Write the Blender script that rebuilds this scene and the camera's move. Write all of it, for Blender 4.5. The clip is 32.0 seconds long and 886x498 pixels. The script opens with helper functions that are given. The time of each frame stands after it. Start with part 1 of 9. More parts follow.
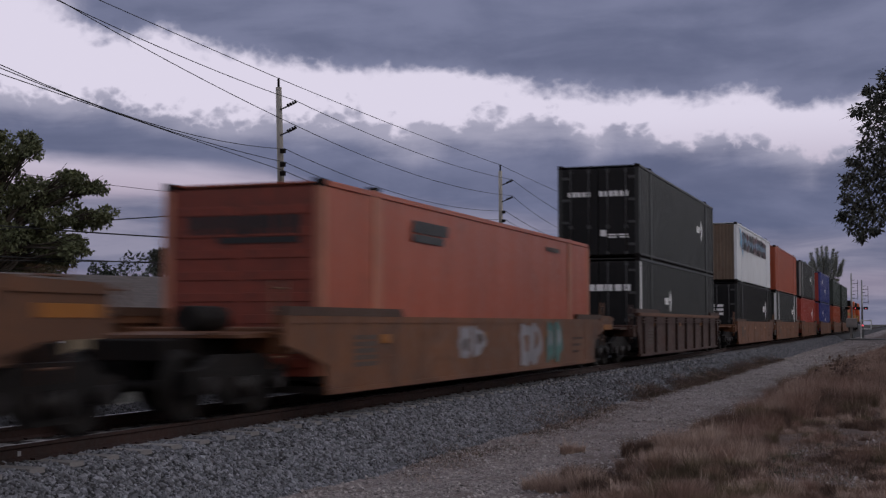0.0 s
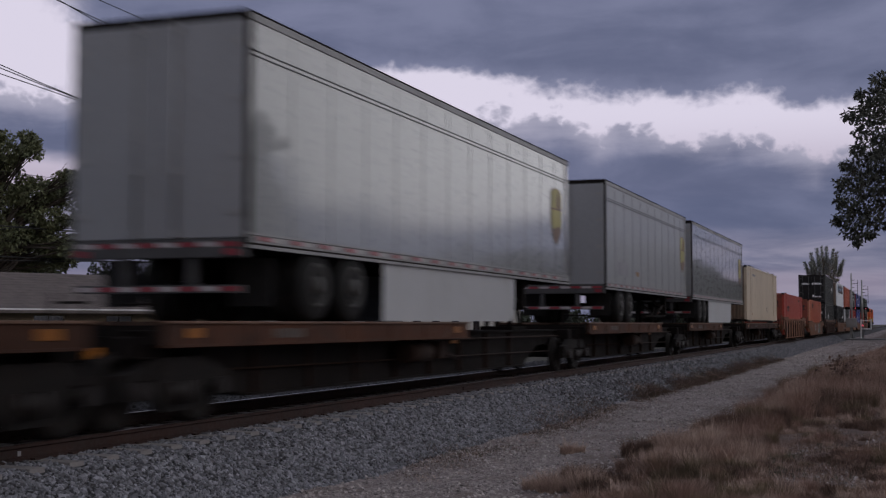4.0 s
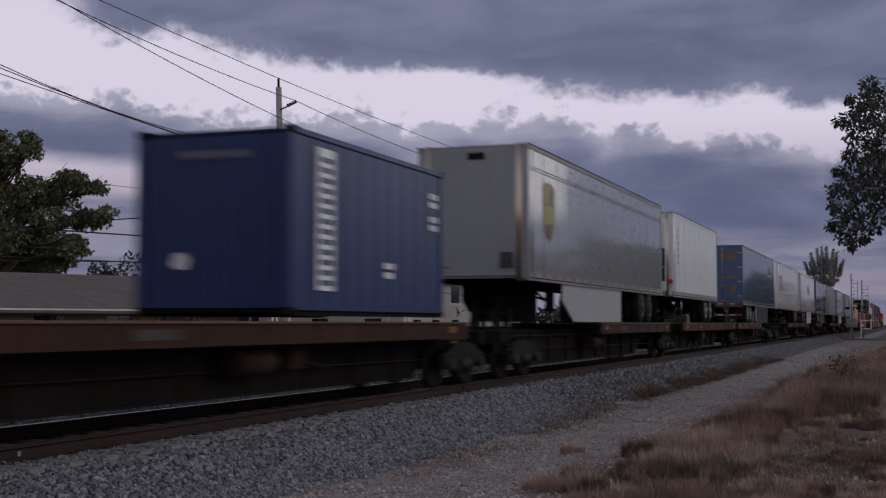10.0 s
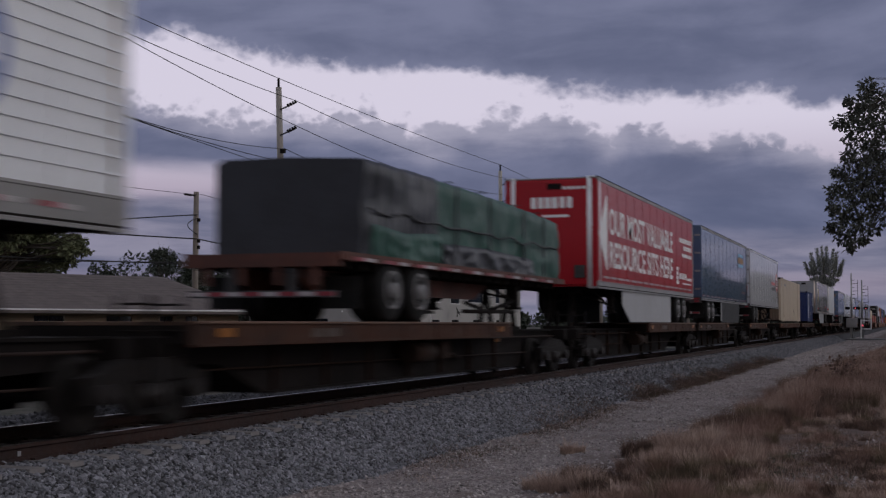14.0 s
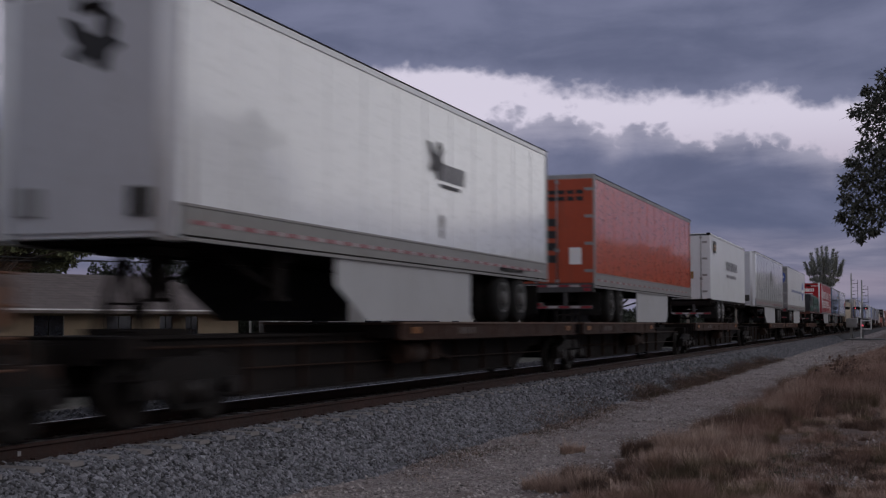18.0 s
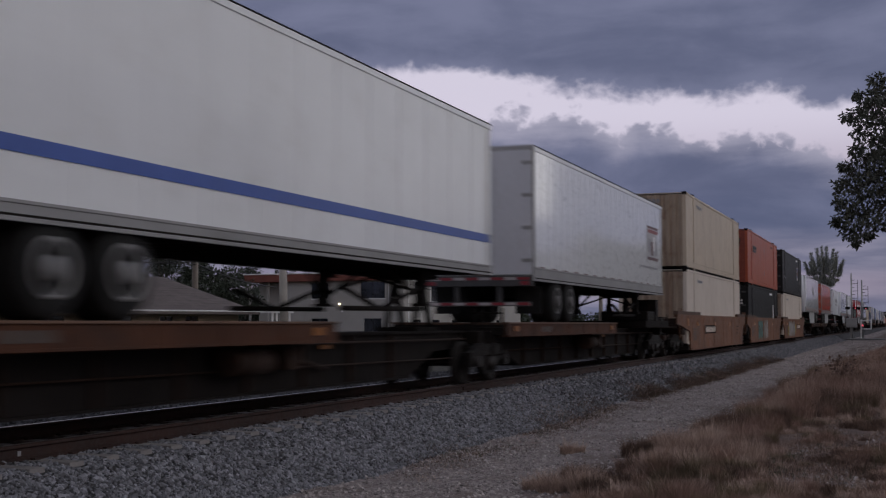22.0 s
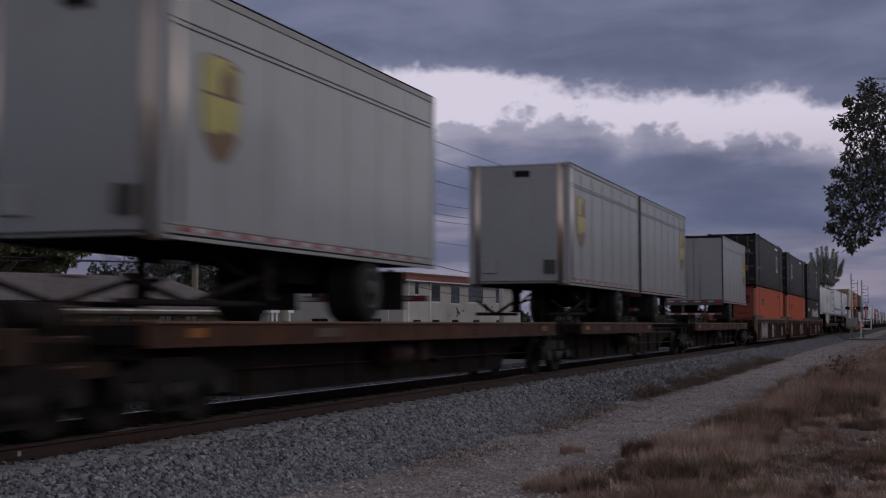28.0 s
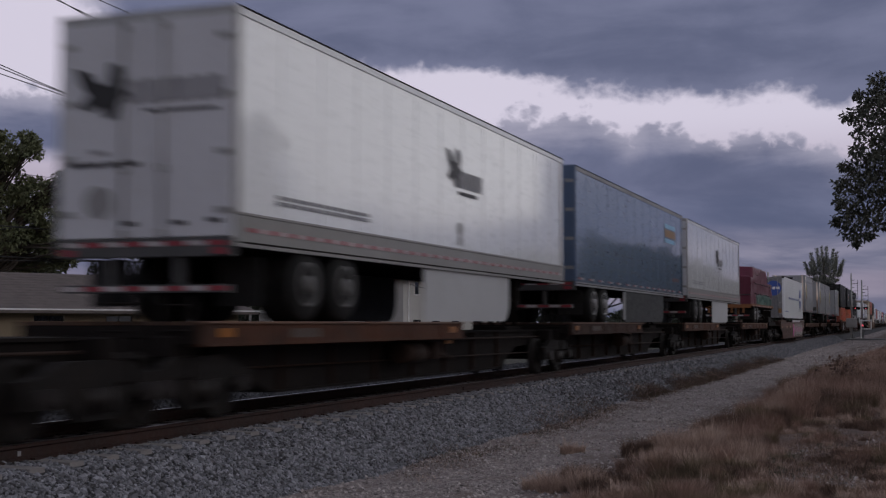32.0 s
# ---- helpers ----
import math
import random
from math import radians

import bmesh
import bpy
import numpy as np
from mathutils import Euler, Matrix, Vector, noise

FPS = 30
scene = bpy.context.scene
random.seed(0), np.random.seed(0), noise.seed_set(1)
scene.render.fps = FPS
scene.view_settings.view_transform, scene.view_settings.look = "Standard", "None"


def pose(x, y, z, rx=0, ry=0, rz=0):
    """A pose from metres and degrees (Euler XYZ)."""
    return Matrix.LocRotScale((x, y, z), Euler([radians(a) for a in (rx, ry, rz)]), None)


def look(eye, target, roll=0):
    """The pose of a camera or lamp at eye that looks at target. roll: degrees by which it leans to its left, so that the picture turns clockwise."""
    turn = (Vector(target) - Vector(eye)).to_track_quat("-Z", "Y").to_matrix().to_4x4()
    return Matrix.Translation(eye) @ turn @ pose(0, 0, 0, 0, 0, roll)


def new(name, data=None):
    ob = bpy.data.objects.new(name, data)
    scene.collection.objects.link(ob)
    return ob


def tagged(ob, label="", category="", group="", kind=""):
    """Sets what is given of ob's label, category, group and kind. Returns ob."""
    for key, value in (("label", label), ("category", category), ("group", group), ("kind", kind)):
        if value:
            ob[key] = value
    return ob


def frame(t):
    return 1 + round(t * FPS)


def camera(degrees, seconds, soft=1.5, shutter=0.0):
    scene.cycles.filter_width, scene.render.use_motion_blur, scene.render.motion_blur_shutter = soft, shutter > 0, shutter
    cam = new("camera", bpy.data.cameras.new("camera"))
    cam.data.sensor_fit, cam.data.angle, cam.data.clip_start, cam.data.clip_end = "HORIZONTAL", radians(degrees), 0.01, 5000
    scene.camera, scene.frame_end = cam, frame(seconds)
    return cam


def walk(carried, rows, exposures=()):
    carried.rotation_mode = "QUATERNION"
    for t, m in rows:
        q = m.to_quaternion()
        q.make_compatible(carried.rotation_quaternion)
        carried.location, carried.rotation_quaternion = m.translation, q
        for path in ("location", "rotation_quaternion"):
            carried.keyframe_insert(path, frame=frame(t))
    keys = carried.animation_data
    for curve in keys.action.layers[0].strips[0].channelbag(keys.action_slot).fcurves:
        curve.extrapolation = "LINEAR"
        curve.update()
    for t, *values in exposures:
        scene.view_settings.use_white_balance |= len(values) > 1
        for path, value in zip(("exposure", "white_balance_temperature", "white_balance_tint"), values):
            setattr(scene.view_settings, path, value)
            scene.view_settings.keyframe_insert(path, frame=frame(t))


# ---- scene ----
# World: X runs along the track away from the camera, Y towards the train, Z up from the rail tops.
SPEED = 24.1
TRACK_Y = 9.0
GROUND = -0.8
EYE = Vector((0, 0, 1.185))
YAW, TILT = 0.3458, 0.058
AIM = EYE + Vector((math.cos(YAW) * math.cos(TILT), math.sin(YAW) * math.cos(TILT), math.sin(TILT))) * 10

cam = camera(38.07, 32.0, soft=1.25, shutter=0.5)
walk(cam, [(0, look(EYE, AIM)), (32, look(EYE, AIM))],
     exposures=[(0, 0.0), (8, -0.06), (32, -0.14)])


# ---------------------------------------------------------------- light
def node(tree, kind):
    return tree.nodes.new(kind)


def maths(tree, op, a, b=None, c=None, clamp=False):
    n = node(tree, "ShaderNodeMath")
    n.operation, n.use_clamp = op, clamp
    for i, v in enumerate((a, b, c)):
        if v is None:
            continue
        if isinstance(v, (int, float)):
            n.inputs[i].default_value = v
        else:
            tree.links.new(v, n.inputs[i])
    return n.outputs[0]


def smooth(tree, v, lo, hi, a=0.0, b=1.0):
    n = node(tree, "ShaderNodeMapRange")
    n.interpolation_type = "SMOOTHSTEP"
    tree.links.new(v, n.inputs["Value"])
    for key, x in (("From Min", lo), ("From Max", hi), ("To Min", a), ("To Max", b)):
        n.inputs[key].default_value = x
    return n.outputs["Result"]


def mixc(tree, f, a, b):
    n = node(tree, "ShaderNodeMix")
    n.data_type = "RGBA"
    if isinstance(f, (int, float)):
        n.inputs["Factor"].default_value = f
    else:
        tree.links.new(f, n.inputs["Factor"])
    for key, v in ((6, a), (7, b)):
        if isinstance(v, tuple):
            n.inputs[key].default_value = (*v, 1)
        else:
            tree.links.new(v, n.inputs[key])
    return n.outputs[2]


def ramp(tree, v, stops):
    """A graph of straight pieces: stops are (place, value), places and values within 0 to 1."""
    n = node(tree, "ShaderNodeValToRGB")
    tree.links.new(v, n.inputs[0])
    e = n.color_ramp.elements
    e[0].position, e[0].color = stops[0][0], (stops[0][1],) * 3 + (1,)
    e[1].position, e[1].color = stops[-1][0], (stops[-1][1],) * 3 + (1,)
    for p, c in stops[1:-1]:
        e.new(p).color = (c, c, c, 1)
    return maths(tree, "ADD", n.outputs[0], 0.0)


def fbm(tree, vec, scale, detail=6, rough=0.55, dist=0.0):
    n = node(tree, "ShaderNodeTexNoise")
    tree.links.new(vec, n.inputs["Vector"])
    n.inputs["Scale"].default_value, n.inputs["Detail"].default_value = scale, detail
    n.inputs["Roughness"].default_value, n.inputs["Distortion"].default_value = rough, dist
    return n.outputs[0]


CLOUD_DARK, CLOUD_MID = (0.105, 0.123, 0.212), (0.176, 0.193, 0.305)
CLEAR, PINK = (0.71, 0.665, 0.80), (0.47, 0.395, 0.52)


def angles(tree, vec):
    """Azimuth from +X towards +Y, and elevation, in radians, of a direction."""
    nrm = node(tree, "ShaderNodeVectorMath")
    nrm.operation = "NORMALIZE"
    tree.links.new(vec, nrm.inputs[0])
    sep = node(tree, "ShaderNodeSeparateXYZ")
    tree.links.new(nrm.outputs[0], sep.inputs[0])
    az = maths(tree, "ARCTAN2", sep.outputs[1], sep.outputs[0])
    el = maths(tree, "ARCSINE", sep.outputs[2])
    return az, el, nrm.outputs[0]


def combine(tree, x, y, z=0.0):
    n = node(tree, "ShaderNodeCombineXYZ")
    for i, v in enumerate((x, y, z)):
        if isinstance(v, (int, float)):
            n.inputs[i].default_value = v
        else:
            tree.links.new(v, n.inputs[i])
    return n.outputs[0]


SUN_AZ, SUN_EL = radians(-150), radians(4)


def make_world():
    world = bpy.data.worlds.new("dusk")
    scene.world = world
    world.use_nodes = True
    t = world.node_tree
    t.nodes.clear()
    co = node(t, "ShaderNodeTexCoord")
    az, el, way = angles(t, co.outputs["Generated"])
    sky = node(t, "ShaderNodeTexSky")
    sky.sky_type, sky.sun_disc, sky.sun_elevation, sky.sun_rotation = "NISHITA", False, SUN_EL, radians(90) - SUN_AZ
    thin = node(t, "ShaderNodeMix")
    thin.data_type, thin.blend_type = "RGBA", "MULTIPLY"
    thin.inputs["Factor"].default_value = 1
    t.links.new(sky.outputs[0], thin.inputs[6])
    thin.inputs[7].default_value = (0.1, 0.1, 0.1, 1)
    base = mixc(t, smooth(t, el, 0.0, 0.12), PINK, (1.14, 1.115, 1.18))
    base = mixc(t, smooth(t, el, 0.28, 0.55), base, (0.92, 0.90, 0.94))
    clear = mixc(t, 0.85, thin.outputs[2], base)
    # cloud banks: a low one with a ragged top, a high broken layer
    flat = combine(t, maths(t, "MULTIPLY", az, 1.0), maths(t, "MULTIPLY", el, 2.6))
    n1 = fbm(t, flat, 5.0, 7, 0.55, 0.3)
    n2 = fbm(t, combine(t, maths(t, "MULTIPLY", az, 1.0), maths(t, "MULTIPLY", el, 2.2), 4.0), 2.2, 6, 0.5, 0.2)
    top = ramp(t, maths(t, "ADD", az, 1.0), [(0.0, 0.20), (0.30, 0.20), (0.44, 0.19), (0.475, 0.16), (0.53, 0.115), (0.56, 0.09), (0.66, 0.075), (1.0, 0.11)])
    bank = smooth(t, maths(t, "SUBTRACT", maths(t, "ADD", top, maths(t, "MULTIPLY", maths(t, "SUBTRACT", n1, 0.5), 0.085)), el), -0.010, 0.018)
    layer = maths(t, "MULTIPLY", smooth(t, maths(t, "ADD", n2, maths(t, "MULTIPLY", el, 0.12)), 0.52, 0.68), smooth(t, el, 0.2, 0.34))
    # a closed grey deck over the land behind
    back = node(t, "ShaderNodeVectorMath")
    back.operation = "DOT_PRODUCT"
    t.links.new(way, back.inputs[0])
    back.inputs[1].default_value = (-0.96, 0.2, 0.1)
    deck = maths(t, "MULTIPLY", smooth(t, maths(t, "ADD", back.outputs["Value"], maths(t, "MULTIPLY", maths(t, "SUBTRACT", n2, 0.5), 0.5)), 0.25, 0.75), 0.7)
    cloud = maths(t, "MAXIMUM", maths(t, "MAXIMUM", bank, layer), deck)
    grey = mixc(t, smooth(t, n1, 0.3, 0.7), CLOUD_DARK, CLOUD_MID)
    col = mixc(t, maths(t, "MULTIPLY", cloud, 0.94), clear, grey)
    # afterglow low in the west
    dot = node(t, "ShaderNodeVectorMath")
    dot.operation = "DOT_PRODUCT"
    t.links.new(way, dot.inputs[0])
    dot.inputs[1].default_value = (math.cos(SUN_AZ), math.sin(SUN_AZ), 0.05)
    glow = maths(t, "MULTIPLY", smooth(t, dot.outputs["Value"], 0.72, 0.98), smooth(t, el, 0.34, 0.04))
    col = mixc(t, maths(t, "MULTIPLY", glow, 0.6), col, (1.0, 0.66, 0.44))
    bg = node(t, "ShaderNodeBackground")
    t.links.new(col, bg.inputs[0])
    bg.inputs[1].default_value = 1.0
    out = node(t, "ShaderNodeOutputWorld")
    t.links.new(bg.outputs[0], out.inputs[0])


def make_sun():
    d = bpy.data.lights.new("sun", "SUN")
    d.energy, d.angle, d.color = 0.28, radians(60), (1.0, 0.93, 0.88)
    ob = new("sun", d)
    away = Vector((0.3, -1.6, 0.8))
    ob.matrix_world = look(away * 50, (0, 0, 0))


def sky_material():
    """The cloud deck over the track: two long grey banks with a pale gap between them."""
    m = bpy.data.materials.new("cloudy_sky")
    m.use_nodes = True
    t = m.node_tree
    t.nodes.clear()
    co = node(t, "ShaderNodeTexCoord")
    az, el, way = angles(t, co.outputs["Object"])
    # a and b: across and down the sheet, 0 to 1 over about 0.69 and 0.194 radians
    a = maths(t, "DIVIDE", maths(t, "SUBTRACT", YAW + 0.345, az), 0.69)
    b = maths(t, "DIVIDE", maths(t, "SUBTRACT", TILT + 0.194, el), 0.194)
    p = combine(t, a, maths(t, "MULTIPLY", b, 0.36))
    lump = maths(t, "SUBTRACT", fbm(t, p, 9.0, 8, 0.6, 0.25), 0.5)
    puff = maths(t, "SUBTRACT", fbm(t, p, 24.0, 6, 0.6, 0.4), 0.5)
    soft = maths(t, "SUBTRACT", fbm(t, combine(t, a, maths(t, "MULTIPLY", b, 1.05), 3.0), 4.5, 7, 0.55, 0.3), 0.5)
    edge = maths(t, "ADD", maths(t, "MULTIPLY", lump, 0.15), maths(t, "MULTIPLY", puff, 0.085))
    # rounded heads with sharp creases between them
    head = maths(t, "ABSOLUTE", maths(t, "SUBTRACT", fbm(t, p, 17.0, 3, 0.5, 0.1), 0.5))
    fine = maths(t, "ABSOLUTE", maths(t, "SUBTRACT", fbm(t, p, 46.0, 3, 0.5, 0.0), 0.5))
    heads = maths(t, "ADD", maths(t, "MULTIPLY", head, 0.40), maths(t, "MULTIPLY", fine, 0.20))
    edge_top = maths(t, "ADD", maths(t, "MULTIPLY", lump, 0.13), maths(t, "SUBTRACT", heads, 0.055))
    edge_low = maths(t, "ADD", maths(t, "MULTIPLY", lump, 0.14), maths(t, "SUBTRACT", maths(t, "MULTIPLY", heads, 0.5), 0.03))
    high = ramp(t, a, [(0.0, 0.0), (0.05, 0.06), (0.08, 0.125), (0.14, 0.20), (0.17, 0.21), (0.20, 0.165), (0.235, 0.22), (0.29, 0.25), (0.36, 0.29), (0.45, 0.295), (0.54, 0.305), (0.61, 0.36), (0.68, 0.39), (0.75, 0.42), (0.80, 0.45), (0.86, 0.41), (0.91, 0.46), (1.0, 0.45)])
    low_top = ramp(t, a, [(0.0, 0.38), (0.08, 0.39), (0.15, 0.37), (0.19, 0.43), (0.26, 0.47), (0.33, 0.445), (0.42, 0.44), (0.46, 0.50), (0.485, 0.53), (0.53, 0.465), (0.62, 0.46), (0.65, 0.44), (0.69, 0.53), (0.715, 0.47), (0.75, 0.50), (0.79, 0.56), (0.84, 0.525), (0.88, 0.56), (0.925, 0.65), (0.96, 0.59), (1.0, 0.56)])
    low_end = ramp(t, a, [(0.0, 0.66), (0.14, 0.675), (0.24, 0.69), (0.32, 0.72), (0.42, 0.80), (0.56, 0.86), (0.7, 0.93), (1.0, 0.98)])
    up = smooth(t, maths(t, "ADD", maths(t, "SUBTRACT", high, b), maths(t, "MULTIPLY", edge_low, 1.0)), -0.034, 0.044)
    up = maths(t, "MULTIPLY", up, smooth(t, maths(t, "ADD", a, maths(t, "MULTIPLY", edge, 0.5)), 0.035, 0.13))
    deep1 = maths(t, "ADD", maths(t, "SUBTRACT", b, low_top), edge_top)
    lo1 = smooth(t, deep1, -0.02, 0.042)
    lo2 = smooth(t, maths(t, "ADD", maths(t, "SUBTRACT", low_end, b), maths(t, "MULTIPLY", soft, 0.12)), -0.04, 0.06)
    low = maths(t, "MULTIPLY", lo1, lo2)
    # clear parts: pale lilac, pinker and duller towards the horizon, then blue-grey haze
    clear = mixc(t, smooth(t, b, 0.45, 0.85), CLEAR, (0.44, 0.375, 0.48))
    streak = maths(t, "SUBTRACT", fbm(t, combine(t, a, maths(t, "MULTIPLY", b, 1.7), 8.0), 5.0, 7, 0.55, 0.3), 0.5)
    haze = mixc(t, smooth(t, streak, -0.12, 0.13), (0.148, 0.157, 0.245), (0.275, 0.265, 0.36))
    clear = mixc(t, smooth(t, maths(t, "ADD", b, maths(t, "MULTIPLY", soft, 0.14)), 0.76, 0.85), clear, haze)
    strip = maths(t, "MULTIPLY", smooth(t, b, 1.06, 1.14), smooth(t, b, 1.24, 1.16))
    clear = mixc(t, maths(t, "MULTIPLY", strip, 0.4), clear, (0.36, 0.29, 0.37))
    body = smooth(t, maths(t, "ADD", soft, maths(t, "MULTIPLY", lump, 0.2)), -0.2, 0.2)
    grey = mixc(t, body, CLOUD_MID, CLOUD_DARK)
    rim = smooth(t, maths(t, "ADD", maths(t, "SUBTRACT", deep1, maths(t, "MULTIPLY", heads, 0.9)), maths(t, "MULTIPLY", soft, 0.3)), -0.06, 0.13)
    grey_low = mixc(t, rim, (0.38, 0.37, 0.48), grey)
    fringe = smooth(t, maths(t, "ADD", maths(t, "SUBTRACT", high, b), maths(t, "MULTIPLY", edge, 1.0)), 0.0, 0.13)
    grey_high = mixc(t, fringe, CLOUD_MID, grey)
    col = mixc(t, maths(t, "MULTIPLY", low, 0.97), clear, grey_low)
    col = mixc(t, maths(t, "MULTIPLY", up, 0.97), col, grey_high)
    em = node(t, "ShaderNodeEmission")
    t.links.new(col, em.inputs[0])
    out = node(t, "ShaderNodeOutputMaterial")
    t.links.new(em.outputs[0], out.inputs[0])
    return m


make_world()
make_sun()


# ---------------------------------------------------------------- materials
MATS = {}


def surf(name, col, rough=0.5, metal=0.0, var=0.18, scale=1.5, dirt=None, dirt_amount=0.0, streak=0.0, bump=0.0, bscale=60.0,
         wave=0.0, spec=0.4, island=0.0, col2=None, objvar=0.0, coat=0.0, ripple=2.0):
    """A painted, worn or natural surface: base colour varied at two scales, dirt patches, rain streaks, fine relief."""
    if name in MATS:
        return MATS[name]
    m = bpy.data.materials.new(name)
    m.use_nodes = True
    t = m.node_tree
    bs = t.nodes["Principled BSDF"]
    co = node(t, "ShaderNodeTexCoord").outputs["Object"]
    big = fbm(t, co, scale * 0.35, 5, 0.6)
    fine = fbm(t, co, scale * 6, 4, 0.6)
    dark = tuple(c * (1 - var) for c in col)
    light = tuple(min(1, c * (1 + var * 0.8)) for c in col)
    v = maths(t, "ADD", maths(t, "MULTIPLY", big, 0.65), maths(t, "MULTIPLY", fine, 0.35))
    c = mixc(t, smooth(t, v, 0.32, 0.68), dark, col2 or light)
    if island:
        geo = node(t, "ShaderNodeNewGeometry")
        hue = maths(t, "MULTIPLY", geo.outputs["Random Per Island"], island)
        c = mixc(t, hue, c, tuple(x * 0.24 for x in col))
    if objvar:
        info = node(t, "ShaderNodeObjectInfo")
        c = mixc(t, maths(t, "MULTIPLY", info.outputs["Random"], objvar), c, tuple(x * 0.5 for x in col))
    if dirt:
        stain = fbm(t, co, scale * 0.8, 8, 0.65, 0.6)
        c = mixc(t, maths(t, "MULTIPLY", smooth(t, stain, 0.5, 0.72), dirt_amount), c, dirt)
    if streak:
        mp = node(t, "ShaderNodeMapping")
        t.links.new(co, mp.inputs[0])
        mp.inputs["Scale"].default_value = (3.2, 3.2, 0.16)
        run = fbm(t, mp.outputs[0], 1.6, 6, 0.6)
        c = mixc(t, maths(t, "MULTIPLY", smooth(t, run, 0.5, 0.75), streak), c, dirt or tuple(x * 0.35 for x in col))
    t.links.new(c, bs.inputs["Base Color"])
    bs.inputs["Metallic"].default_value = metal
    bs.inputs["Specular IOR Level"].default_value = spec
    if coat:
        bs.inputs["Coat Weight"].default_value, bs.inputs["Coat Roughness"].default_value, bs.inputs["Coat IOR"].default_value = coat, 0.05, 1.5
    t.links.new(smooth(t, fine, 0.2, 0.8, max(0.03, rough * 0.8), min(1, rough * 1.2)), bs.inputs["Roughness"])
    normal = None
    if wave:
        mp = node(t, "ShaderNodeMapping")
        t.links.new(co, mp.inputs[0])
        mp.inputs["Scale"].default_value = (1.0, 1.0, 0.12)
        w = node(t, "ShaderNodeTexWave")
        w.bands_direction, w.wave_profile = "X", "SIN"
        t.links.new(mp.outputs[0], w.inputs[0])
        w.inputs["Scale"].default_value, w.inputs["Distortion"].default_value = 0.26, 1.6
        w.inputs["Detail"].default_value, w.inputs["Detail Scale"].default_value = ripple, 0.6
        b = node(t, "ShaderNodeBump")
        t.links.new(w.outputs["Fac"], b.inputs["Height"])
        b.inputs["Strength"].default_value, b.inputs["Distance"].default_value = 1.0, wave
        normal = b.outputs[0]
    if bump:
        b = node(t, "ShaderNodeBump")
        t.links.new(fbm(t, co, bscale, 5, 0.65), b.inputs["Height"])
        b.inputs["Strength"].default_value, b.inputs["Distance"].default_value = 0.8, bump
        if normal is not None:
            t.links.new(normal, b.inputs["Normal"])
        normal = b.outputs[0]
    if normal is not None:
        t.links.new(normal, bs.inputs["Normal"])
    MATS[name] = m
    return m


def lamp_mat(name, col, power):
    m = bpy.data.materials.new(name)
    m.use_nodes = True
    bs = m.node_tree.nodes["Principled BSDF"]
    bs.inputs["Base Color"].default_value = (*col, 1)
    bs.inputs["Emission Color"].default_value = (*col, 1)
    bs.inputs["Emission Strength"].default_value = power
    return m


GRIME = (0.10, 0.075, 0.055)
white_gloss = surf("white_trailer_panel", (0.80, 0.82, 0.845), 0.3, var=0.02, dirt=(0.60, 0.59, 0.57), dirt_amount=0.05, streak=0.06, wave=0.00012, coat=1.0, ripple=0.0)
# white for rear-facing ends: the weaker light on them is put into the colour
white_end_dim = surf("white_door_paint", (0.55, 0.565, 0.61), 0.5, var=0.06, dirt=(0.36, 0.35, 0.34), dirt_amount=0.25, streak=0.12)
white_matt = surf("white_matt_panel", (0.74, 0.76, 0.785), 0.4, var=0.04, dirt=(0.46, 0.44, 0.41), dirt_amount=0.2, streak=0.15, wave=0.0006, coat=0.25)
grey_gloss = surf("grey_trailer_panel", (0.25, 0.26, 0.27), 0.3, var=0.03, dirt=(0.22, 0.215, 0.20), dirt_amount=0.12, streak=0.06, wave=0.00022, coat=1.0, ripple=0.0)
grey_dull = surf("grey_dull_panel", (0.27, 0.28, 0.295), 0.38, var=0.08, dirt=(0.22, 0.21, 0.19), dirt_amount=0.3, streak=0.15, wave=0.0006, coat=0.2)
blue_gloss = surf("blue_trailer_panel", (0.075, 0.135, 0.225), 0.3, var=0.08, dirt=(0.08, 0.10, 0.14), dirt_amount=0.25, streak=0.08, wave=0.0010, coat=1.0)
blue_dull = surf("blue_door_paint", (0.075, 0.118, 0.205), 0.45, var=0.12, dirt=(0.07, 0.08, 0.10), dirt_amount=0.4, streak=0.25)
orange_gloss = surf("orange_trailer_panel", (0.56, 0.072, 0.012), 0.3, var=0.08, dirt=(0.30, 0.08, 0.04), dirt_amount=0.25, streak=0.08, wave=0.0005, coat=0.65, ripple=0.0)
orange_dull = surf("orange_door_paint", (0.42, 0.07, 0.028), 0.5, var=0.12, dirt=GRIME, dirt_amount=0.3, streak=0.2)
red_gloss = surf("red_trailer_panel", (0.37, 0.012, 0.020), 0.34, var=0.06, spec=0.22, dirt=(0.2, 0.02, 0.02), dirt_amount=0.2, streak=0.06, wave=0.0006, coat=0.06)
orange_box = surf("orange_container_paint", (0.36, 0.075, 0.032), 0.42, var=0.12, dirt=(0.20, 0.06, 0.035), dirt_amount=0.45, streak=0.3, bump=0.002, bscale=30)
orange_deep = surf("deep_orange_container_paint", (0.40, 0.066, 0.023), 0.5, var=0.10, spec=0.25, dirt=(0.22, 0.06, 0.03), dirt_amount=0.4, streak=0.3, bump=0.002, bscale=30)
cream_pale = surf("pale_cream_container_paint", (0.57, 0.505, 0.44), 0.5, var=0.06, dirt=(0.34, 0.27, 0.21), dirt_amount=0.35, streak=0.35, bump=0.002, bscale=30)
red_box = surf("red_container_paint", (0.33, 0.045, 0.03), 0.42, var=0.12, dirt=(0.17, 0.04, 0.03), dirt_amount=0.4, streak=0.3, bump=0.002, bscale=30)
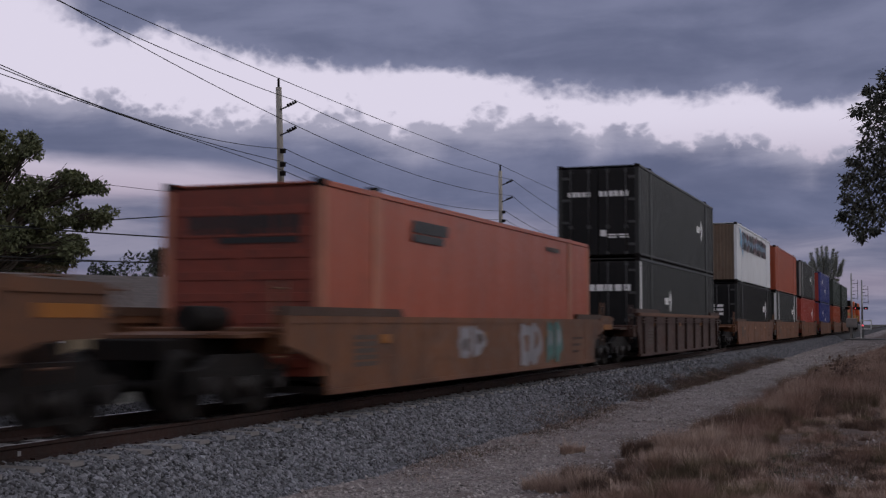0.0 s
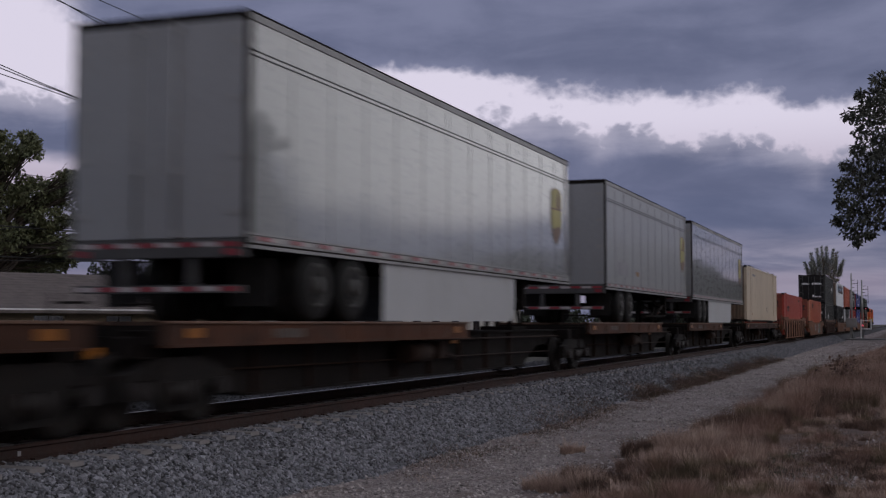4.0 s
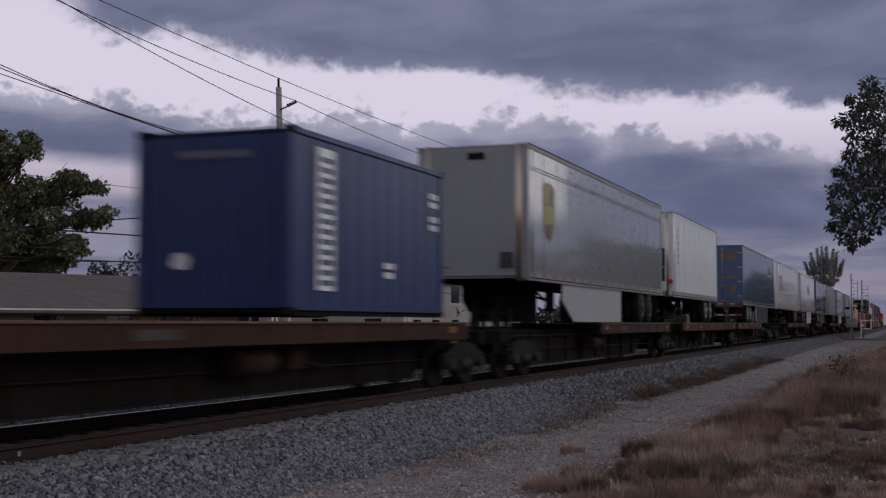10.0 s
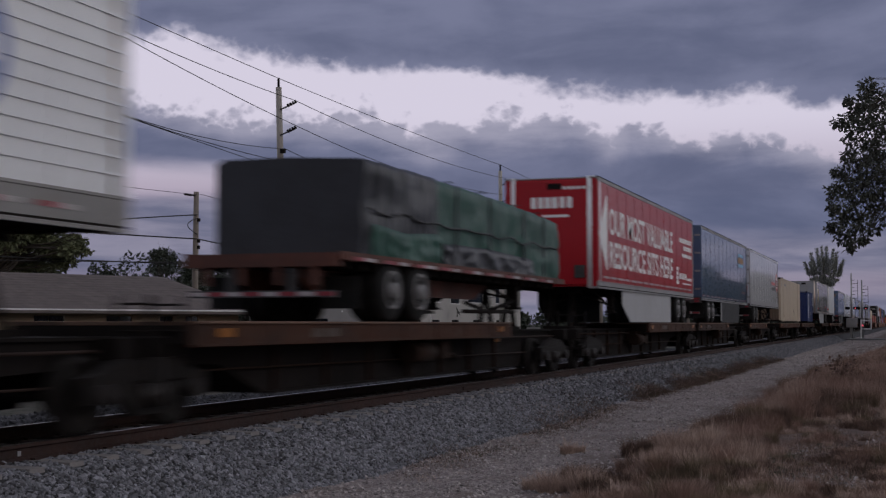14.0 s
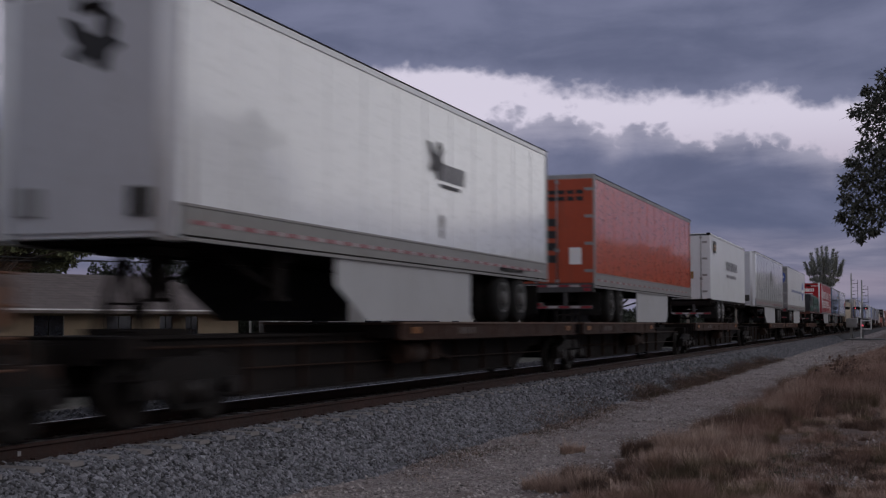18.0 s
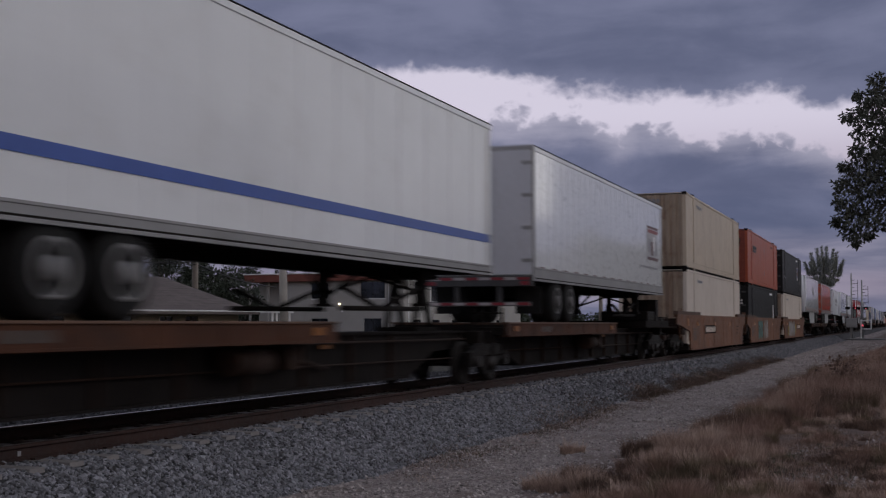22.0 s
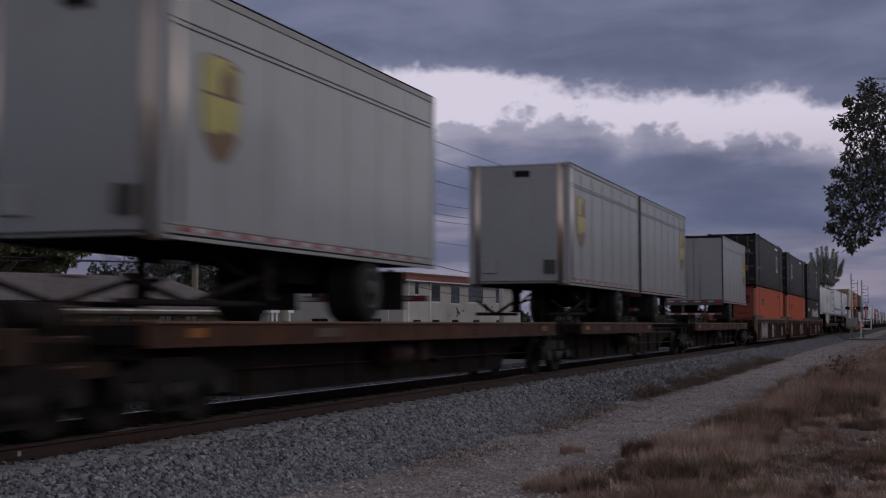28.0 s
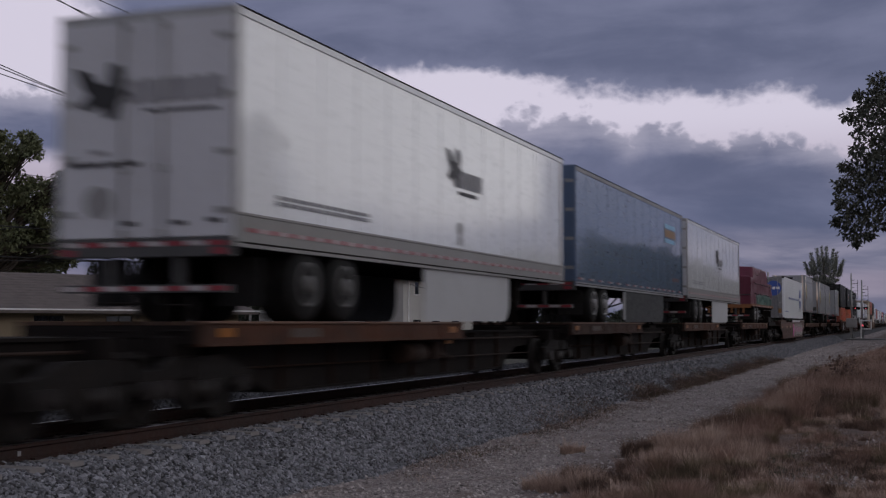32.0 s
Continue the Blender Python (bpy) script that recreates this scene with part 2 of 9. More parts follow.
black_box = surf("black_container_paint", (0.013, 0.0128, 0.0135), 0.5, var=0.2, spec=0.18, dirt=(0.028, 0.026, 0.026), dirt_amount=0.35, streak=0.25, bump=0.002, bscale=30)
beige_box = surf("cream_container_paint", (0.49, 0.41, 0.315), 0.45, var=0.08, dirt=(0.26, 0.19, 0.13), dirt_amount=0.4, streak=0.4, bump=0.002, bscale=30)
# end-wall paints: base colours darker than the sides, with stains and streaks
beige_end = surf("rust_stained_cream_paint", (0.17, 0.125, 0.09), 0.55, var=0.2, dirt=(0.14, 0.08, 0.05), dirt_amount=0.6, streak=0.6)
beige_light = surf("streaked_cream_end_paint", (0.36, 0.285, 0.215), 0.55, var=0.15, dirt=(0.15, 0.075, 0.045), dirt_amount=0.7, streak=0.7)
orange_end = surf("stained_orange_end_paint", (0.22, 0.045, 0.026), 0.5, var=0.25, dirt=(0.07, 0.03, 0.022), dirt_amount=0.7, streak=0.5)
faded_orange = surf("faded_orange_post_paint", (0.42, 0.17, 0.105), 0.5, var=0.2, dirt=(0.2, 0.08, 0.05), dirt_amount=0.4, streak=0.3)
navy_box = surf("navy_container_paint", (0.013, 0.030, 0.118), 0.36, var=0.12, dirt=(0.022, 0.04, 0.12), dirt_amount=0.4, streak=0.2, bump=0.002, bscale=30)
blue_box = surf("blue_container_paint", (0.035, 0.05, 0.22), 0.4, var=0.12, dirt=GRIME, dirt_amount=0.3, streak=0.2)
green_box = surf("dark_green_container_paint", (0.035, 0.05, 0.04), 0.45, var=0.15, dirt=GRIME, dirt_amount=0.3, streak=0.2)
slate_box = surf("slate_container_paint", (0.022, 0.024, 0.024), 0.5, var=0.15, dirt=(0.06, 0.055, 0.05), dirt_amount=0.3, streak=0.2)
alu = surf("dull_aluminium", (0.30, 0.30, 0.30), 0.42, 0.5, var=0.15, dirt=(0.2, 0.18, 0.16), dirt_amount=0.4, scale=3)
alu_band = surf("grey_side_rail", (0.25, 0.245, 0.24), 0.42, 0.2, var=0.12, dirt=(0.2, 0.17, 0.14), dirt_amount=0.5, scale=3)
# nose corners: the tan of a mirrored sunset is put into the base colour
steel_tinted = surf("brushed_steel", (0.60, 0.50, 0.42), 0.42, 1.0, var=0.1, scale=4)
dark_steel = surf("blackened_steel", (0.0152, 0.0131, 0.0127), 0.8, 0.0, var=0.35, spec=0.06, dirt=(0.018, 0.012, 0.009), dirt_amount=0.5, scale=1.2, streak=0.3, bump=0.002)
truck_steel = surf("greasy_cast_steel", (0.010, 0.0085, 0.008), 0.7, 0.0, var=0.4, spec=0.15, dirt=(0.035, 0.022, 0.016), dirt_amount=0.5, scale=4, bump=0.003)
rubber = surf("tyre_rubber", (0.014, 0.014, 0.0145), 0.85, var=0.3, spec=0.2, dirt=(0.025, 0.023, 0.021), dirt_amount=0.4, scale=5)
rim_white = surf("dusty_white_rim", (0.22, 0.22, 0.225), 0.45, 0.2, var=0.2, dirt=(0.2, 0.17, 0.14), dirt_amount=0.5, scale=6)
sill_orange = surf("rusty_orange_sill", (0.066, 0.026, 0.0135), 0.7, objvar=1.3, var=0.45, spec=0.2, dirt=(0.02, 0.013, 0.011), dirt_amount=0.95, streak=0.2, scale=0.9, bump=0.003)
# deck's top edge: the lit line along it put in as a lighter tan
sill_edge = surf("lit_tan_edge", (0.11, 0.06, 0.038), 0.6, var=0.4, dirt=(0.05, 0.03, 0.02), dirt_amount=0.6, scale=1.2)
sill_brown = surf("weathered_brown_sill", (0.06, 0.03, 0.018), 0.65, var=0.35, dirt=(0.08, 0.05, 0.035), dirt_amount=0.7, streak=0.25, scale=2.5, bump=0.003)
well_tan = surf("faded_tan_well_car_paint", (0.140, 0.056, 0.0235), 0.6, var=0.35, dirt=(0.05, 0.026, 0.018), dirt_amount=0.85, streak=0.7, scale=0.8, bump=0.003)
# ribs of the leading ribbed cars: darker brown than their sides
rib_dark = surf("sooty_brown_rib_paint", (0.030, 0.0125, 0.009), 0.7, var=0.35, dirt=(0.02, 0.012, 0.01), dirt_amount=0.6, scale=1.5)
well_faded = surf("patchy_faded_brown_paint", (0.115, 0.062, 0.048), 0.65, var=0.4, dirt=(0.05, 0.023, 0.016), dirt_amount=0.9, streak=0.4, scale=0.7, bump=0.003)
WELL_PALE = surf("pale_grey_plate", (0.42, 0.42, 0.44), 0.6, var=0.15, dirt=GRIME, dirt_amount=0.3)
well_brown = surf("dusty_brown_well_car_paint", (0.050, 0.0205, 0.0135), 0.62, var=0.3, dirt=(0.034, 0.017, 0.0125), dirt_amount=0.8, streak=0.6, scale=0.9, bump=0.003)
reflect_orange = surf("orange_reflector", (0.27, 0.10, 0.014), 0.35, var=0.2)
tape_red = surf("red_tape", (0.26, 0.03, 0.045), 0.35, var=0.2)
tape_white = surf("white_tape", (0.42, 0.39, 0.40), 0.35, var=0.15)
black_paint = surf("black_print", (0.02, 0.02, 0.022), 0.5, var=0.15)
dark_print = surf("dark_red_brown_print", (0.10, 0.035, 0.04), 0.45, var=0.3, scale=5)
white_paint = surf("white_print", (0.84, 0.84, 0.84), 0.5, var=0.06, scale=4)
grey_print = surf("grey_print", (0.25, 0.25, 0.27), 0.5, var=0.2, scale=4)
faded_blue = surf("faded_blue_print", (0.24, 0.27, 0.40), 0.5, var=0.25, scale=5)
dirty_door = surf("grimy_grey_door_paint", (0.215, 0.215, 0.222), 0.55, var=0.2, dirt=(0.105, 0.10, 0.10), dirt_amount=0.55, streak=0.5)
faint_print = surf("faint_worn_stencil", (0.075, 0.06, 0.052), 0.6, var=0.4, scale=5)
blue_print = surf("blue_print", (0.05, 0.10, 0.36), 0.4, var=0.12, scale=4)
sky_blue_print = surf("light_blue_print", (0.22, 0.45, 0.65), 0.4, var=0.12, scale=4)
gold_print = surf("gold_print", (0.36, 0.32, 0.085), 0.4, var=0.15, scale=4)
brown_print = surf("brown_print", (0.14, 0.07, 0.025), 0.4, var=0.15, scale=4)
faded_gold = surf("faded_amber_print", (0.25, 0.135, 0.05), 0.5, var=0.35, scale=5)
dull_red = surf("dull_red_print", (0.24, 0.06, 0.065), 0.5, var=0.2, scale=4)
bird_print = surf("dark_grey_print", (0.045, 0.042, 0.046), 0.5, var=0.3, scale=4)
red_print = surf("red_print", (0.46, 0.04, 0.045), 0.4, var=0.12, scale=4)
spray_white = surf("sprayed_white", (0.25, 0.235, 0.22), 0.6, var=0.35, scale=3)
spray_teal = surf("sprayed_teal", (0.06, 0.15, 0.14), 0.6, var=0.35, scale=3)
spray_yellow = surf("sprayed_yellow", (0.28, 0.22, 0.06), 0.6, var=0.3, scale=3)
spray_pink = surf("sprayed_pink", (0.50, 0.10, 0.30), 0.6, var=0.3, scale=3)
spray_lilac = surf("sprayed_grey", (0.25, 0.24, 0.26), 0.6, var=0.35, scale=3)
tarp_black = surf("black_tarpaulin", (0.022, 0.024, 0.030), 0.42, var=0.35, scale=3, bump=0.012, bscale=4)
tarp_green = surf("green_tarpaulin", (0.022, 0.078, 0.060), 0.5, var=0.25, scale=5, bump=0.02, bscale=4)
tarp_faded = surf("faded_red_grey_tarpaulin", (0.11, 0.05, 0.055), 0.6, var=0.3, scale=3)
navy_print = surf("worn_pale_blue_print", (0.16, 0.17, 0.22), 0.6, var=0.5, scale=6)
tarp_red = surf("wine_red_tarpaulin", (0.10, 0.013, 0.033), 0.5, var=0.25, scale=5, bump=0.015, bscale=4)
timber_deck = surf("worn_timber_deck", (0.22, 0.13, 0.07), 0.7, var=0.4, scale=4, bump=0.004)
flat_red = surf("rusty_red_trailer_frame", (0.105, 0.038, 0.026), 0.65, var=0.4, dirt=(0.045, 0.028, 0.022), dirt_amount=0.85, streak=0.4, scale=2.2)
flat_yellow = surf("worn_amber_trailer_frame", (0.20, 0.082, 0.028), 0.6, var=0.3, dirt=(0.2, 0.08, 0.03), dirt_amount=0.6, scale=3)
loco_orange = surf("orange_locomotive_paint", (0.50, 0.10, 0.03), 0.4, var=0.15, dirt=GRIME, dirt_amount=0.3)


# ---------------------------------------------------------------- mesh helpers
def box(bm, x0, x1, y0, y1, z0, z1, mi=0):
    v = [bm.verts.new(p) for p in ((x0, y0, z0), (x1, y0, z0), (x1, y1, z0), (x0, y1, z0), (x0, y0, z1), (x1, y0, z1), (x1, y1, z1), (x0, y1, z1))]
    for f in ((0, 3, 2, 1), (4, 5, 6, 7), (0, 1, 5, 4), (1, 2, 6, 5), (2, 3, 7, 6), (3, 0, 4, 7)):
        bm.faces.new([v[i] for i in f]).material_index = mi
    return v


def prism(bm, pts, y0, y1, mi=0):
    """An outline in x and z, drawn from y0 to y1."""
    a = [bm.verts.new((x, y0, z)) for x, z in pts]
    b = [bm.verts.new((x, y1, z)) for x, z in pts]
    n = len(pts)
    bm.faces.new(a).material_index = mi
    bm.faces.new(b[::-1]).material_index = mi
    for i in range(n):
        bm.faces.new((a[i], b[i], b[(i + 1) % n], a[(i + 1) % n])).material_index = mi


def drawn(bm, x0, x1, pts, mi=0):
    """A section in y and z, drawn along x."""
    a = [bm.verts.new((x0, y, z)) for y, z in pts]
    b = [bm.verts.new((x1, y, z)) for y, z in pts]
    n = len(pts)
    bm.faces.new(a).material_index = mi
    bm.faces.new(b[::-1]).material_index = mi
    for i in range(n):
        bm.faces.new((a[i], b[i], b[(i + 1) % n], a[(i + 1) % n])).material_index = mi


def tube(bm, p0, p1, r0, r1=None, n=10, mi=0):
    p0, p1 = Vector(p0), Vector(p1)
    r1 = r0 if r1 is None else r1
    q = (p1 - p0).to_track_quat("Z", "Y")
    rings = []
    for p, r in ((p0, r0), (p1, r1)):
        rings.append([bm.verts.new(p + q @ Vector((r * math.cos(a), r * math.sin(a), 0))) for a in [2 * math.pi * i / n for i in range(n)]])
    for i in range(n):
        f = bm.faces.new((rings[0][i], rings[0][(i + 1) % n], rings[1][(i + 1) % n], rings[1][i]))
        f.smooth, f.material_index = True, mi
    bm.faces.new(rings[0][::-1]).material_index = mi
    bm.faces.new(rings[1]).material_index = mi


def lathe(bm, profile, n=20, mi=0):
    """Turns (radius, y) pairs about the y axis."""
    rings = [[bm.verts.new((r * math.cos(a), y, r * math.sin(a))) for a in [2 * math.pi * i / n for i in range(n)]] for r, y in profile]
    for k in range(len(rings) - 1):
        for i in range(n):
            f = bm.faces.new((rings[k][i], rings[k][(i + 1) % n], rings[k + 1][(i + 1) % n], rings[k + 1][i]))
            f.smooth, f.material_index = True, mi
    bm.faces.new(rings[0]).material_index = mi
    bm.faces.new(rings[-1][::-1]).material_index = mi


def bevel(bm, w, seg=1):
    bmesh.ops.recalc_face_normals(bm, faces=bm.faces)
    bmesh.ops.bevel(bm, geom=list(bm.edges), offset=w, segments=seg, affect="EDGES", profile=0.5)
    return bm


def mesh(name, bm, materials):
    bmesh.ops.recalc_face_normals(bm, faces=bm.faces)
    me = bpy.data.meshes.new(name)
    bm.to_mesh(me)
    bm.free()
    for m in materials if isinstance(materials, (list, tuple)) else [materials]:
        me.materials.append(m)
    return me


def part(name, bm, material, parent, label="", at=None):
    """Links a bmesh (or a finished mesh) as one mesh object under a thing or a part."""
    me = bm if isinstance(bm, bpy.types.Mesh) else mesh(name, bm, material)
    ob = new(name, me)
    ob.parent = parent
    if at is not None:
        ob.matrix_basis = at
    if label:
        ob["label"] = label
    elif name in SMALL_MARKS:
        tagged(ob, kind="stuff")
    return ob


SMALL_MARKS = {"graffiti", "stencil", "lettering", "small_lettering", "end_lettering", "caption", "edge_stripe", "figures", "data_stencil", "logo_bars"}


def thing(name, label, category, group="", kind=""):
    ob = new(name)
    ob.empty_display_size = 0.2
    return tagged(ob, label, category, group, kind)


def solid(name, bm, material, label, category, group="", kind=""):
    return tagged(new(name, mesh(name, bm, material)), label, category, group, kind)


def B():
    return bmesh.new()


def slab(x0, x1, y0, y1, z0, z1, w=0.0):
    bm = B()
    box(bm, x0, x1, y0, y1, z0, z1)
    return bevel(bm, w) if w else bm


MESHES = {}


def shared(key, build, material):
    if key not in MESHES:
        MESHES[key] = mesh(key, build(), material)
    return MESHES[key]


def ribbed_side(bm, x0, x1, y, z0, z1, pitch, depth, inward=1.0):
    """A wall of pressed sheet: flat lands with shallow trapezoid grooves."""
    n = max(2, int((x1 - x0) / pitch))
    p = (x1 - x0) / n
    cols = []
    for i in range(n):
        for f, d in ((0, 0), (0.32, 0), (0.42, 1), (0.9, 1)):
            cols.append((x0 + (i + f) * p, y + inward * d * depth))
    cols.append((x1, y))
    lo = [bm.verts.new((x, yy, z0)) for x, yy in cols]
    hi = [bm.verts.new((x, yy, z1)) for x, yy in cols]
    for i in range(len(cols) - 1):
        bm.faces.new((lo[i], lo[i + 1], hi[i + 1], hi[i]))


def level_end(x, y0, y1, z0, z1, n, depth, m, ob):
    """An end wall with long level swages in two fields, a plain strip between them."""
    wall = part("end_wall", slab(x, x + 0.03, y0, y1, z0, z1), m, ob)
    ym = (y0 + y1) / 2
    w = ym - y0 - 0.19
    for k in range(n):
        z = z0 + 0.12 + k * (z1 - z0 - 0.2) / n
        for a in (y0 + 0.10, ym + 0.09):
            part("swage", shared("swage_%.3f" % w, lambda: slab(-depth, 0, 0, w, 0, 0.13, 0.006), m), None, wall, at=pose(x, a, z))


def ribbed_end(bm, x, y0, y1, z0, z1, n, depth):
    p = (y1 - y0) / n
    cols = []
    for i in range(n):
        for f, d in ((0, 0), (0.3, 0), (0.42, 1), (0.88, 1)):
            cols.append((x + d * depth, y0 + (i + f) * p))
    cols.append((x, y1))
    lo = [bm.verts.new((xx, y, z0)) for xx, y in cols]
    hi = [bm.verts.new((xx, y, z1)) for xx, y in cols]
    for i in range(len(cols) - 1):
        bm.faces.new((lo[i], hi[i], hi[i + 1], lo[i + 1]))


# ---------------------------------------------------------------- running gear
def rail_wheel():
    bm = B()
    lathe(bm, [(0.06, 0.075), (0.16, 0.075), (0.17, 0.03), (0.34, 0.03), (0.36, 0.07), (0.455, 0.07), (0.455, 0.045), (0.42, 0.04), (0.415, -0.065), (0.36, -0.065), (0.34, -0.02), (0.15, -0.03), (0.13, -0.065), (0.06, -0.065)], 24)
    return bm


def side_frame():
    bm = B()
    pts = [(-1.22, 0.34), (-1.2, 0.62), (-0.95, 0.66), (-0.55, 0.80), (0.55, 0.80), (0.95, 0.66), (1.2, 0.62), (1.22, 0.34), (1.0, 0.34), (0.86, 0.50), (0.62, 0.42), (0.34, 0.18), (-0.34, 0.18), (-0.62, 0.42), (-0.86, 0.50), (-1.0, 0.34)]
    prism(bm, pts, -0.07, 0.07)
    for x in (-0.89, 0.89):
        tube(bm, (x, -0.16, 0.44), (x, 0.0, 0.44), 0.105, n=14, mi=1)
    for x in (-0.16, 0.0, 0.16):
        tube(bm, (x, -0.10, 0.26), (x, -0.10, 0.52), 0.055, n=8, mi=1)
    return bm


bearing = surf("bearing_cap", (0.017, 0.013, 0.012), 0.5, 0.3, var=0.4, scale=8)


def add_truck(car, x):
    def bolster():
        bm = B()
        box(bm, -0.2, 0.2, -1.0, 1.0, 0.45, 0.70)
        box(bm, -0.35, 0.35, -0.35, 0.35, 0.62, 0.80)
        for s in (-0.89, 0.89):
            tube(bm, (s, -0.75, 0.42), (s, 0.75, 0.42), 0.075, n=10)
        return bm
    tr = part("truck", shared("truck_bolster", bolster, truck_steel), None, car, at=pose(x, 0, 0))
    sf = shared("side_frame", side_frame, [truck_steel, bearing])
    part("side_frame", sf, None, tr, at=pose(0, -1.0, 0))
    part("side_frame", sf, None, tr, at=pose(0, 1.0, 0, 0, 0, 180))
    wh = shared("rail_wheel", rail_wheel, truck_steel)
    for s in (-0.89, 0.89):
        part("wheel", wh, None, tr, at=pose(s, -0.7525, 0.42))
        part("wheel", wh, None, tr, at=pose(s, 0.7525, 0.42, 0, 0, 180))


def add_road_wheel(parent, x, y, z, side, rim_mat=None):
    """A pair of lorry tyres with a pale dished rim."""
    def tyre():
        bm = B()
        lathe(bm, [(0.30, -0.30), (0.47, -0.29), (0.51, -0.24), (0.51, -0.04), (0.47, 0.0), (0.51, 0.04), (0.51, 0.24), (0.47, 0.29), (0.30, 0.30)], 22)
        return bm

    def rim():
        bm = B()
        lathe(bm, [(0.31, -0.02), (0.31, 0.10), (0.27, 0.09), (0.22, -0.02), (0.13, 0.0), (0.12, 0.12), (0.05, 0.13)], 18)
        return bm
    w = part("wheel", shared("lorry_tyre", tyre, rubber), None, parent, at=pose(x, y, z, 0, 0, 0 if side > 0 else 180))
    part("rim", shared("lorry_rim_" + (rim_mat or rim_white).name, rim, rim_mat or rim_white), None, w, "dark grimy dished rim" if rim_mat else "dusty white dished rim", at=pose(0, 0.22, 0))


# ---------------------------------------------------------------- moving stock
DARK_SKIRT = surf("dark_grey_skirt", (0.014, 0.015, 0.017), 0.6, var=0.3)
rod_dull = surf("dull_dark_rod", (0.07, 0.07, 0.072), 0.55, 0.2, var=0.3, scale=4)
rim_dark = surf("grimy_dark_rim", (0.05, 0.048, 0.046), 0.6, 0.1, var=0.3, dirt=(0.02, 0.018, 0.016), dirt_amount=0.6, scale=6)
rim_mid = surf("dusty_grey_rim", (0.105, 0.104, 0.104), 0.55, 0.1, var=0.25, dirt=(0.05, 0.045, 0.04), dirt_amount=0.55, scale=6)
rail_grey = surf("grey_painted_rail", (0.27, 0.27, 0.275), 0.5, 0.1, var=0.15, dirt=(0.12, 0.11, 0.10), dirt_amount=0.45, scale=3)
MOVING = []


def rolls(ob, s):
    MOVING.append((ob, s))
    return ob


def bars(x0, x1, z0, z1, y, rows=1, gap=0.35, n=1, seed=1):
    """Lettering too small to read: plain bars."""
    bm = B()
    rnd = random.Random(seed)
    rh = (z1 - z0) / rows
    for r in range(rows):
        zz0, zz1 = z0 + r * rh, z0 + r * rh + rh * (1 - gap * (rows > 1))
        cw = (x1 - x0) / n
        for i in range(n):
            box(bm, x0 + i * cw, x0 + (i + 0.86 - 0.15 * rnd.random() * (n > 1)) * cw, y - 0.004, y, zz0, zz1)
    return bm


def disc(cx, cz, r, y, n=28, sx=1.0):
    bm = B()
    prism(bm, [(cx + r * sx * math.cos(2 * math.pi * i / n), cz + r * math.sin(2 * math.pi * i / n)) for i in range(n)], y - 0.004, y)
    return bm


def outline(pts, y, cx, cz, k=1.0, d=0.004):
    bm = B()
    prism(bm, [(cx + x * k, cz + z * k) for x, z in pts], y - d, y)
    return bm


SHIELD = [(-0.5, 0.62), (-0.25, 0.70), (0, 0.72), (0.25, 0.70), (0.5, 0.62), (0.5, -0.1), (0.42, -0.4), (0.2, -0.62), (0, -0.72), (-0.2, -0.62), (-0.42, -0.4), (-0.5, -0.1)]
WING = [(-0.5, 0.42), (-0.2, 0.36), (-0.02, 0.12), (0.12, 0.30), (0.5, 0.34), (0.28, 0.10), (0.22, -0.08), (0.40, -0.34), (0.34, -0.5), (0.10, -0.28), (-0.12, -0.16), (-0.46, -0.10), (-0.24, 0.06)]
BIRD = [(-0.55, 0.40), (-0.30, 0.36), (-0.10, 0.12), (0.05, 0.14), (0.10, 0.44), (0.26, 0.46), (0.40, 0.30), (0.34, 0.05), (0.50, -0.05), (0.28, -0.16), (0.22, -0.42), (0.02, -0.44), (-0.06, -0.20), (-0.30, -0.30), (-0.48, -0.22), (-0.30, -0.02), (-0.44, 0.12)]
YN = -1.295


def add_tape(car, L, z, y=YN, step=1.0, w=0.55, x0=0.3, ragged=0.0):
    bm = B()
    x, rnd = x0, random.Random(int(L * 10))
    while x + w < L - 0.2:
        box(bm, x, x + w * 0.5, y - 0.007, y - 0.002, z, z + 0.055, 0)
        box(bm, x + w * 0.5, x + w, y - 0.007, y - 0.002, z, z + 0.055, 1)
        x += step * (1 + ragged * rnd.random())
    tagged(part("reflective_tape", bm, [tape_red, tape_white], car), kind="stuff")


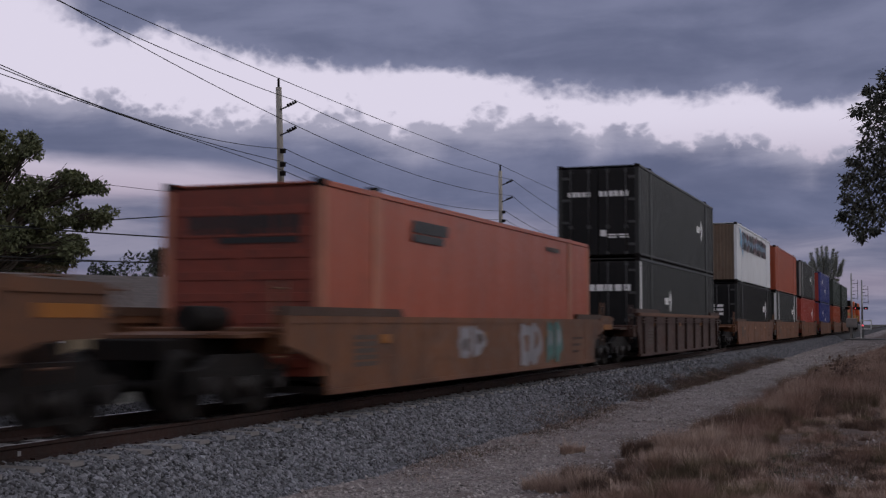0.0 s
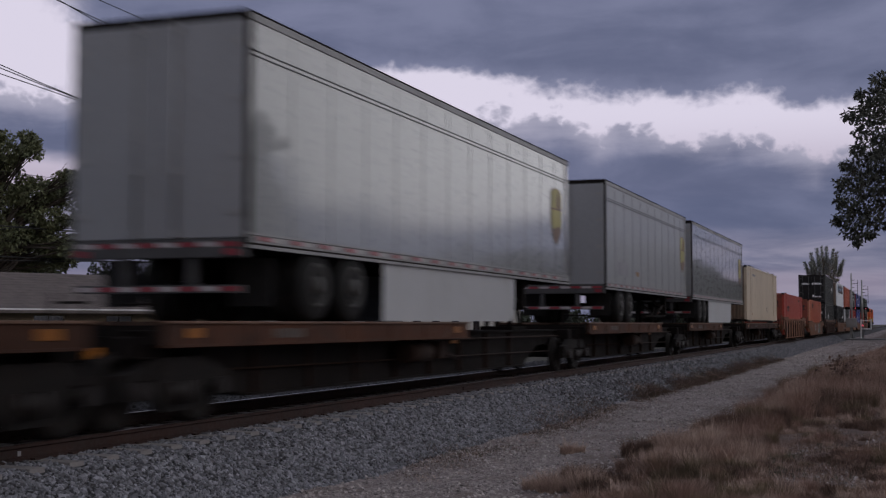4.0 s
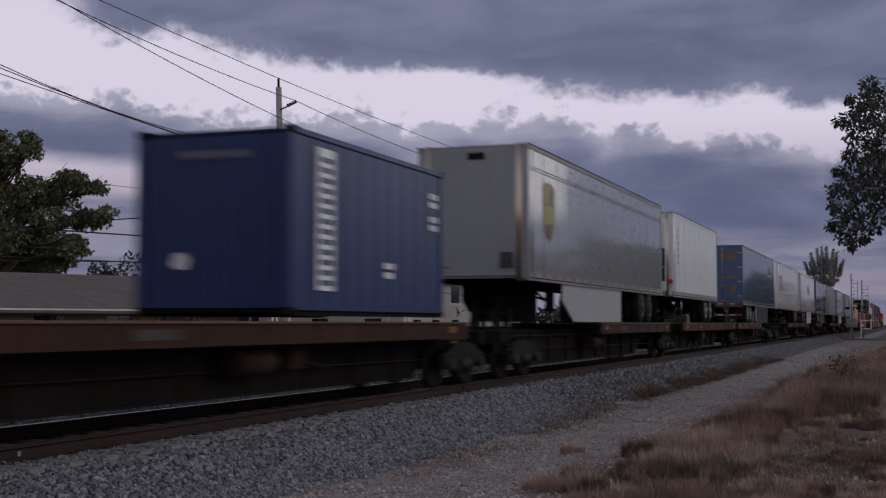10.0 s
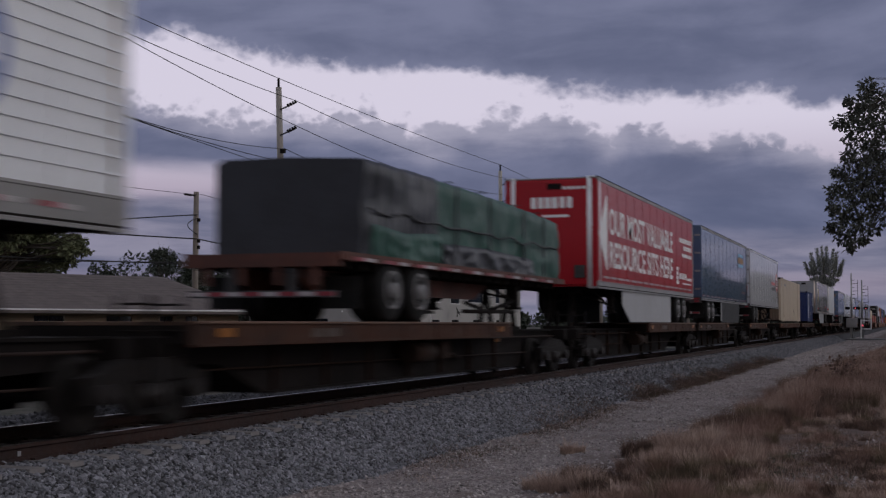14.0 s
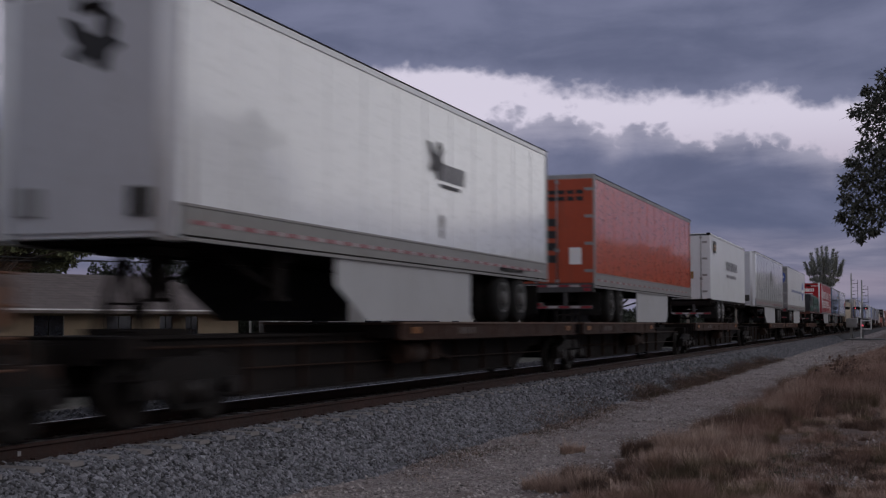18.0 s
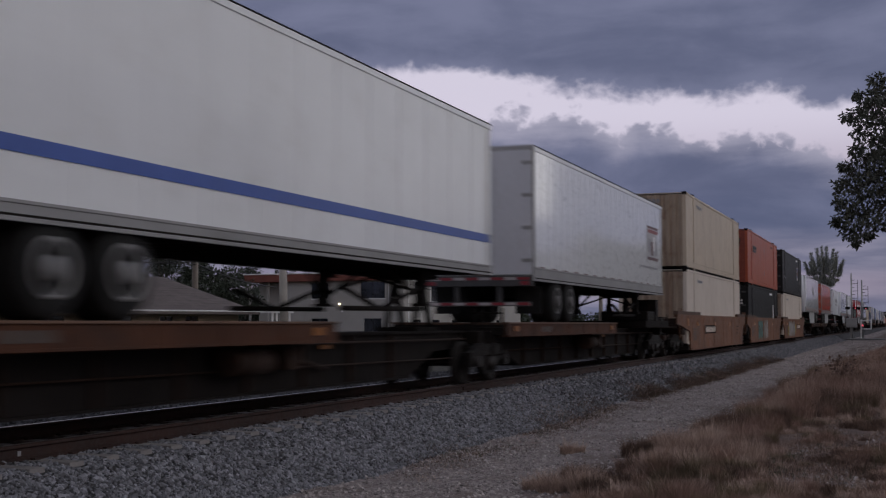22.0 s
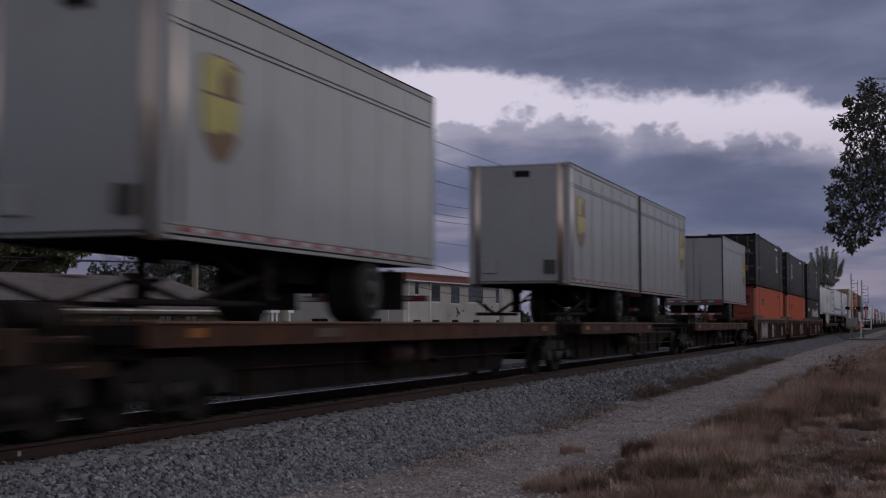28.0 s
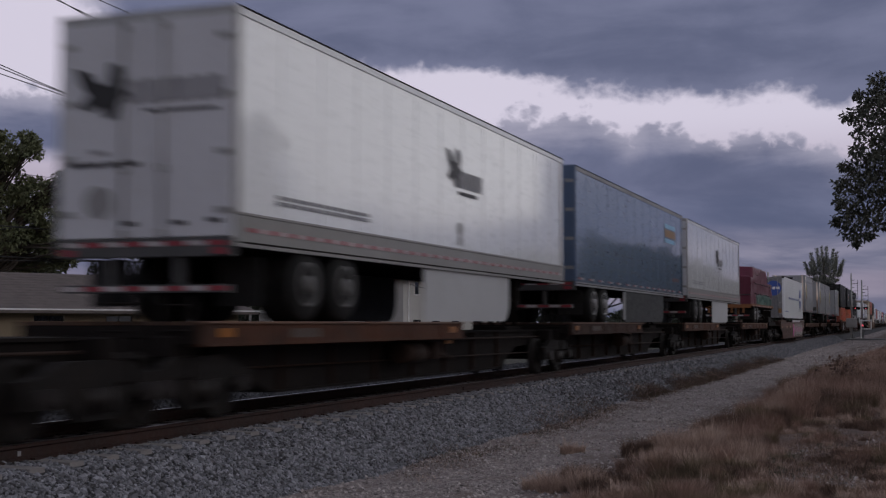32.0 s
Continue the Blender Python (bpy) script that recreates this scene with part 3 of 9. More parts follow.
def add_running(tr, L, rev, skirt=None, axles=2, deck=1.21, zb=2.13, flaps=True, rim_mat=None):
    """Bogie, wheels, landing legs, guard and skirts. rev: the nose is at the rear of the run."""
    mx = (lambda x: L - x) if rev else (lambda x: x)
    cx = 2.7
    xs = [cx + (i - (axles - 1) / 2) * 1.25 for i in range(axles)]
    bm = B()
    for y in (-0.52, 0.52):
        box(bm, *sorted((mx(cx - 1.6), mx(cx + 1.6))), y - 0.06, y + 0.06, zb - 0.36, zb - 0.02)
    for x in xs:
        tube(bm, (mx(x), -1.0, deck + 0.51), (mx(x), 1.0, deck + 0.51), 0.07)
        box(bm, mx(x) - 0.10, mx(x) + 0.10, -0.6, -0.42, deck + 0.5, zb - 0.3)
        box(bm, mx(x) - 0.10, mx(x) + 0.10, 0.42, 0.6, deck + 0.5, zb - 0.3)
    bogie = part("bogie", bm, dark_steel, tr)
    for x in xs:
        add_road_wheel(bogie, mx(x), -0.97, deck + 0.51, -1, rim_mat)
        add_road_wheel(bogie, mx(x), 0.97, deck + 0.51, 1, rim_mat)
    if flaps:
        for y in (-0.97, 0.97):
            xx = mx(cx + (axles * 0.62 + 0.75) * (-1))
            part("mud_flap", slab(xx - 0.015, xx + 0.015, y - 0.3, y + 0.3, deck + 0.2, zb - 0.1), rubber, tr)
    xl = mx(L - 3.0)
    for y in (-0.95, 0.95):
        bm = B()
        box(bm, xl - 0.09, xl + 0.09, y - 0.09, y + 0.09, deck + 0.32, zb)
        box(bm, xl - 0.14, xl + 0.14, y - 0.14, y + 0.14, deck + 0.28, deck + 0.33)
        box(bm, xl + 0.1, xl + 0.5, y - 0.04, y + 0.04, zb - 0.10, zb)
        part("landing_leg", bm, dark_steel, tr)
        bm = B()
        for d in (-1.25, 1.1):
            tube(bm, (xl, y, deck + 0.42), (xl + d, y * 0.75, zb + 0.02), 0.032, n=6)
        tube(bm, (xl, y, deck + 0.5), (xl, -y * 0.2, zb - 0.05), 0.028, n=6)
        if not skirt:
            tube(bm, (xl - 3.4, y, deck + 0.21), (xl, y, deck + 0.23), 0.045, n=6)
            tube(bm, (xl - 3.3, y, zb - 0.4), (xl - 1.9, y, deck + 0.21), 0.04, n=6)
            tube(bm, (xl - 1.9, y, deck + 0.21), (xl, y, zb - 0.3), 0.04, n=6)
        part("leg_brace", bm, dark_steel, tr)
    # crossmembers of the floor
    bm = B()
    for i in range(int(L / 0.62)):
        box(bm, 0.3 + i * 0.62, 0.38 + i * 0.62, -1.25, 1.25, zb - 0.005, zb + 0.12)
    tagged(part("floor_crossmember", bm, dark_steel, tr), kind="stuff")
    # rear guard
    xr = mx(0.03)
    bm = B()
    for y in (-0.5, 0.5):
        box(bm, xr - 0.05, xr + 0.05, y - 0.05, y + 0.05, deck + 0.42, zb)
    box(bm, xr - 0.06, xr + 0.06, -1.2, 1.2, deck + 0.36, deck + 0.46)
    g = part("rear_guard", bm, rod_dull, tr)
    bm = B()
    for i in range(8):
        box(bm, xr - 0.068, xr - 0.062, -1.2 + i * 0.3, -0.93 + i * 0.3, deck + 0.38, deck + 0.44, i % 2)
    tagged(part("guard_tape", bm, [tape_red, tape_white], g), kind="stuff")
    if skirt:
        a, b, m = skirt
        x0, x1 = sorted((mx(a), mx(b)))
        turn = [(0.42 * math.sin(q * math.pi / 10), 0.42 * math.cos(q * math.pi / 10)) for q in range(6)]
        lo = zb - 0.90
        for y in (-1.27, 1.25):
            bm = B()
            if rev:
                prism(bm, [(x0, zb), (x1, zb), (x1, lo), (x0 + 1.1, lo), (x0, zb - 0.4)], y, y + 0.02)
            else:
                prism(bm, [(x0, lo), (x0, zb), (x1, zb)] + [(x1 - 0.42 + v, lo + 0.42 - u) for u, v in turn], y, y + 0.02)
            # far skirt takes the dark paint: its unlit inner side put into the colour
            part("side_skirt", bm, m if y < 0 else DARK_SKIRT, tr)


def add_doors(tr, m, zb, zt, rods, x=0.0, y0=-1.26, y1=1.26, rail=alu):
    """Two hinged leaves with lock rods and hinges on the end at x."""
    ym = (y0 + y1) / 2
    for a, b in ((y0, ym - 0.012), (ym + 0.012, y1)):
        d = part("door", slab(x - 0.045, x, a, b, zb + 0.08, zt - 0.12, 0.008), m, tr)
        for k in range(rods):
            y = a + (b - a) * ((k + 0.5) / rods if rods > 1 else (0.78 if a < ym - 0.1 else 0.22))
            bm = B()
            tube(bm, (x - 0.075, y, zb + 0.06), (x - 0.075, y, zt - 0.1), 0.018, n=8)
            box(bm, x - 0.09, x - 0.04, y - 0.06, y + 0.06, zb + 0.9, zb + 1.0)
            box(bm, x - 0.09, x - 0.04, y - 0.05, y + 0.05, zb + 0.1, zb + 0.18)
            box(bm, x - 0.09, x - 0.04, y - 0.05, y + 0.05, zt - 0.24, zt - 0.16)
            part("lock_rod", bm, rail, d)
        e = a if a < ym - 0.1 else b
        s = 1 if e == a else -1
        for k in range(4):
            z = zb + 0.4 + k * (zt - zb - 0.8) / 3
            part("hinge", slab(x - 0.06, x - 0.04, *sorted((e, e + s * 0.22)), z - 0.04, z + 0.04), rail, d)


def trailer(label, s0, s1, rev, side, end, top=5.15, band=0.2, skirt=None, tape=1, post=alu, deco=(), axles=2, reefer=0, seams=1.22, zb=2.13, corner=None, tape_at=0.0, group="trailers on the train"):
    L = s1 - s0
    tr = rolls(thing("semi_trailer", label, "trailer", group), s0)
    part("body", slab(0.02, L - 0.02, YN + 0.005, -YN - 0.005, zb + 0.05, top - 0.06), side, tr)
    # panel seams: narrow proud strips on both sides
    n = max(1, int(L / seams))
    for i in range(1, n):
        for y in (YN, -YN):
            part("panel_seam", shared("seam_%s_%.2f_%.1f" % (side.name, band, y), lambda: slab(-0.022, 0.022, *sorted((y + math.copysign(0.002, y), y - math.copysign(0.01, y))), zb + band, top - 0.16), side), None, tr, at=pose(i * L / n, 0, 0))
    part("roof", slab(0.0, L, YN + 0.03, -YN - 0.03, top - 0.06, top - 0.02, 0.01), alu, tr)
    for y in (YN, -YN):
        sg = -1 if y < 0 else 1
        part("top_rail", slab(0, L, *sorted((y + sg * 0.012, y - sg * 0.03)), top - 0.13, top - 0.03, 0.008), white_matt if side in (white_gloss, white_matt) else rail_grey, tr)
        part("roof_edge", slab(0, L, *sorted((y + sg * 0.016, y - sg * 0.05)), top - 0.026, top - 0.010), dark_steel, tr)
        bm = B()
        drawn(bm, 0, L, [(y - sg * 0.04, zb), (y + sg * 0.022, zb), (y + sg * 0.022, zb + 0.035), (y + sg * 0.010, zb + 0.04), (y + sg * 0.010, zb + band - 0.04), (y + sg * 0.022, zb + band - 0.03), (y + sg * 0.022, zb + band), (y - sg * 0.04, zb + band)])
        part("bottom_rail", bm, alu_band if band > 0.3 else rail_grey, tr)
        part("rail_groove", slab(0.02, L - 0.02, *sorted((y + sg * 0.012, y - sg * 0.02)), zb + 0.045, zb + 0.07), dark_steel, tr)
    xr, xn = (L, 0) if rev else (0, L)
    sgn = 1 if rev else -1
    # corner posts: square at the doors, rounded at the nose
    for y in (YN, -YN):
        sg = -1 if y < 0 else 1
        part("corner_post", slab(*sorted((xr + sgn * 0.02, xr - sgn * 0.09)), *sorted((y + sg * 0.012, y - sg * 0.08)), zb, top, 0.01), post, tr)
        bm = B()
        r = 0.30
        cx, cy = xn + sgn * r, y - sg * r
        pts = []
        for k in range(9):
            a = math.pi / 2 * k / 8
            pts.append((cx - sgn * (r + 0.012) * math.sin(a), cy + sg * (r + 0.012) * math.cos(a)))
        lo = [bm.verts.new((px, py, zb)) for px, py in pts]
        hi = [bm.verts.new((px, py, top)) for px, py in pts]
        for k in range(8):
            bm.faces.new((lo[k], lo[k + 1], hi[k + 1], hi[k])).smooth = True
        bm.faces.new(lo + [bm.verts.new((cx, cy, zb))])
        bm.faces.new(hi + [bm.verts.new((cx, cy, top))])
        part("nose_corner", bm, corner or steel_tinted, tr)
    if rev:
        # the nose faces back along the track: plain panel with service boxes
        part("nose_panel", slab(-0.03, 0.02, -1.0, 1.0, zb + 0.1, top - 0.1, 0.01), end, tr)
        bm = B()
        box(bm, -0.07, -0.02, -0.95, -0.66, zb + 0.28, zb + 0.62)
        part("service_box", bm, rim_dark, tr)
        part("document_box", slab(-0.07, -0.02, 0.55, 0.9, zb + 0.3, zb + 0.65, 0.01), alu, tr)
        part("nose_lamp", slab(-0.05, -0.02, -0.3, 0.1, top - 0.34, top - 0.18, 0.01), dark_steel, tr)
        if reefer:
            u = part("refrigeration_unit", slab(-0.10, -0.03, -1.05, 1.05, zb + 0.2, top - 0.3, 0.03), white_matt, tr)
            part("machinery_bay", slab(-0.115, -0.09, -1.02, 1.0, zb + 0.55, zb + 1.72, 0.01), black_paint, u, "black open machinery bay")
            part("cover", slab(-0.16, -0.11, -0.95, -0.2, zb + 1.24, zb + 1.66, 0.03), blue_print, u, "blue machine cover")
            part("cover", slab(-0.16, -0.11, -0.75, 0.2, zb + 1.10, zb + 1.26, 0.02), white_matt, u)
            bm = B()
            tube(bm, (-0.15, -0.66, zb + 0.85), (-0.11, -0.66, zb + 0.85), 0.2, n=14)
            part("fan_wheel", bm, rod_dull, u)
            part("shelf_bar", slab(-0.15, -0.11, -1.0, 0.9, zb + 1.02, zb + 1.08), alu, u)
            bm = B()
            tube(bm, (-0.14, -1.2, zb + 0.54), (-0.03, -1.2, zb + 0.54), 0.09, n=10)
            part("hose_coupling", bm, red_print, tr)
    else:
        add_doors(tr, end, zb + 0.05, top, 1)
        part("door_sill", slab(-0.05, 0.05, -1.28, 1.28, zb - 0.12, zb + 0.12, 0.01), rod_dull, tr)
        bm = B()
        for i in range(8):
            box(bm, -0.056, -0.051, -1.2 + i * 0.3, -0.93 + i * 0.3, zb + 0.02, zb + 0.08, i % 2)
        tagged(part("sill_tape", bm, [tape_red, tape_white], tr), kind="stuff")
        part("door_header", slab(-0.03, 0.05, -1.28, 1.28, top - 0.14, top, 0.01), post, tr)
        for y in (-1.1, 1.1):
            part("tail_lamp", slab(-0.07, -0.045, y - 0.09, y + 0.09, zb - 0.09, zb - 0.01), tape_red, tr)
    if tape:
        if tape_at:
            add_tape(tr, L, tape_at, y=YN, step=tape, ragged=0.5)
        else:
            add_tape(tr, L, zb + (band * 0.45 if band > 0.3 else band * 0.5), y=YN - 0.012, step=tape)
    add_running(tr, L, rev, skirt, axles, zb=zb, rim_mat=rim_dark if side in (grey_gloss, grey_dull, orange_gloss) else rim_mid if side is white_gloss else None)
    for d in deco:
        d(tr, L)
    return tr


def container(label, s0, s1, z0, h=2.9, w=2.59, paint=None, end=None, pitch=0.28, depth=0.022, ribs_end=True, deco=(), posts=True, post_mat=None, group="containers on the train", hrail=0.13):
    L = s1 - s0
    ob = rolls(thing("shipping_container", label, "container", group), s0)
    y = -w / 2
    end = end or paint
    pm = post_mat or paint
    for sg in (1, -1):
        bm = B()
        ribbed_side(bm, 0.14, L - 0.14, y * sg + sg * 0.02, z0 + hrail, z0 + h - 0.1, pitch, depth, sg)
        part("side_wall", bm, paint, ob)
        part("top_rail", slab(0.1, L - 0.1, *sorted((y * sg - sg * 0.006, y * sg + sg * 0.06)), z0 + h - 0.1, z0 + h - 0.015, 0.01), paint, ob)
        bm = B()
        box(bm, 0.1, L - 0.1, *sorted((y * sg, y * sg + sg * 0.06)), z0 + 0.07, z0 + hrail)
        if hrail > 0.15:
            box(bm, 0.1, L - 0.1, *sorted((y * sg - sg * 0.014, y * sg)), z0 + hrail - 0.035, z0 + hrail - 0.005)
            box(bm, 0.1, L - 0.1, *sorted((y * sg - sg * 0.012, y * sg)), z0 + 0.072, z0 + 0.10)
        part("rail_slot", slab(0.1, L - 0.1, *sorted((y * sg + sg * 0.05, y * sg + sg * 0.12)), z0 - 0.01, z0 + 0.075), dark_steel, ob)
        if L > 10:
            for k in range(int(L / 1.3)):
                box(bm, 0.6 + k * 1.3, 0.9 + k * 1.3, *sorted((y * sg - sg * 0.004, y * sg)), z0 + 0.10, z0 + hrail - 0.03)
        part("bottom_rail", bm, paint, ob)
    part("roof", slab(0.1, L - 0.1, y + 0.05, -y - 0.05, z0 + h - 0.05, z0 + h - 0.02), paint, ob)
    part("floor", slab(0.1, L - 0.1, y + 0.05, -y - 0.05, z0 + 0.04, z0 + 0.12), dark_steel, ob)
    for sg in (1, -1):
        for xx in (0.0, L - 0.14):
            part("corner_post", slab(xx, xx + 0.14, *sorted((y * sg, y * sg + sg * 0.14)), z0, z0 + h, 0.012), pm, ob)
        if posts and L > 13:
            for xx in (2.0, L - 2.0):
                part("lift_post", slab(xx - 0.15, xx + 0.15, *sorted((y * sg - sg * 0.003, y * sg + sg * 0.05)), z0, z0 + h + 0.004, 0.01), pm, ob)
                part("lift_casting", slab(xx - 0.09, xx + 0.09, *sorted((y * sg, y * sg + sg * 0.16)), z0 + h, z0 + h + 0.06, 0.01), dark_steel, ob)
    def casting():
        return slab(0, 0.18, 0, 0.16, 0, 0.12, 0.012)
    cm = shared("corner_casting", casting, dark_steel)
    for xx in (-0.004, L - 0.176):
        for yy in (y - 0.004, -y - 0.156):
            for zz in (z0 - 0.004, z0 + h - 0.116):
                part("corner_casting", cm, None, ob, at=pose(xx, yy, zz))
    if ribs_end:
        if end is orange_end:
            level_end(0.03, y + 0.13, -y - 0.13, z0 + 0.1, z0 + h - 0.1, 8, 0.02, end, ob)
        else:
            bm = B()
            ribbed_end(bm, 0.03, y + 0.13, -y - 0.13, z0 + 0.1, z0 + h - 0.1, 9 if end is beige_light else 14, 0.055 if end is beige_light else 0.03)
            part("end_wall", bm, end, ob)
    else:
        add_doors(ob, end, z0, z0 + h, 2, x=0.06, y0=y + 0.13, y1=-y - 0.13, rail=rod_dull if end is black_box else alu)
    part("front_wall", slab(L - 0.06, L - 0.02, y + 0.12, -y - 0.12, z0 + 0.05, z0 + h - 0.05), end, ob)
    for d in deco:
        d(ob, L)
    return ob


rust_dark = surf("dark_rusty_gear", (0.0275, 0.01625, 0.0125), 0.8, var=0.4, spec=0.15, dirt=(0.05, 0.028, 0.02), dirt_amount=0.5, scale=2.0)


def flatcar(c0, c1, p0, p1, trucks, hitch, stand=False, group="spine cars of the train"):
    """A skeleton car: black fishbelly spine, a side-silled platform from p0 to p1, a trailer hitch, trucks."""
    car = rolls(thing("spine_car", "rust-orange and black skeleton flat car on steel wheels", "railway car", group), c0)
    L = c1 - c0
    p0, p1 = p0 - c0, p1 - c0
    bm = B()
    prism(bm, [(0, 0.72), (0, 1.02), (L, 1.02), (L, 0.72), (L - 1.9, 0.66), (L - 3.1, 0.235), (3.1, 0.235), (1.9, 0.66)], -0.62, 0.62)
    box(bm, 3.2, L - 3.2, -0.68, 0.68, 0.22, 0.255)
    box(bm, 0.0, L, -0.68, 0.68, 1.0, 1.04)
    part("centre_sill", bm, dark_steel, car, "black fishbelly centre sill")
    # ribs, pipes and brake gear along the spine
    k = 3.4
    while k < L - 3.3:
        for y in (-0.655, 0.655):
            part("spine_rib", shared("spine_rib", lambda: slab(-0.03, 0.03, -0.035, 0.035, 0.26, 0.99), rust_dark), None, car, at=pose(k, y, 0))
        k += 1.7
    bm = B()
    tube(bm, (0.4, -0.74, 0.90), (L - 0.4, -0.74, 0.88), 0.022, n=6)
    tube(bm, (1.2, -0.70, 0.60), (L - 1.2, -0.70, 0.52), 0.016, n=6)
    part("brake_pipe", bm, rust_dark, car)
    bm = B()
    xm = L * 0.42
    tube(bm, (xm, -0.96, 0.68), (xm + 1.0, -0.96, 0.68), 0.17, n=12)
    box(bm, xm + 0.15, xm + 0.22, -1.0, -0.6, 0.66, 0.95)
    box(bm, xm + 0.75, xm + 0.82, -1.0, -0.6, 0.66, 0.95)
    part("air_reservoir", bm, rust_dark, car)
    bm = B()
    box(bm, xm + 1.6, xm + 2.0, -1.0, -0.66, 0.55, 0.86)
    tube(bm, (xm + 2.0, -0.85, 0.7), (xm + 3.4, -0.72, 0.5), 0.03, n=6)
    part("brake_valve", bm, rust_dark, car)
    for sg in (-1, 1):
        bm = B()
        y = 1.28 * sg
        box(bm, p0, p1, *sorted((y, y - sg * 0.05)), 0.93, 1.21)
        part("deck_edge", slab(p0, p1, *sorted((y + sg * 0.03, y - sg * 0.16)), 1.182, 1.214, 0.004), sill_edge, car)
        box(bm, p0, p1, *sorted((y + sg * 0.03, y - sg * 0.10)), 0.915, 0.945)
        k = p0 + 0.4
        while k < p1 - 0.3:
            box(bm, k, k + 0.05, *sorted((y + sg * 0.012, y)), 0.945, 1.18)
            k += 1.55
        sill = part("side_sill", bm, sill_orange, car, "rusty orange side sill")
        if sg < 0:
            for f in (0.06, 0.94):
                x = p0 + f * (p1 - p0)
                part("reflector", slab(x - 0.15, x + 0.15, y - 0.016, y - 0.003, 1.02, 1.13, 0.004), reflect_orange, sill)
            part("reflector", slab(p1 + 0.75, p1 + 1.05, -0.70, -0.685, 0.80, 0.92, 0.004), reflect_orange, sill)
            part("stencil", bars(p0 + 0.25 * (p1 - p0), p0 + 0.25 * (p1 - p0) + 0.9, 1.0, 1.12, y - 0.003, 1, n=6, seed=int(abs(c0))), faint_print, sill)
    n = max(2, int((p1 - p0) / 1.55))
    for i in range(n + 1):
        part("cross_bearer", shared("cross_bearer", lambda: slab(-0.06, 0.06, -1.22, 1.22, 0.95, 1.16), dark_steel), None, car, at=pose(p0 + (p1 - p0) * i / n, 0, 0))
    for y in (-0.88, 0.88):
        bm = B()
        box(bm, p0, p1, y - 0.38, y + 0.38, 1.165, 1.205)
        part("wheel_track", bm, sill_brown, car)
    for x in (0.15, L - 0.15):
        part("end_beam", slab(x - 0.14, x + 0.14, -1.0, 1.0, 0.78, 1.04, 0.02), dark_steel, car)
    for x, s in ((0.0, -1), (L, 1)):
        bm = B()
        box(bm, *sorted((x, x + s * 0.45)), -0.13, 0.13, 0.70, 0.95)
        box(bm, *sorted((x + s * 0.35, x + s * 0.62)), -0.2, 0.2, 0.66, 1.0)
        part("coupler", bm, truck_steel, car)
    for x, s in ((0.05, -1), (L - 0.05, 1)):
        bm = B()
        tube(bm, (x, -1.2, 0.55), (x, -0.8, 0.55), 0.02, n=6)
        tube(bm, (x, -1.2, 0.55), (x, -1.2, 1.5), 0.02, n=6)
        tube(bm, (x, -0.8, 0.55), (x, -0.8, 1.5), 0.02, n=6)
        for z in (0.8, 1.1, 1.4):
            tube(bm, (x, -1.2, z), (x, -0.8, z), 0.016, n=6)
        part("ladder", bm, dark_steel, car)
    if stand:
        part("end_platform", slab(L - 4.2, L - 0.1, -1.26, 1.26, 1.06, 1.28, 0.01), dark_steel, car)
        part("equipment_box", slab(L - 3.3, L - 2.1, -1.15, 0.4, 1.28, 1.58, 0.03), truck_steel, car)
        bm = B()
        box(bm, L - 1.72, L - 1.28, -1.12, -0.5, 1.28, 1.98)
        tube(bm, (L - 1.26, -0.81, 1.80), (L - 1.20, -0.81, 1.80), 0.20, n=14)
        part("brake_stand", bm, truck_steel, car, "blackened hand-brake stand with its wheel")
    if hitch is not None:
        h = hitch - c0
        bm = B()
        for y in (-0.28, 0.28):
            tube(bm, (h - 0.5, y, 1.0), (h, y, 2.05), 0.06, n=8)
            tube(bm, (h + 0.5, y, 1.0), (h, y, 2.05), 0.06, n=8)
        box(bm, h - 0.42, h + 0.42, -0.46, 0.46, 2.03, 2.12)
        box(bm, h - 0.6, h + 0.6, -0.4, 0.4, 1.0, 1.12)
        part("trailer_hitch", bm, dark_steel, car)
    for x in trucks:
        add_truck(car, x - c0)
    return car


def tag_shape(x, z, w, h, seed, y, m):
    """Sprayed shapes with no meaning: fat rounded blobs and bent strokes, one over another."""
    bm = B()
    rnd = random.Random(seed)
    n = max(2, int(w / 0.62))
    for i in range(n):
        cx, cz = x + (i + 0.5) * w / n, z + h * 0.5
        rx, rz = w / n * (0.42 + 0.14 * rnd.random()), h * (0.34 + 0.16 * rnd.random())
        ph, k = rnd.random() * 6.28, rnd.randrange(2)
        d = 0.004 + 0.0006 * i
        pts = []
        for j in range(18):
            a = 2 * math.pi * j / 18
            q = 1 + 0.16 * math.sin(3 * a + ph) + 0.10 * math.sin(5 * a + 2 * ph)
            pts.append((cx + rx * q * math.cos(a), cz + rz * q * math.sin(a)))
        prism(bm, pts, y - d, y, k)
        prism(bm, [(cx + (px - cx) * 0.42 + 0.1 * rx * math.cos(ph), cz + (pz - cz) * 0.42 + 0.2 * rz * math.sin(ph)) for px, pz in pts], y - d - 0.003, y, 2)
        lean = (rnd.random() - 0.5) * 0.5 * rx
        prism(bm, [(cx - rx * 0.9, z), (cx - rx * 0.45, z + 0.02), (cx - rx * 0.3 + lean, z + h), (cx - rx * 0.8 + lean, z + h - 0.04)], y - d - 0.005, y, k)
        if rnd.random() < 0.45:
            prism(bm, [(cx + rx * 0.4, z + 0.05), (cx + rx * 1.0, z + 0.1), (cx + rx * 0.9 - lean, z + h * 0.9), (cx + rx * 0.45 - lean, z + h * 0.95)], y - d - 0.007, y, k)
    return mesh("graffiti", bm, m)


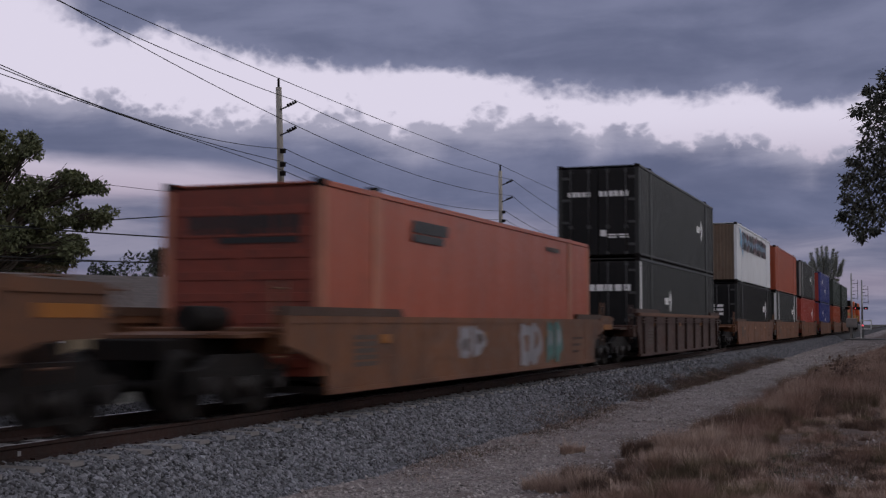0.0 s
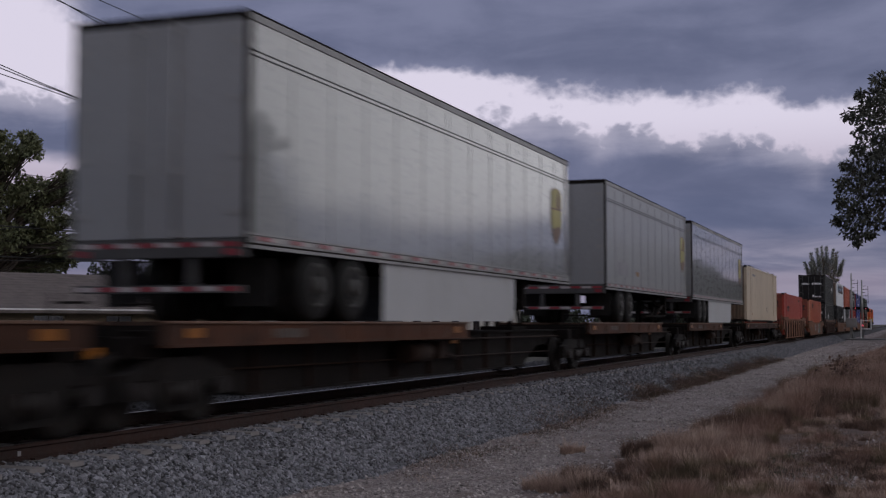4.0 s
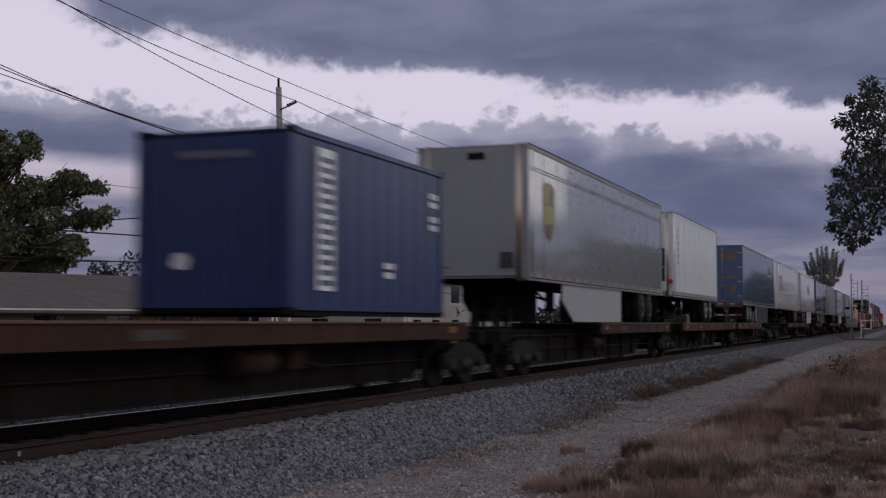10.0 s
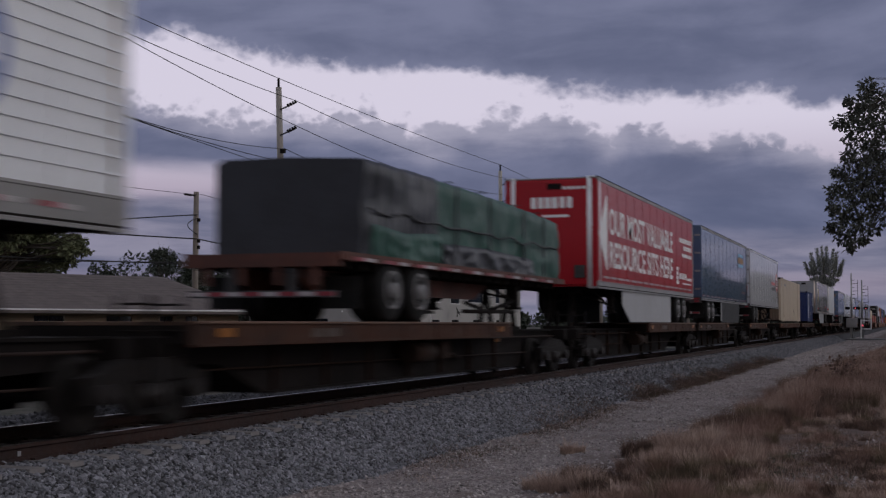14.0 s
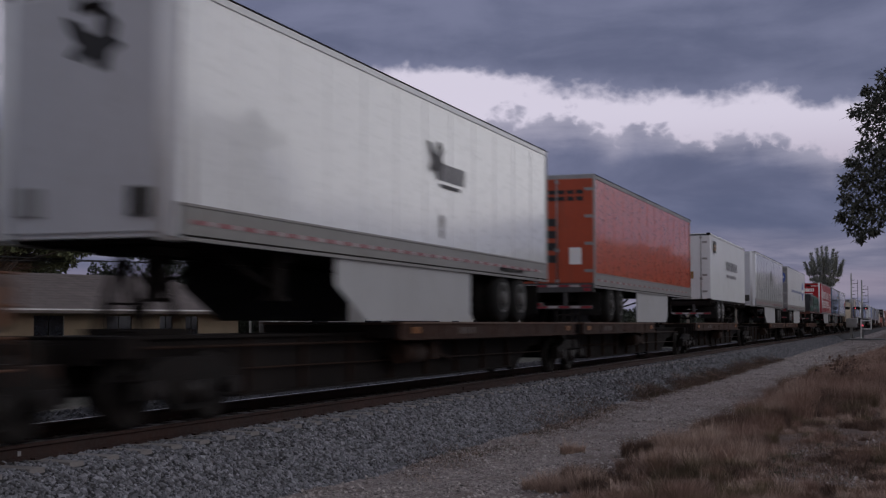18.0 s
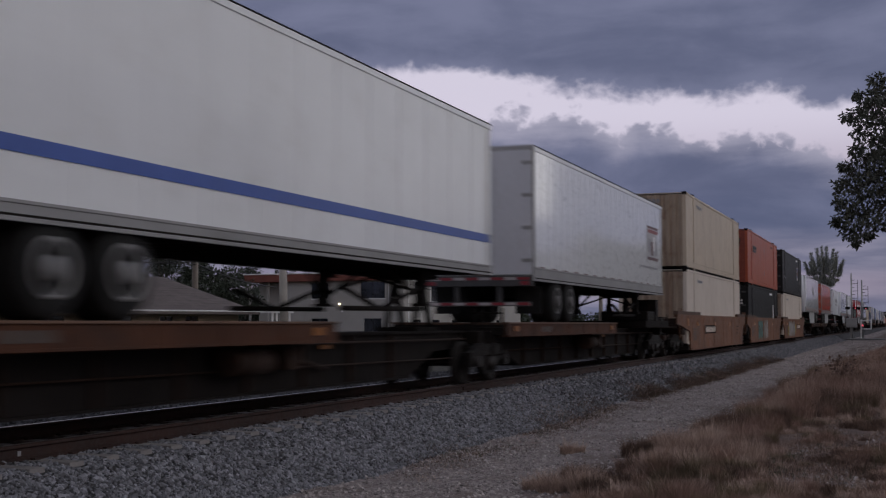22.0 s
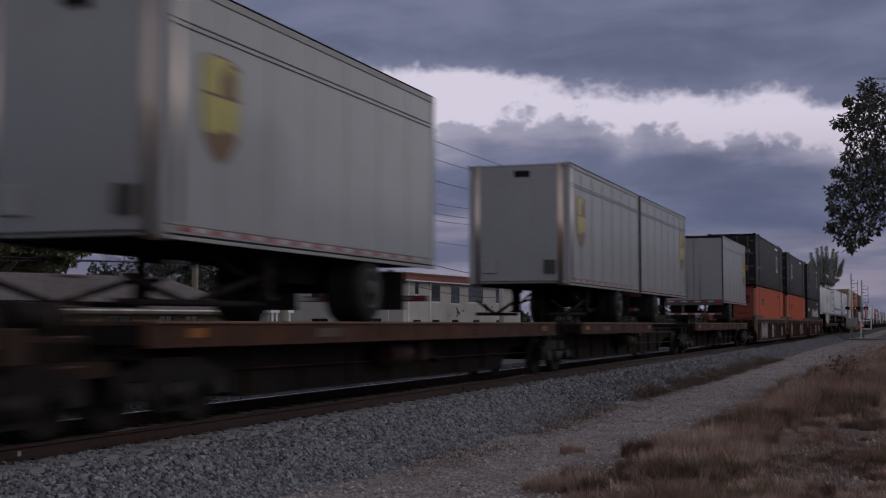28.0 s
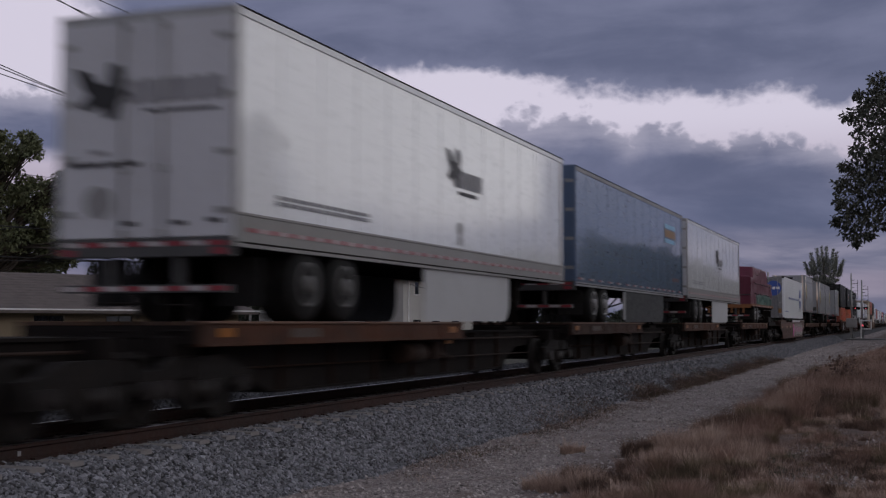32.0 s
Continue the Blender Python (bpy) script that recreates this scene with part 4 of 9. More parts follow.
# how far each well car's side reaches past its load: rear top, rear foot, front foot, front top
WELL_ENDS = {16.4: (-1.3, 0.05, 0.25, 0.75), -7.45: (-0.95, 0.1, 0.25, 0.75), -682.0: (-3.54, -2.2, -1.5, 0.35), -563.8: (-0.9, 0.25, 0.7, 2.4), -583.1: (-1.0, 0.25, 0.45, 1.8), -602.8: (-1.6, -0.3, 0.45, 1.8),
             -442.0: (-1.0, 0.3, 0.6, 1.6), -462.0: (-1.1, 0.35, 0.5, 1.3), -481.9: (-2.6, 0.45, 0.5, 1.5)}


def wellcar(label, s0, s1, top, ribbed, paint, trucks, tags=(), group="well cars of the train", wing=False):
    car = rolls(thing("well_car", label, "railway car", group), s0)
    L = s1 - s0
    lo = 0.20
    bu, bl, fl, fu = WELL_ENDS.get(s0, (-0.7, -0.35, 0.25, 0.75))
    fl, fu = L + fl, L + fu
    cut = 1.18 if -500 < s0 < -430 else 0.90
    for sg in (-1, 1):
        y = 1.36 * sg
        bm = B()
        # the side runs out over the trucks above a slanted cut
        prism(bm, [(bl - 0.06, cut - 0.30), (bl, lo), (fl, lo), (fl + 0.06, cut - 0.30), (fl + 0.6 * (fu - fl), cut - 0.08), (fu, cut), (fu, top - 0.05), (fu - 0.15, top), (bu, top), (bu, cut), (bl + 0.6 * (bu - bl), cut - 0.10)], *sorted((y, y - sg * 0.05)))
        box(bm, bu, fu, *sorted((y + sg * 0.014, y - sg * 0.12)), top - 0.09, top + 0.012)
        box(bm, bl, fl, *sorted((y + sg * 0.03, y - sg * 0.10)), lo - 0.012, lo + 0.06)
        for x0, x1 in ((bu - 0.02 if bu < -0.8 else -1.05, 0.35 if bu < -3 else 2.9), (L - 1.6 if bu > -3 else L - 3.4, max(fu, L + 1.2) if bu > -3 else fu)):
            lug = B()
            prism(lug, [(x0, top + 0.013), (x1, top + 0.013), (x1 - 0.12, top + 0.135), (x0 + 0.05, top + 0.135)], *sorted((y + sg * 0.02, y - sg * 0.14)))
            part("end_lug", lug, sill_brown if not ribbed else paint, car)
        sill = part("side_sill", bm, paint, car)
        if wing:
            # raised side plate that runs out over the leading truck
            wg = B()
            prism(wg, [(L + 0.76, 0.86), (L + 1.5, 1.02), (L + 2.5, 1.04), (L + 2.5, top + 0.06), (L + 2.3, top + 0.10), (L + 0.82, top + 0.12), (L + 0.76, top - 0.06)], *sorted((y, y - sg * 0.05)))
            box(wg, L + 0.82, L + 2.5, *sorted((y + sg * 0.03, y - sg * 0.1)), top - 0.02, top + 0.055)
            fin = part("end_plate", wg, paint, car)
            if sg < 0:
                part("reflector", slab(L + 1.3, L + 2.35, y - 0.012, y - 0.002, top - 0.26, top - 0.12, 0.003), reflect_orange, fin)
        if ribbed:
            n = 9 if s0 > -50 else 17
            for k in range(n):
                x = 0.07 + k * (L - 0.1) / (n - 1)
                rb = B()
                box(rb, x - 0.05, x + 0.05, *sorted((y, y + sg * 0.075)), lo + 0.06, top - 0.11)
                part("rib", rb, rib_dark if n == 9 else paint, sill)
        else:
            bm = B()
            for k in range(6):
                x = 0.8 + k * (L - 1.6) / 5
                box(bm, x - 0.015, x + 0.015, *sorted((y, y + sg * 0.006)), lo + 0.06, top - 0.11)
            part("weld_seam", bm, paint, sill)
        if sg < 0:
            if s0 == -682.0:
                # faded, patchy upper half of the side
                part("upper_band", slab(bu + 0.02, fu - 0.02, y - 0.007, y - 0.001, 0.93, top - 0.095), well_faded, sill, "pinkish faded upper band")
                part("frame_plate", slab(6.1, 16.1, y + 0.02, y + 0.06, top + 0.013, top + 0.16), WELL_PALE, car, "pale plate between box and sill")
            for f in ((-0.158, 0.04, 0.213, 0.39, 0.94) if s0 == -682.0 else (0.12, 0.42, 0.72)):
                part("reflector", slab(f * L, f * L + 0.42, y - 0.014, y - 0.002, top - 0.40, top - 0.26, 0.003), reflect_orange, sill)
            if s0 in (-481.9, -442.0):
                a = 4.05 if s0 == -481.9 else 10.4
                plate = part("sign_plate", slab(a, a + 3.1, y - 0.012, y - 0.002, 0.78, 1.12, 0.003), dark_steel, sill, "dark framed plate of worn pale figures")
                part("figures", bars(a + 0.15, a + 2.95, 0.84, 1.06, y - 0.013, 1, n=11, seed=4), cream_pale, plate)
                part("reflector", slab(-0.35, 0.0, y - 0.012, y - 0.002, 1.1, 1.38, 0.003), reflect_orange, sill)
            if not ribbed:
                part("weld_line", slab(bl + 0.3, fl - 0.3, y - 0.006, y - 0.001, 0.66, 0.685), paint, sill)
                for row in range(3):
                    part("stencil", bars(L - 2.1, L - 1.0 - 0.2 * row, top - 0.48 - 0.16 * row, top - 0.42 - 0.16 * row, y - 0.003, 1, n=6, seed=3 + row), sill_brown, sill)
            if ribbed:
                for z in (top - 0.20, top - 0.29):
                    part("stringer", slab(bu + 0.3, fu - 0.3, y - 0.088, y - 0.078, z, z + 0.035), paint, sill)
                # lighter tan on the chord: the light along the top put into its colour
                part("top_chord", slab(bu + 0.02, fu - 0.05, y - 0.05, y - 0.012, top - 0.085, top + 0.018, 0.004), well_tan, car)
                if s0 < -50:
                    panel = part("data_panel", slab(0.42, 1.28, y - 0.09, y - 0.06, lo + 0.02, top - 0.4, 0.004), rust_dark, sill)
                    part("stencil", bars(0.48, 1.2, lo + 0.06, top - 0.48, y - 0.0905, 7, n=2, seed=5), faint_print, panel)
            tagged(part("data_stencil", bars(L * 0.06, L * 0.06 + 0.9, lo + 0.35, lo + 0.85, y - 0.003, 5, n=2, seed=4), faint_print, sill), kind="stuff")
            for tx, tz, tw, th, seed, mats in tags:
                part("graffiti", tag_shape(tx, tz, tw, th, seed, y - 0.004 - (0.076 if ribbed else 0.006), mats), None, sill)
    bm = B()
    box(bm, 0.0, L, -1.32, 1.32, lo, lo + 0.10)
    part("well_floor", bm, dark_steel, car)
    for x0, x1 in ((-2.9, -0.55), (L + 0.55, L + 2.9)):
        e = x1 if x0 < 0 else x0
        part("stub_sill", slab(x0, x1, -0.5, 0.5, 0.72, 0.99, 0.02), dark_steel, car)
        part("end_beam", slab(*sorted((e, e + (-0.5 if x0 < 0 else 0.5))), -1.3, 1.3, 0.78, 1.14, 0.02), rust_dark if s0 < -400 else paint, car)
        if s0 < -400:
            # dark slab added over the trucks to make the open gap dark
            part("draft_pan", slab(x0, x1, -0.95, 0.95, 0.60, 0.77, 0.01), rust_dark, car)
            part("end_bulkhead", slab(*sorted((e, e + (0.4 if x0 < 0 else -0.4))), -1.28, 1.28, 0.95, 1.38, 0.01), rust_dark, car)
        bm = B()
        prism(bm, [(e, 1.0), (e + (-1.5 if x0 < 0 else 1.5), 1.0), (e + (-1.5 if x0 < 0 else 1.5), 1.04), (e, 1.1)], -1.1, 1.1)
        part("end_platform", bm, rust_dark if s0 < -400 else paint, car)
        xx = e + (-0.9 if x0 < 0 else 0.9)
        for y in (-1.25, 1.25):
            bm = B()
            for k in (0, 0.42):
                tube(bm, (xx + k, y, 0.6), (xx + k, y, 1.75), 0.018, n=6)
            for z in (0.75, 1.05, 1.35, 1.65):
                tube(bm, (xx, y, z), (xx + 0.42, y, z), 0.016, n=6)
            part("ladder", bm, paint, car)
        tb = B()
        tube(tb, (e + (-1.9 if x0 < 0 else 1.9), -0.55, 1.25), (e + (-1.0 if x0 < 0 else 1.0), -0.55, 1.25), 0.16, n=12)
        part("brake_cylinder", tb, truck_steel, car)
    for x in trucks:
        add_truck(car, x - s0)
    return car


def flatbed(label, s0, s1, steel, shape, body_mat, low_mat, seed, strips, ropes=((2.95, 1.1, 12.3),), end_rope=None):
    """An open trailer with a sheeted load lashed to its deck."""
    L = s1 - s0
    tr = rolls(thing("flatbed_trailer", label, "trailer", "trailers on the train"), s0)
    bm = B()
    box(bm, 0, L, -1.28, 1.28, 2.16, 2.22)
    part("deck", bm, timber_deck, tr)
    for y in (-1.29, 1.29):
        bm = B()
        box(bm, 0, L, y - 0.03, y + 0.03, 2.12, 2.24)
        for k in range(int(L / 0.9)):
            box(bm, 0.3 + k * 0.9, 0.42 + k * 0.9, *sorted((y, y + math.copysign(0.05, y))), 2.10, 2.20)
        part("side_rail", bm, steel, tr)
    for y in (-0.5, 0.5):
        bm = B()
        prism(bm, [(0.1, 2.16), (L - 0.2, 2.16), (L - 0.2, 2.02), (L - 3.6, 1.98), (L - 4.6, 1.68), (0.6, 1.68), (0.1, 1.9)], y - 0.06, y + 0.06)
        part("main_beam", bm, steel, tr)
    bm = B()
    box(bm, -0.06, 0.06, -1.28, 1.28, 2.02, 2.22)
    for y in (-0.9, -0.3, 0.3, 0.9):
        box(bm, -0.05, 0.05, y - 0.05, y + 0.05, 1.75, 2.02)
    part("tail_plate", bm, steel, tr)
    add_tape(tr, L, 2.12, y=-1.33, step=1.3, w=1.0)
    add_running(tr, L, False, None, 2, zb=2.0, flaps=True)
    load = rolls(thing("sheeted_load", label.split(" on ")[0] + " lashed on a flatbed trailer", "tarpaulin load", "tarped loads"), s0)
    rnd = random.Random(seed)

    def skin(pts, half, z_from, m, nm, jit):
        bm = B()
        rows = []
        nx = 70
        xs = [pts[0][0] + (pts[-1][0] - pts[0][0]) * i / nx for i in range(nx + 1)]
        for x in xs:
            for (xa, za), (xb, zb) in zip(pts, pts[1:]):
                if xa <= x <= xb:
                    zt = za + (zb - za) * ((x - xa) / (xb - xa) if xb > xa else 0)
            ring = []
            prof = [(-half, z_from + (zt - z_from - 0.14) * k / 9) for k in range(10)] + [(-half + 0.03, zt - 0.06), (-half + 0.12, zt), (0, zt + 0.03), (half - 0.12, zt), (half, zt - 0.06), (half, z_from)]
            for y, z in prof:
                q = noise.noise(Vector((x * 1.7 + seed, y * 1.7, z * 2.1)))
                q2 = noise.noise(Vector((x * 5.1 + seed, y * 3.0, z * 1.3)))
                fold = abs(noise.noise(Vector((x * 2.3 + z * 1.1, seed, z * 3.4 - x * 0.5))))
                d = jit * (q + 0.5 * q2 - 1.1 * max(0.0, 0.3 - fold) * 2)
                ring.append(bm.verts.new((x, y + (d if abs(y) > 0.6 else 0) * (1 if y < 0 else -1), z + (d * 0.8 if abs(y) <= half - 0.1 else 0))))
            rows.append(ring)
        for a, b in zip(rows, rows[1:]):
            for i in range(len(a) - 1):
                f = bm.faces.new((a[i], b[i], b[i + 1], a[i + 1]))
                f.smooth = True
        bm.faces.new(rows[0][::-1])
        bm.faces.new(rows[-1])
        return part(nm, bm, m, load)
    skin(shape, 1.22, 2.225, body_mat, "tarpaulin", 0.065)
    for pts, half, m in low_mat:
        skin(pts, half, 2.224, m, "lower_sheet", 0.05)
    for x, zt in strips:
        bm = B()
        box(bm, x - 0.03, x + 0.03, -1.285, -1.265, 2.2, zt - 0.14)
        box(bm, x - 0.03, x + 0.03, -1.2, 1.2, zt - 0.045, zt - 0.03)
        box(bm, x - 0.03, x + 0.03, 1.265, 1.285, 2.2, zt - 0.14)
        part("lashing_strap", bm, black_paint, load)
    # ropes that sag from tie to tie
    for z0, xa, xb in ropes:
        bm = B()
        n = int((xb - xa) / 0.3)
        pts = [(xa + (xb - xa) * k / n, -1.30, z0 - 0.05 * abs(math.sin(k * 0.63)) + 0.05 * noise.noise(Vector((k * 0.31, z0, seed)))) for k in range(n + 1)]
        for p, q in zip(pts, pts[1:]):
            tube(bm, p, q, 0.021, n=5)
        part("seam_rope", bm, black_paint, load)
    if end_rope:
        bm = B()
        pts = [(shape[0][0] - 0.05, -1.28 + 2.56 * k / 8, end_rope + 0.03 * noise.noise(Vector((k * 0.6, 2.0, 0)))) for k in range(9)]
        for p, q in zip(pts, pts[1:]):
            tube(bm, p, q, 0.021, n=5)
        part("seam_rope", bm, black_paint, load)
        for xa, xb, z0 in ((2.6, 4.3, 3.86), (5.4, 7.4, 4.1)):
            part("patch", slab(xa, xb, -1.262, -1.19, z0, z0 + 0.11, 0.01), tarp_faded, load)
    return tr


def locomotive(s0):
    ob = rolls(thing("diesel_locomotive", "orange and red diesel locomotive with dark roof equipment", "locomotive", "locomotives"), s0)
    L = 20.5
    part("frame_deck", slab(0, L, -1.5, 1.5, 1.05, 1.45, 0.03), dark_steel, ob)
    part("long_hood", slab(0.8, L - 5.2, -0.9, 0.9, 1.45, 4.3, 0.12), loco_orange, ob)
    part("cab", slab(L - 5.1, L - 2.4, -1.5, 1.5, 1.45, 4.6, 0.12), loco_orange, ob)
    part("short_hood", slab(L - 2.4, L - 0.6, -0.8, 0.8, 1.45, 3.1, 0.12), loco_orange, ob)
    part("radiator_wings", slab(1.0, 5.5, -1.5, 1.5, 3.7, 4.5, 0.08), dark_steel, ob)
    part("fuel_tank", slab(7.5, 12.5, -1.4, 1.4, 0.35, 1.05, 0.1), dark_steel, ob)
    for x in (6.5, 8.3, 10.1):
        bm = B()
        tube(bm, (x, 0, 4.3), (x, 0, 4.5), 0.6, n=16)
        part("roof_fan", bm, dark_steel, ob)
    for y in (-1.51, 1.51):
        part("cab_window", slab(L - 4.6, L - 3.0, y - 0.01, y + 0.01, 3.2, 4.0), black_paint, ob)
        part("side_stripe", slab(1.0, L - 5.4, y * 0.602 - 0.01, y * 0.602 + 0.01, 2.4, 2.8), gold_print, ob)
        bm = B()
        for k in range(10):
            tube(bm, (0.4 + k * 1.6, y * 0.97, 1.45), (0.4 + k * 1.6, y * 0.97, 2.45), 0.02, n=6)
        tube(bm, (0.4, y * 0.97, 2.45), (L - 5.2, y * 0.97, 2.45), 0.02, n=6)
        part("handrail", bm, gold_print, ob)
    for x in (2.2, 4.1, L - 4.1, L - 2.2):
        add_truck(ob, x)


# ---------------------------------------------------------------- markings
white_letter = surf("chalky_white_print", (0.56, 0.56, 0.56), 0.5, var=0.2, scale=5, dirt=(0.2, 0.2, 0.2), dirt_amount=0.4)
def d_bars(x0, x1, z0, z1, m, rows=1, n=1, nm="lettering", y=YN - 0.006, seed=1, from_end=False):
    def put(tr, L):
        a, b = (L - x1, L - x0) if from_end else (x0, x1)
        part(nm, bars(a, b, z0, z1, y, rows, n=n, seed=seed), m, tr)
    return put


def d_shield(x, z, k, from_end=False, faded=False):
    def put(tr, L):
        cx = L - x if from_end else x
        e = part("emblem", outline(SHIELD, YN - 0.004, cx, z, k), brown_print, tr)
        part("emblem_field", outline([(-0.47, 0.20), (-0.47, 0.60), (-0.25, 0.67), (0, 0.69), (0.25, 0.67), (0.1, 0.52), (-0.02, 0.42), (-0.02, 0.20)], YN - 0.008, cx, z, k), gold_print, e)
        part("emblem_field", outline([(-0.47, 0.16), (0.47, 0.16), (0.47, -0.1), (0.40, -0.30), (0.12, -0.24), (-0.14, -0.32), (-0.40, -0.34), (-0.47, -0.1)], YN - 0.008, cx, z, k), gold_print, e)
        part("emblem_field", outline([(0.22, 0.60), (0.47, 0.58), (0.47, 0.22), (0.36, 0.22), (0.36, 0.5)], YN - 0.008, cx, z, k), gold_print, e)
    return put


def d_wing(x, z, k, from_end=False):
    """A dark bird with spread wings, slanted letter bars and a line under them."""
    def put(tr, L):
        cx = L - x if from_end else x
        k2 = k * 0.78
        e = part("emblem", outline(BIRD, YN - 0.012, cx - 0.42 * k2, z + 0.02 * k2, k2 * 0.86), bird_print, tr)
        for q in range(6):
            a = cx - 0.18 * k2 + q * 0.245 * k2
            part("emblem_bar", outline([(0.05, 0.17), (0.26, 0.17), (0.20, -0.17), (-0.01, -0.17)], YN - 0.004, a, z - 0.17 * k2, k2), grey_print, e)
            part("emblem_field", outline([(0.10, 0.11), (0.20, 0.11), (0.15, -0.11), (0.06, -0.11)], YN - 0.008, a, z - 0.17 * k2, k2), rail_grey, e)
        part("emblem_underline", bars(cx - 0.2 * k2, cx + 1.15 * k2, z - 0.48 * k2, z - 0.41 * k2, YN - 0.010), bird_print, e)
        part("roundel", disc(cx - 0.1, z - 0.90 * k, 0.13, YN - 0.004, 18), rail_grey, tr)
        part("roundel", disc(cx - 0.1, z - 1.08 * k, 0.10, YN - 0.004, 18), grey_print, tr)
        tagged(part("stencil", bars(cx + 3.3, cx + 5.0, z - 1.55 * k, z - 1.45 * k, YN - 0.006, 1, n=9, seed=7) if not from_end else bars(cx - 7.4, cx - 4.3, z - 1.06 * k, z - 0.93 * k, YN - 0.006, 2, n=12, seed=7), grey_print, tr), kind="stuff")
    return put


def end_shape(bm_of, m, nm):
    def put(tr, L):
        part(nm, bm_of(), m, tr)
    return put


def end_bars(y0, y1, z0, z1, rows=1, n=1, x=-0.05, seed=2):
    """Bars on the end that faces back along the track."""
    bm = B()
    rnd = random.Random(seed)
    rh, cw = (z1 - z0) / rows, (y1 - y0) / n
    for r in range(rows):
        for i in range(n):
            box(bm, x - 0.006, x, y0 + i * cw, y0 + (i + 0.85 - 0.12 * rnd.random()) * cw, z0 + r * rh, z0 + (r + (0.62 if rows > 1 else 1)) * rh)
    return bm


def end_outline(pts, cy, cz, k, x=-0.05):
    bm = B()
    a = [bm.verts.new((x, cy - py * k, cz + pz * k)) for py, pz in pts]
    b = [bm.verts.new((x - 0.006, cy - py * k, cz + pz * k)) for py, pz in pts]
    bm.faces.new(a)
    bm.faces.new(b[::-1])
    for i in range(len(pts)):
        bm.faces.new((a[i], a[(i + 1) % len(pts)], b[(i + 1) % len(pts)], b[i]))
    return bm


def d_end(y0, y1, z0, z1, m, rows=1, n=1, x=-0.05, nm="end_lettering"):
    return end_shape(lambda: end_bars(y0, y1, z0, z1, rows, n, x), m, nm)


def circle_pts(r=0.5, n=26):
    return [(r * math.cos(2 * math.pi * i / n), r * math.sin(2 * math.pi * i / n)) for i in range(n)]


def lettering(text, size, x, z, y, m, parent, weight=0.0):
    """Readable words as raised print on the near side."""
    cu = bpy.data.curves.new("lettering", "FONT")
    cu.body, cu.size, cu.extrude, cu.offset = text, size, 0.002, weight
    tmp = new("lettering", cu)
    bpy.context.view_layer.update()
    me = bpy.data.meshes.new_from_object(tmp.evaluated_get(bpy.context.evaluated_depsgraph_get()))
    bpy.data.objects.remove(tmp)
    bpy.data.curves.remove(cu)
    me.materials.clear()
    me.materials.append(m)
    return part("lettering", me, None, parent, at=pose(x, y, z, 90, 0, 0))


def slogan(tr, L):
    for text, z in (("OUR MOST VALUABLE", 3.68), ("RESOURCE SITS HERE", 2.76)):
        ob = lettering(text, 1.0, 1.35, z, YN - 0.006, white_paint, tr, 0.02)
        w = max(v.co.x for v in ob.data.vertices)
        ob.scale = (10.3 / w, 1.0, 1.0)
    part("arrow_shape", outline([(-0.95, 0.0), (0.0, 1.1), (0.12, 1.1), (0.12, -0.95), (0.0, -0.95)], YN - 0.004, 1.02, 3.6), white_paint, tr)
    for a, b, z, h, n in ((13.1, 15.85, 4.14, 0.17, 12), (14.0, 15.85, 3.88, 0.16, 8), (13.65, 15.85, 3.62, 0.13, 12), (13.05, 14.7, 2.80, 0.22, 5), (14.75, 15.85, 2.78, 0.10, 7), (13.7, 15.65, 2.62, 0.06, 12)):
        part("small_lettering", bars(a, b, z, z + h, YN - 0.006, 1, n=n, seed=n), white_paint, tr)
    part("seal", bars(12.4, 12.92, 2.6, 3.25, YN - 0.006, 4, 0.15), white_paint, tr)
    part("edge_stripe", bars(0.6, 15.8, 2.42, 2.48, YN - 0.006, 1, n=16, seed=9), tape_white, tr)


def seams_h(tr, L):
    """Long level ribs of a sheet-and-post side."""
    for k in range(13):
        z = 2.72 + k * 0.185
        part("level_rib", slab(0.12, L - 0.12, YN - 0.012, YN + 0.004, z, z + 0.026), white_matt, tr)


def stripe(z0, z1, m):
    def put(tr, L):
        part("side_stripe", slab(0.1, L - 0.1, YN - 0.006, YN - 0.001, z0, z1), m, tr)
    return put


def top_lines(tr, L):
    for z in (4.575, 4.64):
        part("belt_line", slab(0.1, L - 0.1, YN - 0.008, YN + 0.002, z, z + 0.012), rod_dull, tr)


def dashes(tr, L):
    for k in range(int((L - 0.9) / 1.05)):
        part("edge_dash", shared("edge_dash", lambda: slab(0, 0.42, YN - 0.006, YN - 0.002, 2.42, 2.46), dark_print), None, tr, at=pose(0.5 + k * 1.05, 0, 0))


def poster(x0, x1, z0, z1, c0, c1, cz):
    """A picture panel: pale sheet, dark header, dull red bar, mottled grey fields, dark foot; a caption below."""
    def put(tr, L):
        w, h = x1 - x0, z1 - z0
        e = part("poster_panel", bars(x0, x1, z0, z1, YN - 0.005), WELL_PALE, tr, "pale picture panel with a dark header and red bar")

        def piece(nm, a, b, c, d, m):
            part(nm, slab(x0 + a * w, x0 + b * w, YN - 0.013, YN - 0.011, z0 + c * h, z0 + d * h), m, e)
        piece("poster_header", 0.0, 1.0, 0.93, 1.0, dark_print)
        piece("poster_bar", 0.04, 0.96, 0.80, 0.90, dull_red)
        for a, b, c, d, m in ((0.10, 0.30, 0.22, 0.62, grey_print), (0.33, 0.52, 0.14, 0.55, dark_print), (0.56, 0.66, 0.30, 0.70, white_paint), (0.68, 0.90, 0.16, 0.58, grey_print)):
            piece("poster_field", a, b, c, d, m)
        piece("poster_foot", 0.0, 1.0, 0.0, 0.09, dark_print)
        part("caption", bars(c0, c1, cz, cz + 0.07, YN - 0.005, 1, n=14, seed=6), grey_print, tr)
    return put


